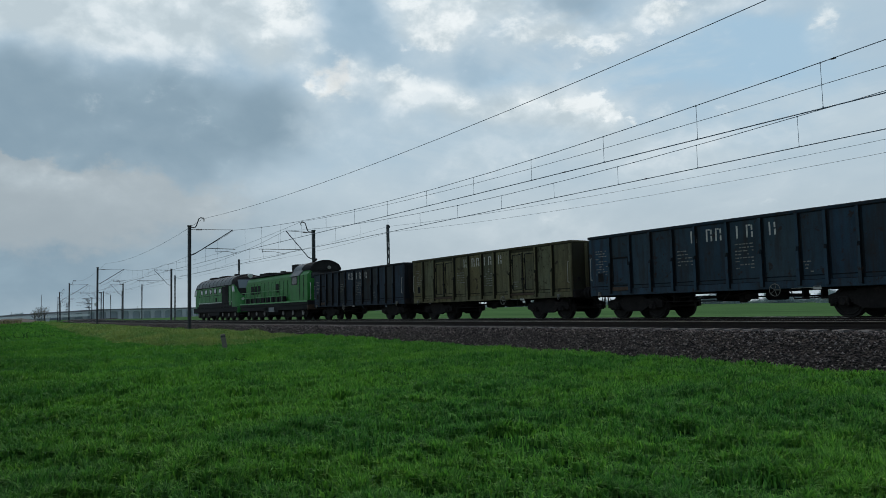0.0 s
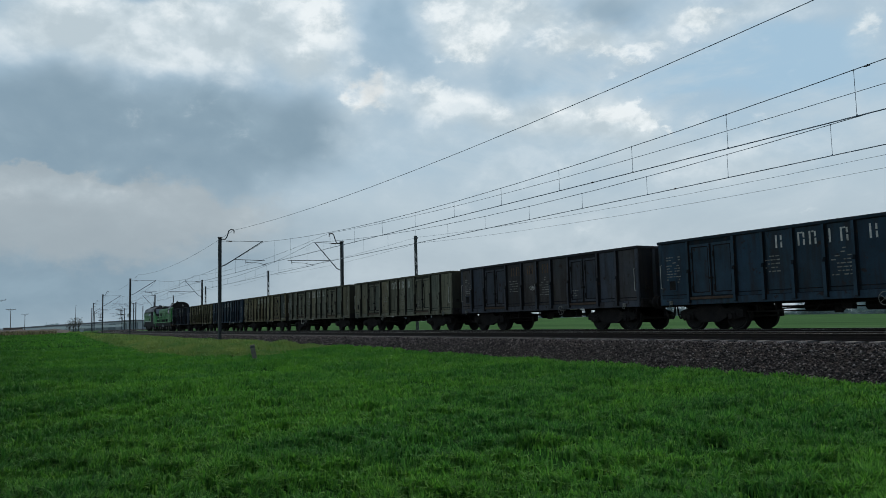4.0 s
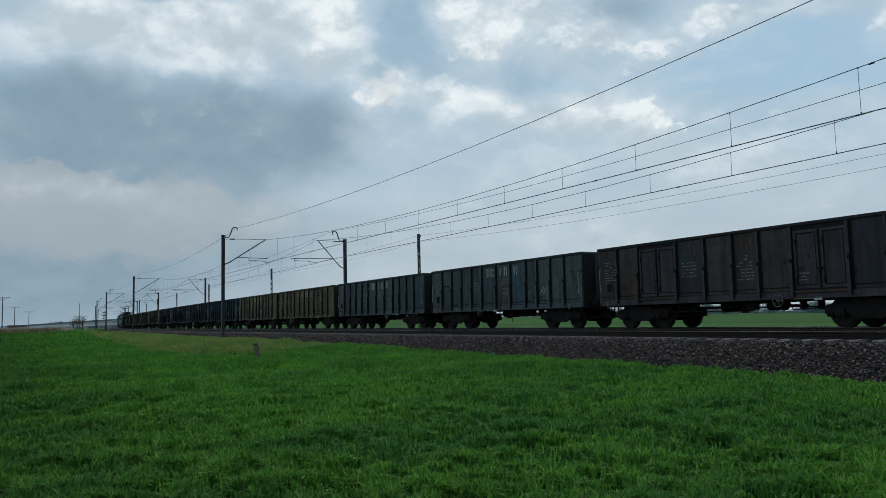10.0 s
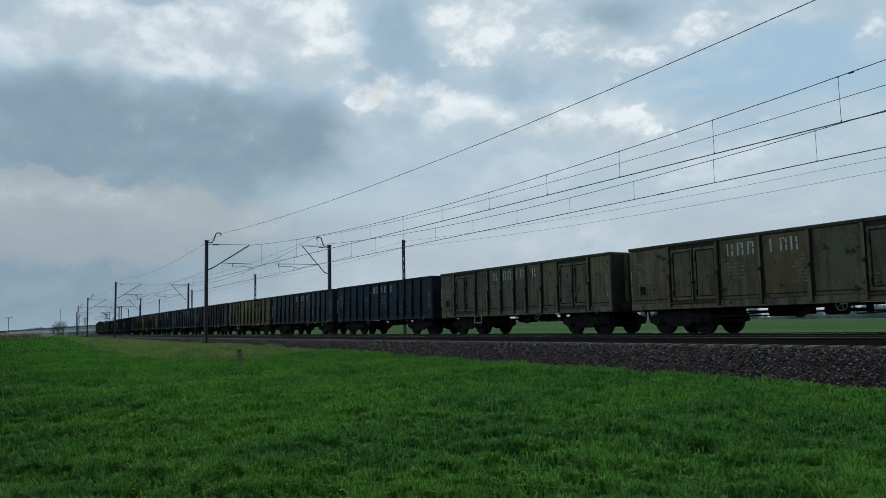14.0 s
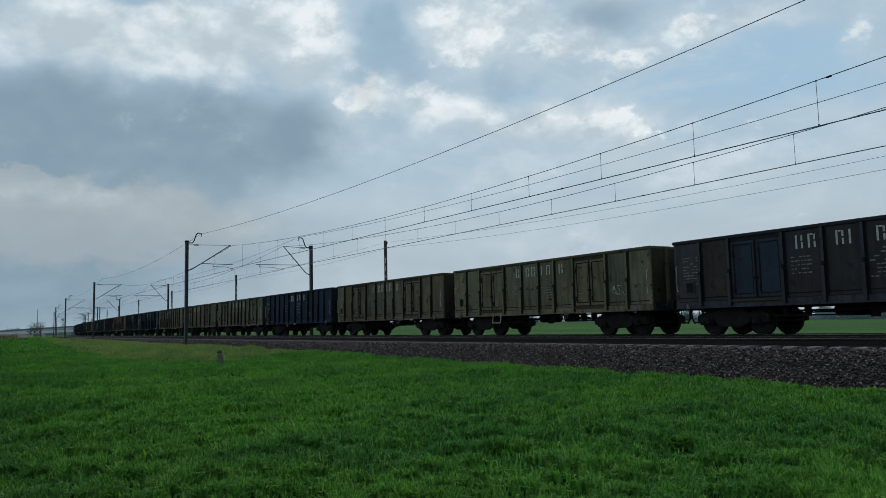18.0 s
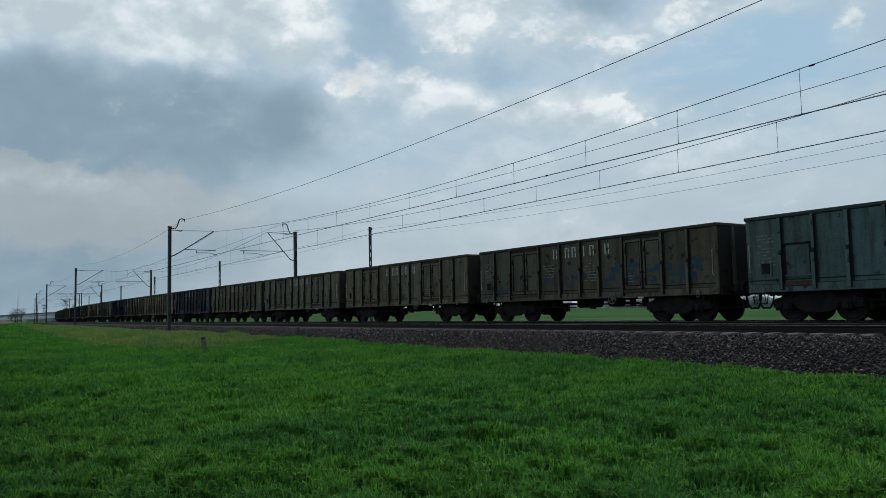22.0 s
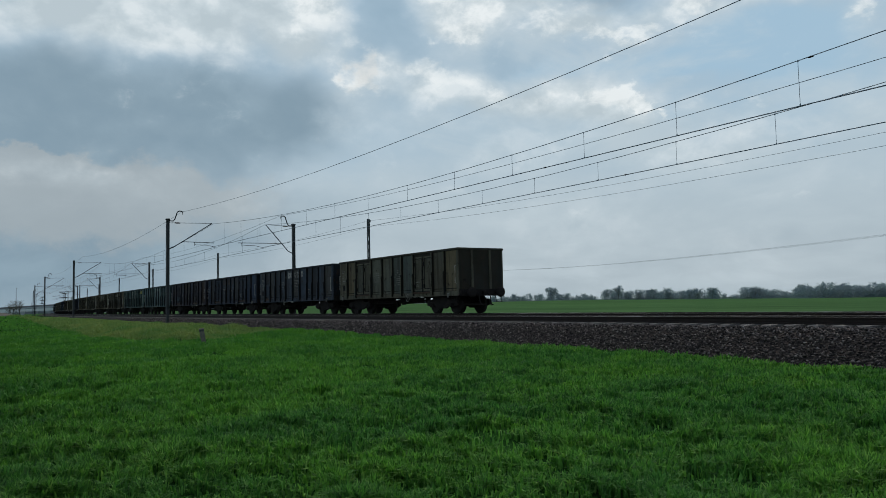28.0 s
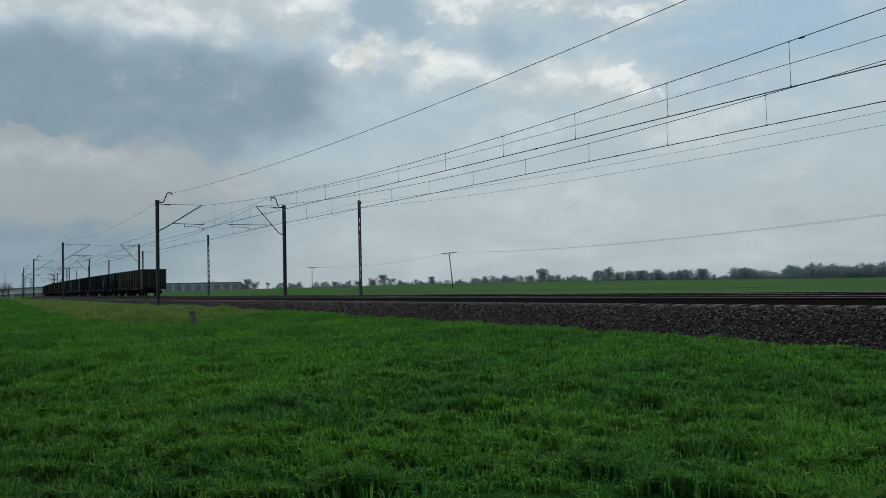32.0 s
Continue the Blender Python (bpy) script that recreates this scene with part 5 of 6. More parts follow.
def graffiti(w, seed, x0, x1, z0, z1, mat, label, strokes=7, r=0.02):
    rr, mb = random.Random(seed), Mb()
    for k in range(strokes):
        x = x0 + (x1 - x0) * (k + 0.2) / strokes
        pts = [(x + rr.uniform(-0.1, 0.2), -1.39, z0 + (z1 - z0) * rr.random()) for _ in range(5)]
        mb.pipe(pts, r, 4)
    part("graffiti", mb, mat, w, label)["kind"] = "stuff"


for i in (4, 8, 11, 15, 18, 23):
    part("stirrup", Mb().pipe([(-3.2, -1.4, 1.0), (-3.2, -1.46, 0.58), (-2.6, -1.46, 0.58), (-2.6, -1.4, 1.0)], 0.022), MARK, WAGONS[i], "pale stirrup step")


graffiti(WAGONS[9], 1, 2.6, 3.3, 1.5, 1.85, MARK, "white scrawled graffiti", 6, 0.012)
graffiti(WAGONS[10], 4, 1.4, 2.2, 1.5, 1.85, MARK, "white scrawled graffiti", 6, 0.012)
graffiti(WAGONS[6], 6, -0.4, 0.1, 1.75, 2.1, MARK, "white scrawled graffiti", 5, 0.012)
graffiti(WAGONS[13], 2, 3.6, 4.2, 1.5, 1.9, MARK, "white scrawled graffiti", 5, 0.012)
graffiti(WAGONS[23], 5, 4.5, 5.1, 1.5, 1.9, MARK, "white scrawled graffiti", 6, 0.012)
graffiti(WAGONS[29], 3, 4.5, 5.7, 2.55, 2.95, YELLOWM, "yellow scrawled graffiti", 9, 0.02)


def sprayed(w, seed, rows, mat, label, name="spray_paint"):
    """Thin uneven patches of spray paint, thickest in the middle of each row's stretch."""
    rr, mb = random.Random(seed), Mb()
    for x0, x1, z0, z1, count, size in rows:
        for _ in range(count):
            cx, cz, q = rr.uniform(x0, x1), rr.uniform(z0, z1), size * rr.uniform(0.45, 1.0)
            ring = [(cx + q * rr.uniform(0.5, 1.15) * math.cos(0.5712 * k), min(3.05, max(1.16, cz + 0.8 * q * rr.uniform(0.45, 1.2) * math.sin(0.5712 * k)))) for k in range(11)]
            mb.prism(ring, "y", -1.3845 - 0.0012 * rr.random(), -1.38)
    part(name, mb, mat, w, label)["kind"] = "stuff"


sprayed(WAGONS[28], 4, ((1.3, 2.3, 1.35, 2.2, 12, 0.22), (2.6, 3.2, 1.4, 2.1, 8, 0.18), (3.45, 4.05, 1.4, 2.2, 8, 0.18), (4.4, 6.2, 1.35, 2.2, 18, 0.24), (-2.2, 1.0, 1.3, 1.85, 14, 0.18), (-5.9, -4.3, 1.3, 1.6, 5, 0.16)), BLUEM, "smeared blue spray paint over the lower side")
sprayed(WAGONS[31], 5, ((-3.98, -3.38, 1.42, 1.82, 16, 0.2), (-3.08, -2.52, 1.42, 1.88, 16, 0.2), (-6.2, -5.5, 1.3, 1.7, 7, 0.2), (-5.2, -4.4, 1.3, 1.6, 3, 0.16)), BLUEM, "dull blue paint over the door bottoms")
sprayed(WAGONS[3], 6, ((5.4, 6.2, 1.4, 2.8, 5, 0.13), (3.6, 5.05, 1.5, 2.8, 7, 0.15), (2.35, 3.15, 1.6, 2.7, 2, 0.14), (-6.2, -5.6, 1.9, 2.8, 3, 0.15), (-4.8, -3.3, 1.4, 2.6, 3, 0.1)), PEELED, "dark patches of peeled paint", "peeled_patch")
sprayed(WAGONS[30], 9, ((-6.1, 6.2, 1.35, 2.85, 34, 0.07), (-6.1, 6.2, 1.3, 1.6, 16, 0.09)), PEELED, "small dark spots of peeled paint", "peeled_patch")
sprayed(WAGONS[11], 10, ((3.5, 6.2, 1.4, 2.85, 12, 0.14), (-6.0, 3.0, 1.4, 2.8, 14, 0.13)), PEELED, "dark patches of peeled paint", "peeled_patch")
sprayed(WAGONS[28], 11, ((-6.0, 6.2, 1.7, 2.85, 26, 0.13),), PEELED, "dark patches of peeled paint", "peeled_patch")
sprayed(WAGONS[10], 7, ((4.5, 6.2, 1.4, 2.85, 12, 0.15), (1.6, 2.3, 1.5, 2.8, 14, 0.13), (-4.1, -2.4, 1.4, 2.4, 7, 0.13), (-2.2, 1.2, 1.4, 2.6, 8, 0.11)), PEELED, "dark patches of peeled paint", "peeled_patch")


def loco_bogie(root, x, axles, wheel_r, half):
    b = part("bogie", Mb().box(x - half, x + half, -0.85, 0.85, 0.6, 0.95, 0.04), UNDER, root, "dark three-axle bogie")
    for y in (-1.05, 1.05):
        part("side_frame", Mb().prism([(x - half, 0.42), (x - half, 0.95), (x + half, 0.95), (x + half, 0.42), (x + half - 0.3, 0.24), (x - half + 0.3, 0.24)], "y", y - 0.07, y + 0.07), UNDER, b)
        for a in axles:
            f = -1 if y < 0 else 1
            part("axle_cap", Mb().rod((x + a, y + f * 0.12, 0.55), (x + a, y + f * 0.19, 0.55), 0.17, 12), CONC, b, "pale grey axle cap")
            part("axle_box", Mb().box(x + a - 0.2, x + a + 0.2, y - 0.13, y + 0.13, 0.35, 0.75, 0.03), UNDER, b)
            part("wheel", WHEEL_L, None, b, at=pose(x + a, -0.75 if y < 0 else 0.75, wheel_r, 0, 0, 0 if y < 0 else 180) @ Matrix.Diagonal((wheel_r / 0.46, 1, wheel_r / 0.46, 1)))
            part("spring", Mb().ring((x + a + 0.42, y, 0.5), 0.09, 0.02, "z", 10, 4).ring((x + a + 0.42, y, 0.58), 0.09, 0.02, "z", 10, 4), UNDER, b)


def shunter():
    """The six-axle hood locomotive next to the wagons: long hood forward, cab at the rear."""
    root = new("diesel_locomotive")
    tagged(root, "bright green hood diesel locomotive with arched dark cab roof", "locomotive", "locomotives")
    mk = lambda n, mb, mat=LOCOGREEN, label="": part(n, mb, mat, root, label)
    mk("frame", Mb().box(-8.0, 8.0, -1.5, 1.5, 1.1, 1.42, 0.03), LOCODARK, "dark running board")
    mk("frame_stripe", Mb().box(-7.9, 7.9, -1.53, -1.5, 1.33, 1.43), LOCOPALE, "pale green edge of the running board")
    arch = lambda w, z0, z1, n=10: [(-w, z0)] + [(-w * math.cos(math.pi * i / n), z1 - 0.45 + 0.45 * math.sin(math.pi * i / n)) for i in range(n + 1)] + [(w, z0)]
    mk("engine_hood", Mb().prism(arch(1.05, 1.42, 3.75), "x", -7.3, 4.4))
    mk("nose", Mb().prism(arch(1.0, 1.42, 3.45), "x", -7.75, -7.3))
    for i in range(12):
        x = -7.0 + 0.9 * i
        mk("hood_door", Mb().box(x, x + 0.8, -1.085, -1.05, 1.6, 3.05, 0.01))
        mk("door_seam", Mb().box(x + 0.815, x + 0.885, -1.075, -1.05, 1.55, 3.1), LOCODARK)
        if i in (1, 2, 3, 8):
            mk("louvre", Mb().prism([(x + 0.1, 2.2), (x + 0.7, 2.2), (x + 0.7, 2.9), (x + 0.1, 2.9)], "y", -1.11, -1.08), LOCODARK, "dark louvred grille")
    mk("roof_fan", Mb().rod((-5.6, 0, 3.7), (-5.6, 0, 3.86), 0.75, 20), LOCODARK)
    mk("exhaust", Mb().rod((-1.6, 0.2, 3.6), (-1.6, 0.2, 4.05), 0.22, 14), LOCODARK)
    mk("roof_box", Mb().box(-5.0, -2.6, -0.7, 0.7, 3.68, 3.98, 0.05), LOCODARK)
    mk("roof_box", Mb().box(-0.6, 1.4, -0.7, 0.7, 3.68, 3.84, 0.05), LOCODARK)
    mk("hood_roof_edge", Mb().box(-7.2, 4.4, -0.9, -0.6, 3.64, 3.72, 0.02), LOCODARK, "sooty roof edge")
    n = 16
    roofarc = [(-1.14 * math.cos(math.pi * i / n), 3.6 + 0.7 * math.sin(math.pi * i / n)) for i in range(n + 1)]
    mk("cab", Mb().prism([(-1.4, 1.42), (-1.4, 3.3), (-1.12, 3.6)] + [(-1.12 * math.cos(math.pi * i / n), 3.6 + 0.66 * math.sin(math.pi * i / n)) for i in range(1, n)] + [(1.12, 3.6), (1.4, 3.3), (1.4, 1.42)], "x", 4.4, 7.72))
    mk("cab_roof", Mb().prism(roofarc, "x", 4.3, 6.0), LOCOGREY, "grey arched roof")
    mk("rear_canopy", Mb().prism([(a * 1.02, z * 1.006) for a, z in roofarc], "x", 6.0, 7.85), LOCODARK, "dark arched rear overhang")
    mk("rear_bulkhead", Mb().prism([(-0.6, 2.9), (-1.1, 3.6)] + [(-1.1 * math.cos(math.pi * i / n), 3.6 + 0.64 * math.sin(math.pi * i / n)) for i in range(1, n)] + [(1.1, 3.6), (1.1, 2.9)], "x", 7.72, 7.76), LOCODARK, "dark upper rear wall of the cab")
    mk("rear_lamp", Mb().rod((7.85, 0.25, 3.8), (7.91, 0.25, 3.8), 0.13, 14), CONC, "round pale lamp")
    mk("roof_rim", Mb().prism([(a * 1.05, z * 1.012) for a, z in roofarc] + [(a * 0.97, z * 0.985) for a, z in roofarc[::-1]], "x", 7.8, 7.9), LOCODARK)
    mk("roof_horn", Mb().rod((6.4, -0.4, 4.33), (7.0, -0.4, 4.43), 0.06, 8, 0.1), LOCODARK)
    mk("roof_vent", Mb().box(2.5, 3.4, -0.6, 0.6, 3.7, 4.3, 0.05), LOCODARK)
    for y in (-1.2, -0.3):
        mk("rear_rail", Mb().pipe([(7.75, y, 1.5), (7.85, y, 1.7), (7.85, y, 2.6), (7.75, y, 2.7)], 0.025), LOCOWHITE, "pale vertical handrail")
    mk("rear_hood_door", Mb().box(7.72, 7.75, -0.9, 0.9, 1.6, 2.7, 0.01), LOCODARK)
    mk("buffer_beam", Mb().box(7.8, 7.98, -1.48, 1.48, 0.75, 1.4, 0.02), RUSTY, "rusty brown buffer beam")
    mk("cab_eave", Mb().prism([(-1.1, 3.62), (-1.46, 3.26), (-1.48, 3.29), (-1.13, 3.68)], "x", 4.35, 6.3), LOCOGREY, "pale sloping eave")
    mk("door_seam", Mb().box(6.2, 6.25, -1.42, -1.38, 1.5, 3.3), LOCODARK)
    mk("door_seam", Mb().box(7.0, 7.05, -1.42, -1.38, 1.5, 3.3), LOCODARK)
    mk("lower_valance", Mb().box(-7.9, 7.9, -1.46, -1.40, 0.78, 1.1), LOCODARK)
    for x in (-6.9, -5.8, -4.7, -3.6, -2.5, -1.4, -0.3, 0.8, 1.9):
        mk("equipment_locker", Mb().box(x, x + 0.75, -1.44, -1.1, 1.43, 1.85, 0.03), LOCODARK)
    x = 4.7
    w = mk("cab_window", Mb().box(x, x + 1.0, -1.43, -1.36, 2.68, 3.2), GLASS, "dark sliding window")
    part("window_frame", Mb().box(x - 0.05, x, -1.44, -1.36, 2.63, 3.25).box(x + 1.0, x + 1.05, -1.44, -1.36, 2.63, 3.25).box(x, x + 1.0, -1.44, -1.36, 2.63, 2.68).box(x, x + 1.0, -1.44, -1.36, 3.2, 3.25), LOCODARK, w)
    for y in (-1.1, 0.4):
        mk("rear_window", Mb().box(7.74, 7.78, y, y + 0.7, 3.02, 3.45), GLASS, "dark cab window")
    for x in (-7.9, 7.9):
        for y in (-0.875, 0.875):
            e = 1 if x > 0 else -1
            mk("buffer", Mb().rod((x, y, 1.05), (x + e * 0.5, y, 1.05), 0.1, 12).rod((x + e * 0.5, y, 1.05), (x + e * 0.58, y, 1.05), 0.25, 18), UNDER)
    for y in (-1.46, 1.46):
        for i in range(9):
            x = -7.8 + 1.3 * i
            mk("rail_post", Mb().rod((x, y, 1.4), (x, y, 2.35), 0.028, 6), LOCOPALE)
        mk("handrail", Mb().rod((-7.8, y, 2.35), (2.7, y, 2.35), 0.026, 6).rod((-7.8, y, 1.9), (2.7, y, 1.9), 0.02, 6), LOCOPALE)
    mk("steps", Mb().box(-7.9, -7.3, -1.5, -1.2, 0.5, 0.54).box(-7.9, -7.3, -1.5, -1.2, 0.85, 0.89).box(7.3, 7.9, -1.5, -1.2, 0.5, 0.54).box(7.3, 7.9, -1.5, -1.2, 0.85, 0.89), LOCODARK)
    mk("fuel_tank", Mb().prism([(-1.4, 1.1), (-1.3, 0.55), (-1.1, 0.4), (1.1, 0.4), (1.3, 0.55), (1.4, 1.1)], "x", -1.7, 1.9), LOCODARK)
    mk("battery_box", Mb().box(-1.6, -0.5, -1.46, -1.2, 0.62, 1.05, 0.02).box(0.9, 1.7, -1.46, -1.2, 0.62, 1.05, 0.02), LOCODARK)
    mk("tank_plate", Mb().box(-0.45, 0.8, -1.475, -1.42, 0.66, 1.02, 0.015), LOCOGREY, "dull grey tank side plate")
    for i in range(13):
        x = -6.95 + 0.9 * i
        mk("hinge_strip", Mb().box(x + 0.05, x + 0.11, -1.1, -1.07, 1.7, 2.95), LOCOPALE)
    mk("headlamp", Mb().rod((-7.78, 0, 3.3), (-7.7, 0, 3.3), 0.16, 14), LAMPG)
    for x in (-4.3, 4.3):
        loco_bogie(root, x, (-2.1, 0, 2.1), 0.525, 2.8)
    return root


def mainline():
    """The double-cab box locomotive at the head of the train."""
    root = new("diesel_locomotive")
    tagged(root, "green box-bodied diesel locomotive with grey ribbed roof", "locomotive", "locomotives")
    mk = lambda n, mb, mat=LOCODEEP, label="": part(n, mb, mat, root, label)
    n = 14
    roof = [(-1.49, 3.28)] + [(-1.49 * math.cos(math.pi * i / n), 3.3 + 0.98 * math.sin(math.pi * i / n) ** 0.8) for i in range(1, n)] + [(1.49, 3.28)]
    mk("body", Mb().prism([(-1.46, 1.25), (-1.46, 3.3), (1.46, 3.3), (1.46, 1.25)], "x", -6.4, 6.4))
    mk("roof", Mb().prism(roof, "x", -6.35, 6.35), LOCOGREY, "grey arched roof")
    for i in range(9):
        x = -5.6 + 1.4 * i
        mk("roof_rib", Mb().prism([(y * 1.01, z + 0.015) for y, z in roof], "x", x - 0.04, x + 0.04), LOCODARK)
    mk("roof_hatch", Mb().box(-4.2, -2.2, -0.75, 0.75, 4.2, 4.38, 0.06), LOCODARK)
    mk("roof_hatch", Mb().box(-0.6, 1.6, -0.75, 0.75, 4.2, 4.36, 0.06), LOCODARK)
    mk("exhaust", Mb().rod((3.2, 0, 4.2), (3.2, 0, 4.45), 0.25, 12), LOCODARK)
    for e in (-1, 1):
        ends = [(6.3, 1.46, 3.3, 4.24), (6.9, 1.45, 3.3, 4.2), (7.3, 1.41, 3.22, 4.02), (7.6, 1.35, 3.05, 3.55), (7.85, 1.27, 2.7, 2.95), (8.1, 1.15, 2.42, 2.55), (8.26, 0.9, 2.2, 2.3)]
        lower, upper = Mb(), Mb()
        for x, w, zs, zt in ends:
            lower.v += [(e * x, -w, 1.25), (e * x, -w, zs), (e * x, w, zs), (e * x, w, 1.25)]
            upper.v += [(e * x, -w * math.cos(math.pi * k / 8), zs + (zt - zs) * math.sin(math.pi * k / 8) ** 0.8) for k in range(9)]
        for k in range(len(ends) - 1):
            lower.f += [(4 * k + a, 4 * k + (a + 1) % 4, 4 * k + 4 + (a + 1) % 4, 4 * k + 4 + a) for a in range(4)]
            upper.f += [(9 * k + a, 9 * k + a + 1, 9 * k + 10 + a, 9 * k + 9 + a) for a in range(8)]
        k = 4 * (len(ends) - 1)
        lower.f.append((k, k + 1, k + 2, k + 3))
        mk("cab", lower)
        mk("cab_roof", upper, LOCODARK, "dark rounded cab roof")
        mk("roof_cap", Mb().prism([(-1.3, 3.72), (-0.9, 4.08), (0, 4.3), (0.9, 4.08), (1.3, 3.72)], "x", min(e * 6.3, e * 7.0), max(e * 6.3, e * 7.0)), LOCODARK, "dark roof over the cab")
        mk("window_band", Mb().prism([(e * 6.5, 2.55), (e * 6.5, 3.25), (e * 7.3, 3.2), (e * 7.5, 2.9), (e * 7.6, 2.55)], "y", -1.475, -1.40), LOCODEEP)
        for y in (-1.47, 1.45):
            mk("cab_window", Mb().prism([(e * 6.6, 2.65), (e * 6.6, 3.17), (e * 7.2, 3.13), (e * 7.4, 2.65)], "y", y - 0.02, y + 0.02), SCREEN, "pale cab window")
        for y in (-1.2, 0.1):
            mk("windscreen", Mb().add([(e * 7.5, y, 3.72), (e * 7.5, y + 1.1, 3.72), (e * 7.9, y + 1.1, 2.95), (e * 7.9, y, 2.95), (e * 7.4, y, 3.68), (e * 7.4, y + 1.1, 3.68), (e * 7.8, y + 1.1, 2.9), (e * 7.8, y, 2.9)], [(0, 1, 2, 3), (7, 6, 5, 4), (0, 4, 5, 1), (1, 5, 6, 2), (2, 6, 7, 3), (3, 7, 4, 0)]), SCREEN, "raked pale windscreen")
        mk("headlamp", Mb().rod((e * 7.1, 0, 4.1), (e * 7.45, 0, 4.05), 0.2, 14), LAMPG)
        for y in (-0.95, 0.95):
            mk("marker_lamp", Mb().rod((e * 8.15, y, 1.95), (e * 8.28, y, 1.95), 0.12, 12), LAMPG)
            mk("buffer", Mb().rod((e * 8.1, y * 0.92, 1.05), (e * 8.65, y * 0.92, 1.05), 0.1, 12).rod((e * 8.65, y * 0.92, 1.05), (e * 8.75, y * 0.92, 1.05), 0.25, 18), UNDER)
        mk("pilot", Mb().box(min(e * 7.7, e * 8.15), max(e * 7.7, e * 8.15), -1.4, 1.4, 0.72, 1.24, 0.03), LOCODEEP)
        mk("cab_door", Mb().box(min(e * 5.7, e * 6.3), max(e * 5.7, e * 6.3), -1.49, -1.46, 1.4, 3.2, 0.01), LOCODEEP)
    for i in range(6):
        x = -4.9 + 1.75 * i
        w = mk("body_window", Mb().box(x + 0.1, x + 0.8, -1.48, -1.45, 2.68, 3.06), SCREEN, "pale engine room window")
        part("window_frame", Mb().box(x + 0.04, x + 0.1, -1.49, -1.45, 2.62, 3.12).box(x + 0.8, x + 0.86, -1.49, -1.45, 2.62, 3.12).box(x + 0.1, x + 0.8, -1.49, -1.45, 3.06, 3.12).box(x + 0.1, x + 0.8, -1.49, -1.45, 2.62, 2.68), LOCODARK, w)
    for i in range(8):
        mk("body_seam", Mb().box(-6.0 + 1.55 * i, -5.96 + 1.55 * i, -1.472, -1.455, 1.78, 3.26), LOCODARK)
    mk("body_seam", Mb().box(-6.3, 5.6, -1.471, -1.455, 2.42, 2.46), LOCODARK)
    mk("grille", Mb().box(0.9, 1.4, -1.49, -1.455, 1.82, 2.2, 0.01), LOCODARK, "small black side grille")
    mk("gutter", Mb().box(-6.35, 6.35, -1.53, -1.46, 3.24, 3.31, 0.01), LOCODARK)
    mk("louvre_panel", Mb().box(3.2, 5.4, -1.5, -1.46, 1.6, 3.2, 0.01), LOCODARK, "dark louvred radiator panel")
    mk("skirt", Mb().box(-8.0, 8.0, -1.44, 1.44, 0.8, 1.25, 0.02), LOCODARK)
    mk("lower_body", Mb().box(-6.4, 6.4, -1.475, -1.455, 1.25, 1.68), LOCODARK, "dark lower body band")
    mk("waist_stripe", Mb().box(-6.4, 6.4, -1.476, -1.455, 1.69, 1.76), LOCOWHITE, "pale waist stripe")
    mk("side_intake", Mb().box(4.4, 5.3, -1.5, -1.46, 2.3, 3.25, 0.01), LOCODARK, "black open side grille")
    mk("fuel_tank", Mb().box(-2.0, 2.0, -1.4, 1.4, 0.4, 1.0, 0.08), LOCODARK)
    for x in (-4.6, 4.6):
        loco_bogie(root, x, (-2.1, 0, 2.1), 0.525, 2.75)
    return root


SHUNTER, MAINLINE = shunter(), mainline()
S_SHUNTER, S_MAIN = FIRST + 7.02 + 8.5, FIRST + 7.02 + 17.0 + 8.8
SHUNTER.matrix_basis, MAINLINE.matrix_basis = line_pose(S_SHUNTER, FAR_TRACK), line_pose(S_MAIN, FAR_TRACK)


# ---- field edge and distance ----
def polar(az, dist, z=None):
    a = radians(az)
    x, y = -dist * math.cos(a), dist * math.sin(a)
    return x, y, float(field_height(x, y)) if z is None else z


def boundary_post():
    x, y, z = polar(16.25, 29.0)
    root = part("boundary_post", Mb().prism([(-0.1, -0.5), (-0.1, 0.55), (-0.07, 0.6), (0.07, 0.6), (0.1, 0.55), (0.1, -0.5)], "y", -0.08, 0.08), OLDCONC)
    root.matrix_basis = pose(x, y, z, 10, 3, -16)
    part("band", Mb().box(-0.103, 0.103, -0.084, 0.084, 0.5, 0.56), STEEL, root, "dark painted band")
    tagged(root, "short leaning weathered concrete boundary post in grass", "post")


boundary_post()


def earth_bank():
    """A bare brown bank beyond the corner of the field, lower towards the line."""
    mb, rr = Mb(), random.Random(8)
    n, prof = 46, ((-4.0, 0.0), (-2.2, 0.45), (-0.8, 0.95), (0.3, 1.0), (1.6, 0.55), (4.0, 0.0))
    for i in range(n + 1):
        az = -14 + 18.9 * i / n
        crest = 0.85 * min(1.0, (4.9 - az) / 1.2) * rr.uniform(0.85, 1.12)
        for off, h in prof:
            x, y, z = polar(az, 132 + off + rr.uniform(-0.3, 0.3))
            mb.v.append((x, y, z - 0.15 + crest * h * rr.uniform(0.9, 1.1)))
    m = len(prof)
    for i in range(n):
        mb.f += [(i * m + k, i * m + k + 1, (i + 1) * m + k + 1, (i + 1) * m + k) for k in range(m - 1)]
    tagged(part("earth_bank", mb, EARTH, smooth=True), "low bare brown earth bank beyond the wheat", "earth bank")


earth_bank()


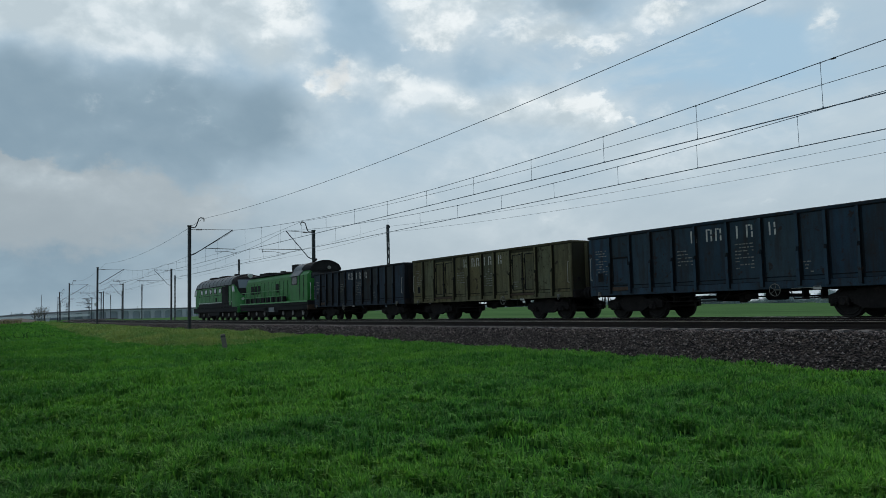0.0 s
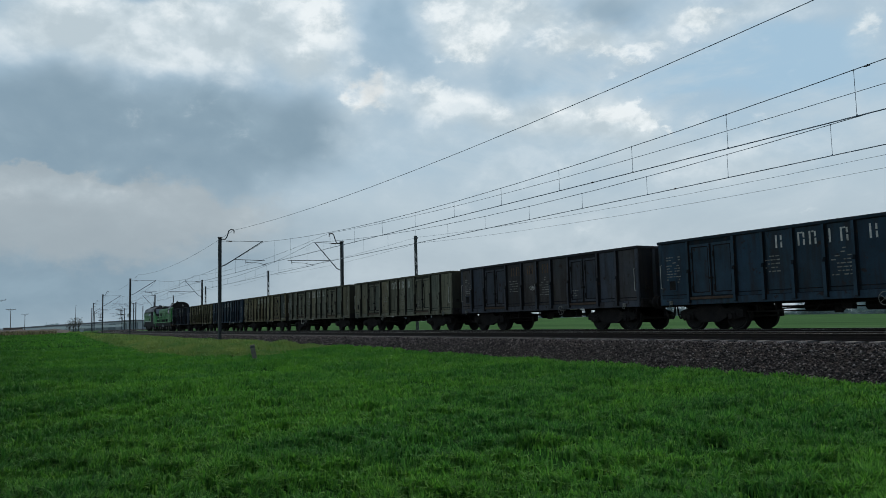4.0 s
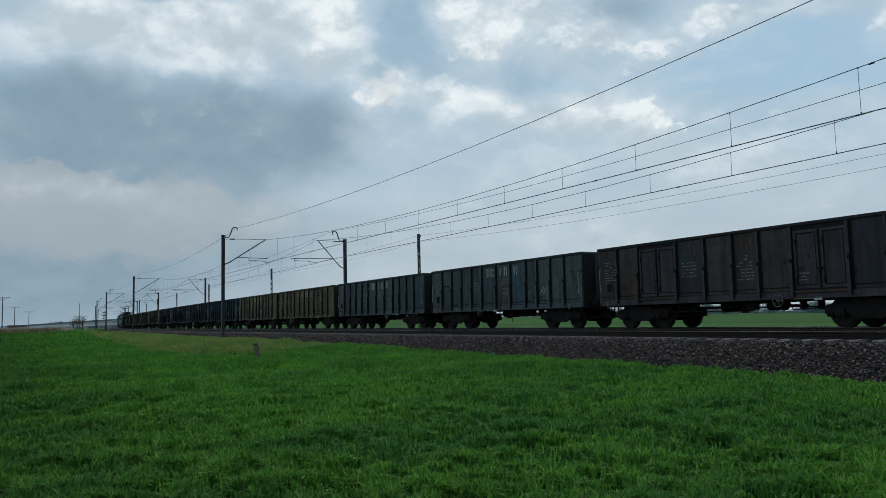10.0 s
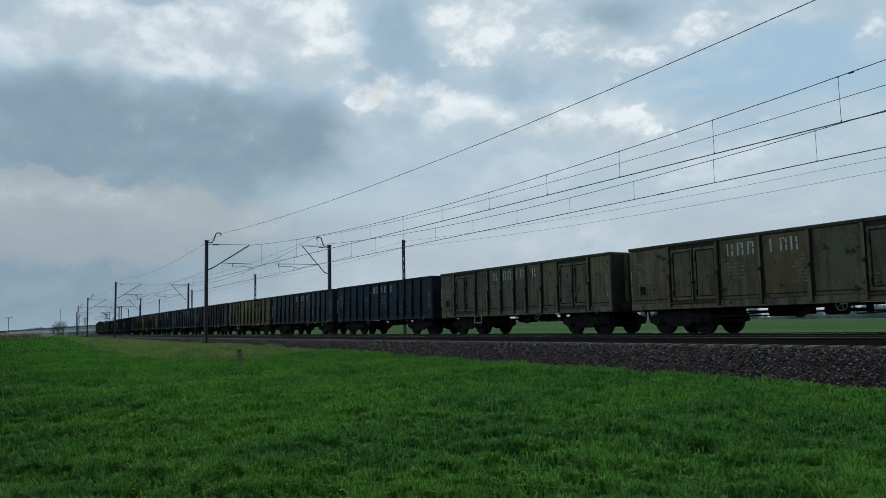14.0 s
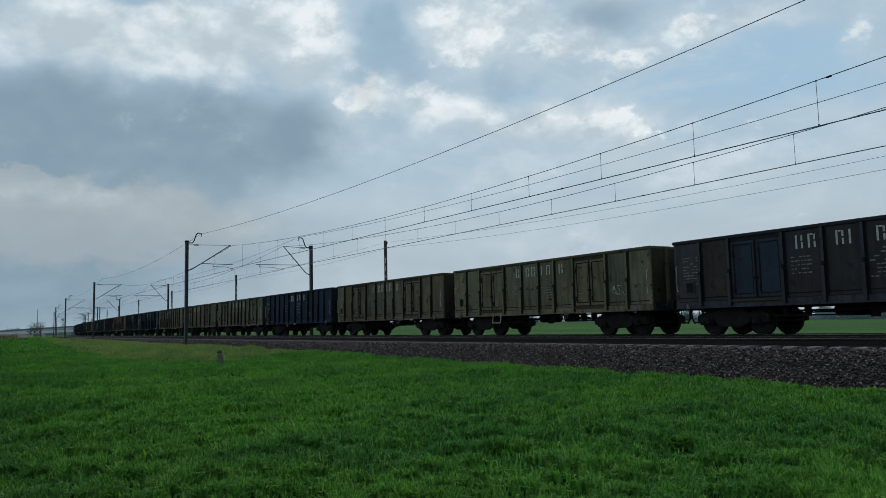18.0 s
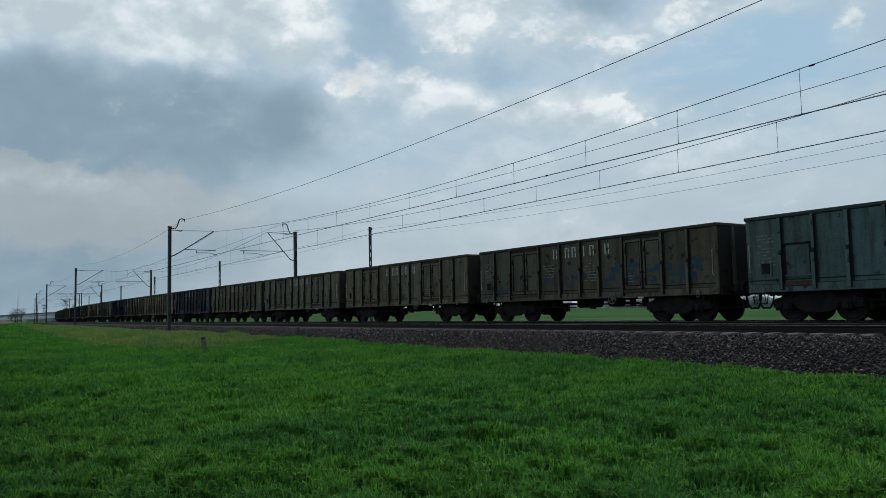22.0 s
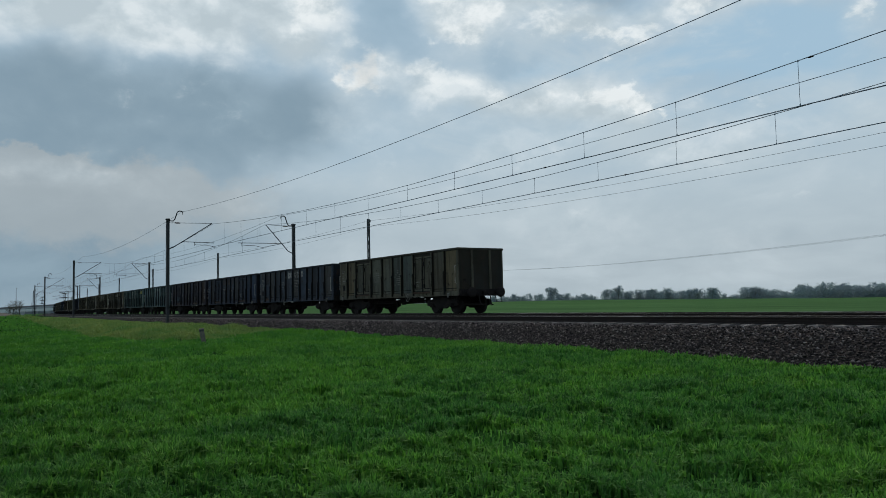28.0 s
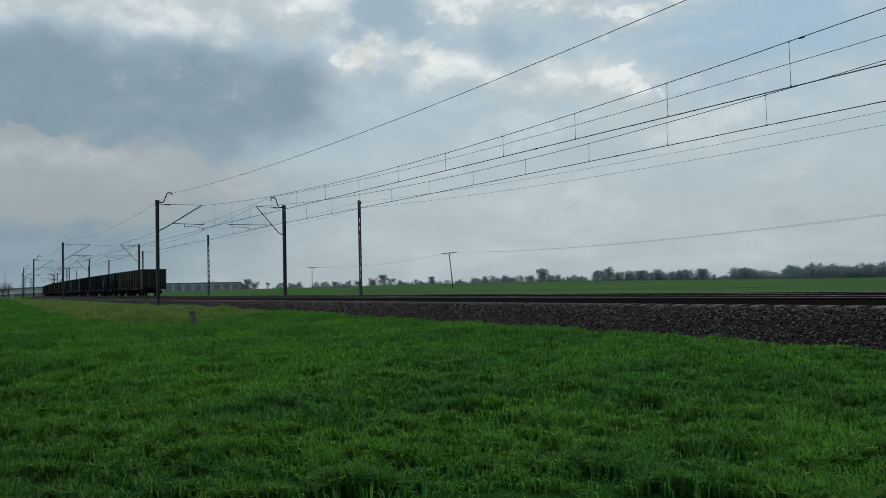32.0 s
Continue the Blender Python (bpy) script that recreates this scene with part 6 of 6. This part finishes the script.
def field_pole(az, dist, top, lean, arm=2.0, double=True):
    x, y, z = polar(az, dist)
    root = new("wooden_pole")
    root.matrix_basis = pose(x, y, z, 0, 0, 90 - az) @ pose(0, 0, 0, 0, lean, 0)
    tagged(root, "wooden power line pole with a crossarm in the field", "utility pole", "field poles")
    part("pole", Mb().rod((0, 0, -1.0), (0, 0, top), 0.16, 10, 0.11), OLDWOOD, root)
    part("crossarm", Mb().box(-arm / 2, arm / 2, -0.06, 0.06, top - 0.35, top - 0.2), OLDWOOD, root)
    part("brace", Mb().rod((-arm * 0.33, -0.08, top - 0.28), (0, -0.12, top - 1.1), 0.03, 6).rod((arm * 0.33, -0.08, top - 0.28), (0, -0.12, top - 1.1), 0.03, 6), OLDWOOD, root)
    for k in (-0.47, 0, 0.47):
        part("insulator", Mb().rod((k * arm, 0, top - 0.2), (k * arm, 0, top + 0.05), 0.06, 8, 0.04), PORC, root)
    return root


field_pole(35.0, 205, 9.9, -5.0, 4.1)
field_pole(24.53, 330, 9.6, 0.5, 4.6)
for az, dist in ((-0.1, 255.0), (0.6, 365.0), (1.42, 470.0)):
    field_pole(az, dist, 10.2, 0.0, 3.6)


def street_lamp(az, dist, top):
    x, y, z = polar(az, dist)
    root = new("street_lamp")
    root.matrix_basis = pose(x, y, z, 0, 0, 0)
    tagged(root, "tall slim grey lamp post with a curved arm", "street lamp", "lamp posts")
    part("pole", Mb().rod((0, 0, -0.5), (0, 0, top - 0.6), 0.11, 8, 0.07), GALV, root)
    part("arm", Mb().pipe([(0, 0, top - 0.7), (0.1, 0, top - 0.2), (0.5, 0, top), (1.2, 0, top)], 0.05), GALV, root)
    part("lamp_head", Mb().box(1.0, 1.7, -0.15, 0.15, top - 0.08, top + 0.06, 0.03), GALV, root)


street_lamp(4.42, 300, 9.3)
street_lamp(19.3, 640, 9.0)
street_lamp(15.5, 700, 9.0)


def relay_box():
    x, y, z = polar(4.8, 170)
    root = part("relay_cabinet", Mb().box(-0.45, 0.45, -0.3, 0.3, -0.1, 1.1, 0.03), WHITECONC)
    root.matrix_basis = pose(x, y, z)
    part("lid", Mb().box(-0.5, 0.5, -0.35, 0.35, 1.1, 1.2, 0.03), LOCOWHITE, root, "pale overhanging lid")
    tagged(root, "small pale trackside relay cabinet", "cabinet")


relay_box()


def pylon(az, dist, top):
    x, y, z = polar(az, dist, 0)
    root = new("power_pylon")
    root.matrix_basis = pose(x, y, z, 0, 0, -az)
    tagged(root, "far grey lattice power pylon with crossarms", "pylon", "power pylons")
    for a in (-1, 1):
        for b in (-1, 1):
            part("leg", Mb().rod((a * 3, b * 3, -1), (a * 0.5, b * 0.5, top), 0.16, 5), GALV, root)
    z, k = 0.0, 0
    while z < top - 3:
        w0, w1 = 3 - 2.5 * z / top, 3 - 2.5 * (z + 3) / top
        for b in (-1, 1):
            part("brace", Mb().rod((0.3, -w0, z), (0.3, w1, z + 3), 0.09, 4).rod((0.3, w0, z), (0.3, -w1, z + 3), 0.09, 4) if b > 0 else Mb().rod((-w0, 0, z), (w1, 0, z + 3), 0.09, 4), GALV, root)
        z += 3
    for zz, arm in ((top - 2, 4.5), (top - 7, 6.5), (top - 12, 5)):
        part("crossarm", Mb().prism([(-arm, zz), (0, zz + 1.0), (arm, zz), (0, zz - 0.4)], "x", -0.3, 0.3), GALV, root)


pylon(7.25, 1150, 27.0)
pylon(5.95, 1500, 28.0)


def straight(p, q, sag, n=20):
    p, q = Vector(p), Vector(q)
    return [tuple(p.lerp(q, i / n) - Vector((0, 0, sag * 4 * (i / n) * (1 - i / n)))) for i in range(n + 1)]


pa = polar(35.0, 205)
pb = polar(24.53, 330)
pc = (-35.0, 84.0, 0.0)
for k in (-0.9, 0.0, 0.9):
    d = Vector((pc[0] - pa[0], pc[1] - pa[1], 0)).normalized().cross(Vector((0, 0, 1))) * k
    span_wire("field_wire", "thin wire between field poles", [straight((pa[0] + d.x, pa[1] + d.y, pa[2] + 9.8), (pc[0] + d.x, pc[1] + d.y, 6.9), 1.2), straight((pb[0] + d.x, pb[1] + d.y, pb[2] + 9.5), (pa[0] + d.x, pa[1] + d.y, pa[2] + 9.8), 1.5)], 0.009)


def twig_tree(seed, height, spread, clumps, full=0.5):
    """Trunk mesh and crown pieces of a spring tree: forked limbs, lobes of many small leaf clumps, gaps between."""
    r = random.Random(seed)
    tr, tips = Mb(), []
    tr.rod((0, 0, -0.5), (0, 0, height * 0.42), height * 0.022, 7, height * 0.014)
    for i in range(11):
        a, z = r.uniform(0, 6.28), height * r.uniform(0.12, 0.42)
        q = spread * r.uniform(0.25, 0.85)
        e = Vector((math.cos(a) * q, math.sin(a) * q, z + (height * 0.95 - z) * r.uniform(0.3, 1.0) * (1 - 0.3 * q / spread)))
        tr.rod((0, 0, z), tuple(e), height * 0.009, 5, height * 0.003)
        tips.append(e)
        for _ in range(3):
            e2 = e + Vector((r.uniform(-1, 1), r.uniform(-1, 1), r.uniform(-0.5, 0.4))) * spread * 0.42
            tr.rod(tuple(Vector((0, 0, z)).lerp(e, 0.6)), tuple(e2), height * 0.005, 4, height * 0.002)
            tips.append(e2)
    nr = np.random.RandomState(seed)
    t = np.array([tuple(q) for q in tips])
    t[:, 2] = np.clip(t[:, 2], height * 0.2, height * 0.96)
    lobe = nr.normal(0, 1, (clumps, 3))
    lobe *= (nr.uniform(0.3, 1.0, clumps) / np.maximum(1e-6, np.linalg.norm(lobe, axis=1)))[:, None] * spread * (0.26 + 0.24 * full)
    c = t[nr.randint(0, len(t), clumps)] + lobe
    low = nr.rand(clumps) < 0.26
    c[low] = np.stack([nr.normal(0, spread * 0.4, low.sum()), nr.normal(0, spread * 0.4, low.sum()), height * nr.uniform(0.0, 0.45, low.sum())], -1)
    c[:, 2] = np.clip(c[:, 2], 0.0, height * 1.03)
    s = height * nr.uniform(0.01, 0.028, clumps) * (0.6 + full)
    d1, d2 = nr.normal(0, 1, (clumps, 3)), nr.normal(0, 1, (clumps, 3))
    v = np.stack([c + d1 * s[:, None] * 0.8, c + d2 * s[:, None] * 0.8, c - d1 * s[:, None] * 0.7, c - d2 * s[:, None] * 0.6], 1)
    return tr.mesh("trunk", BARK), v.reshape(-1, 3), np.arange(4 * clumps).reshape(-1, 4)


def trees():
    kinds = []
    for sd, h, sp, n, fu in ((1, 10, 4.0, 1300, 0.55), (2, 11, 5.2, 1700, 0.8), (3, 9, 3.2, 1000, 0.3), (4, 13, 4.0, 1300, 0.45), (5, 8, 4.6, 1300, 0.9), (6, 10, 3.4, 520, 0.12)):
        tm, v, f = twig_tree(sd, h, sp, n, fu)
        kinds.append((tm, quick_mesh("crown", v, f, HAZED_LEAF), v, f, h))
    # standing apart: azimuth, distance, kind, size
    APART = ((41.7, 720, 1, 1.12), (46.5, 700, 3, 1.12), (45.7, 690, 1, 0.85), (47.2, 700, 4, 0.95), (29.8, 640, 1, 0.85), (29.0, 640, 4, 0.9), (30.4, 650, 0, 0.75), (27.9, 660, 4, 0.75), (27.3, 670, 2, 0.7), (26.2, 680, 0, 0.62), (25.3, 690, 2, 0.6), (33.4, 700, 1, 0.7), (32.2, 710, 2, 0.7), (35.6, 720, 2, 0.6))
    LEFTWARD = ((19.9, 600, 1, 0.72), (20.4, 610, 4, 0.78), (21.3, 660, 2, 0.7), (22.3, 670, 0, 0.62), (23.6, 670, 2, 0.72), (4.62, 300, 5, 0.62), (4.3, 302, 5, 0.6), (4.05, 305, 5, 0.5), (2.75, 690, 2, 0.75), (3.15, 695, 0, 0.8), (53.0, 650, 1, 0.85), (52.0, 660, 0, 0.85), (50.2, 670, 4, 0.9), (49.0, 680, 1, 0.8), (55.8, 640, 1, 0.85))
    for az, dist, k, size in APART + LEFTWARD:
        x, y, z = polar(az, dist)
        root = new("tree")
        root.matrix_basis = pose(x, y, z - 0.3, 0, 0, az * 37 % 360) @ Matrix.Scale(size, 4)
        tagged(root, "distant tree with thin spring foliage at the field edge", "tree", "trees along the horizon")
        part("trunk", kinds[k][0], None, root)
        crown = kinds[k][1]
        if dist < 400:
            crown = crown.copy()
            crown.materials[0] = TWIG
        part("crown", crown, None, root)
    r = np.random.RandomState(21)
    vs, fs, n = [], [], 0
    BELTS = ((36.4, 40.9, 740, 790, 0.45, 0.72, 42), (40.9, 46.0, 720, 770, 0.42, 0.66, 36), (46.0, 48.6, 690, 730, 0.6, 0.9, 24), (48.6, 53.4, 660, 710, 0.62, 0.92, 48), (53.4, 54.8, 700, 740, 0.35, 0.5, 8), (54.8, 57.2, 640, 690, 0.65, 0.95, 30), (57.2, 58.4, 690, 720, 0.4, 0.6, 8), (58.4, 68.0, 560, 620, 0.68, 0.98, 120), (22.0, 36.0, 720, 800, 0.3, 0.55, 70), (68.0, 100.0, 560, 700, 0.6, 0.9, 50))
    for az0, az1, d0, d1, h0, h1, count in BELTS:
        for i in range(count):
            az, d = r.uniform(az0, az1), r.uniform(d0, d1)
            x, y, z = polar(az, d)
            _, _, v, f, h = kinds[r.randint(5)]
            s, a = r.uniform(h0, h1), r.uniform(0, 6.28)
            q = v[: (len(v) // 8) * 4] * s
            q = np.stack([q[:, 0] * math.cos(a) - q[:, 1] * math.sin(a) + x, q[:, 0] * math.sin(a) + q[:, 1] * math.cos(a) + y, q[:, 2] + z - 0.4], -1)
            # scrub between the stems
            w = np.repeat(np.stack([x + r.uniform(-4, 4, 60), y + r.uniform(-4, 4, 60), z + 0.45 * h * s * r.rand(60) ** 1.6], -1), 4, 0) + r.normal(0, 0.35, (240, 3))
            q = np.concatenate([q, w])
            vs.append(q)
            fs.append(np.arange(len(q)).reshape(-1, 4) + n)
            n += len(q)
    tagged(new("far_wood", quick_mesh("far_wood", np.concatenate(vs), np.concatenate(fs), HAZED_LEAF)), "far belt of bare and budding trees beyond the fields", "woodland", kind="stuff")


trees()


def viaduct():
    """The long road bridge that climbs from the left and crosses the line far off."""
    a, b = Vector(polar(1.0, 640, 0)), Vector(polar(19.3, 703, 0))
    d = (b - a)
    ln, ang = d.length, math.degrees(math.atan2(d.y, d.x))
    root = new("road_bridge")
    root.matrix_basis = pose(a.x, a.y, 0, 0, 0, ang)
    tagged(root, "long pale concrete road bridge across the railway", "bridge")
    rise = lambda x: 5.3 - 5.6 * max(0.0, min(1.0, (80.0 - x) / 110.0)) ** 1.1
    xs = [-30 + 10 * k for k in range(12)] + [ln]

    def band(name, lo, hi, y0, y1, mat, label):
        return part(name, Mb().prism([(x, rise(x) + lo) for x in xs] + [(x, rise(x) + hi) for x in xs[::-1]], "y", y0, y1), mat, root, label)
    band("deck", 0.0, 0.9, -5, 5, WHITECONC, "pale concrete deck")
    band("parapet", 0.9, 2.0, -5.2, -5.0, BRIDGEGREY, "grey-brown parapet")
    # added infill wall; its darker bluish tone stands for the openings
    part("wall", Mb().prism([(x, -1.8) for x in xs] + [(x, rise(x) - 0.01) for x in xs[::-1]], "y", -3.2, -2.6), SHADEDWALL, root, "blue-grey infill wall standing for the openings between piers")
    for i in range(int(ln / 8.5) + 1):
        x = i * 8.5
        if rise(x) > 1.2:
            pier = part("pier", Mb().box(x - 1.5, x + 1.5, -4.6, -3.21, -1.5, rise(x) - 0.9, 0.05), WHITECONC, root)
            part("pier_head", Mb().prism([(x - 1.5, rise(x) - 0.9), (x - 2.6, rise(x) - 0.02), (x + 2.6, rise(x) - 0.02), (x + 1.5, rise(x) - 0.9)], "y", -4.7, -3.2), WHITECONC, pier)
    for i in range(int(ln / 30)):
        x = 20 + 30.0 * i
        part("lamp_post", Mb().rod((x, 4.8, rise(x) + 0.9), (x, 4.8, rise(x) + 4.2), 0.09, 6), GALV, root)
    part("ramp", Mb().prism([(-60, -1.5), (-60, 1.2), (70, 3.9), (70, 2.2)], "y", -12.0, -9.0), PALEWALL, root, "pale sloping ramp wall")
    part("end_slope", Mb().prism([(ln, -1.5), (ln, 6.1), (ln + 14, -1.5)], "y", -6, 6), BRIDGEGREY, root, "grey end slope")


viaduct()


def far_shed(az, dist, wide, tall):
    x, y, z = polar(az, dist, 0)
    root = new("shed")
    root.matrix_basis = pose(x, y, z - 0.5, 0, 0, 90 - az)
    tagged(root, "low dark grey shed beside the road ramp", "shed")
    part("wall", Mb().box(-wide / 2, wide / 2, -4, 4, -0.5, tall), BRIDGEGREY, root)
    part("roof", Mb().prism([(-4.4, tall), (0, tall + 1.4), (4.4, tall)], "x", -wide / 2 - 0.3, wide / 2 + 0.3), LOCODARK, root, "dark pitched roof")


far_shed(0.75, 600, 11.0, 2.3)


def roll(wheels, radius):
    """Turn wheels that share a place on their bogies, all in step with the train; they share one set of keys."""
    first, base = wheels[0], wheels[0].matrix_basis.copy()
    x, y, z = base.translation
    side = 180 if y > 0 else 0
    walk(first, [(k / FPS, pose(x, y, z, 0, -math.degrees(travelled(k / FPS) / radius) % 360, 0) @ pose(0, 0, 0, 0, 0, side)) for k in range(32 * FPS + 1)])
    for w in wheels[1:]:
        keys = w.animation_data_create()
        w.rotation_mode = "QUATERNION"
        keys.action = first.animation_data.action
        keys.action_slot = first.animation_data.action_slot


def motions():
    times = [2.0 * i for i in range(17)]
    for i, w in enumerate(WAGONS):
        walk(w, [(t, line_pose(FIRST - 14.04 * i + travelled(t), FAR_TRACK)) for t in times])
    walk(SHUNTER, [(t, line_pose(S_SHUNTER + travelled(t), FAR_TRACK)) for t in times])
    walk(MAINLINE, [(t, line_pose(S_MAIN + travelled(t), FAR_TRACK)) for t in times])
    places = {}
    for thing in (*WAGONS, SHUNTER, MAINLINE):
        for o in thing.children_recursive:
            if o.name.split(".")[0] == "wheel":
                places.setdefault((round(o.location.x, 2), round(o.location.y, 2), round(o.location.z, 3)), []).append(o)
    for (x, y, z), wheels in places.items():
        roll(wheels, z)
    walk(CLOUDS, [(0.0, pose(0, 0, 0, 0, 0, 2.05)), (16.0, pose(0, 0, 0)), (32.0, pose(0, 0, 0, 0, 0, -2.05))])


motions()
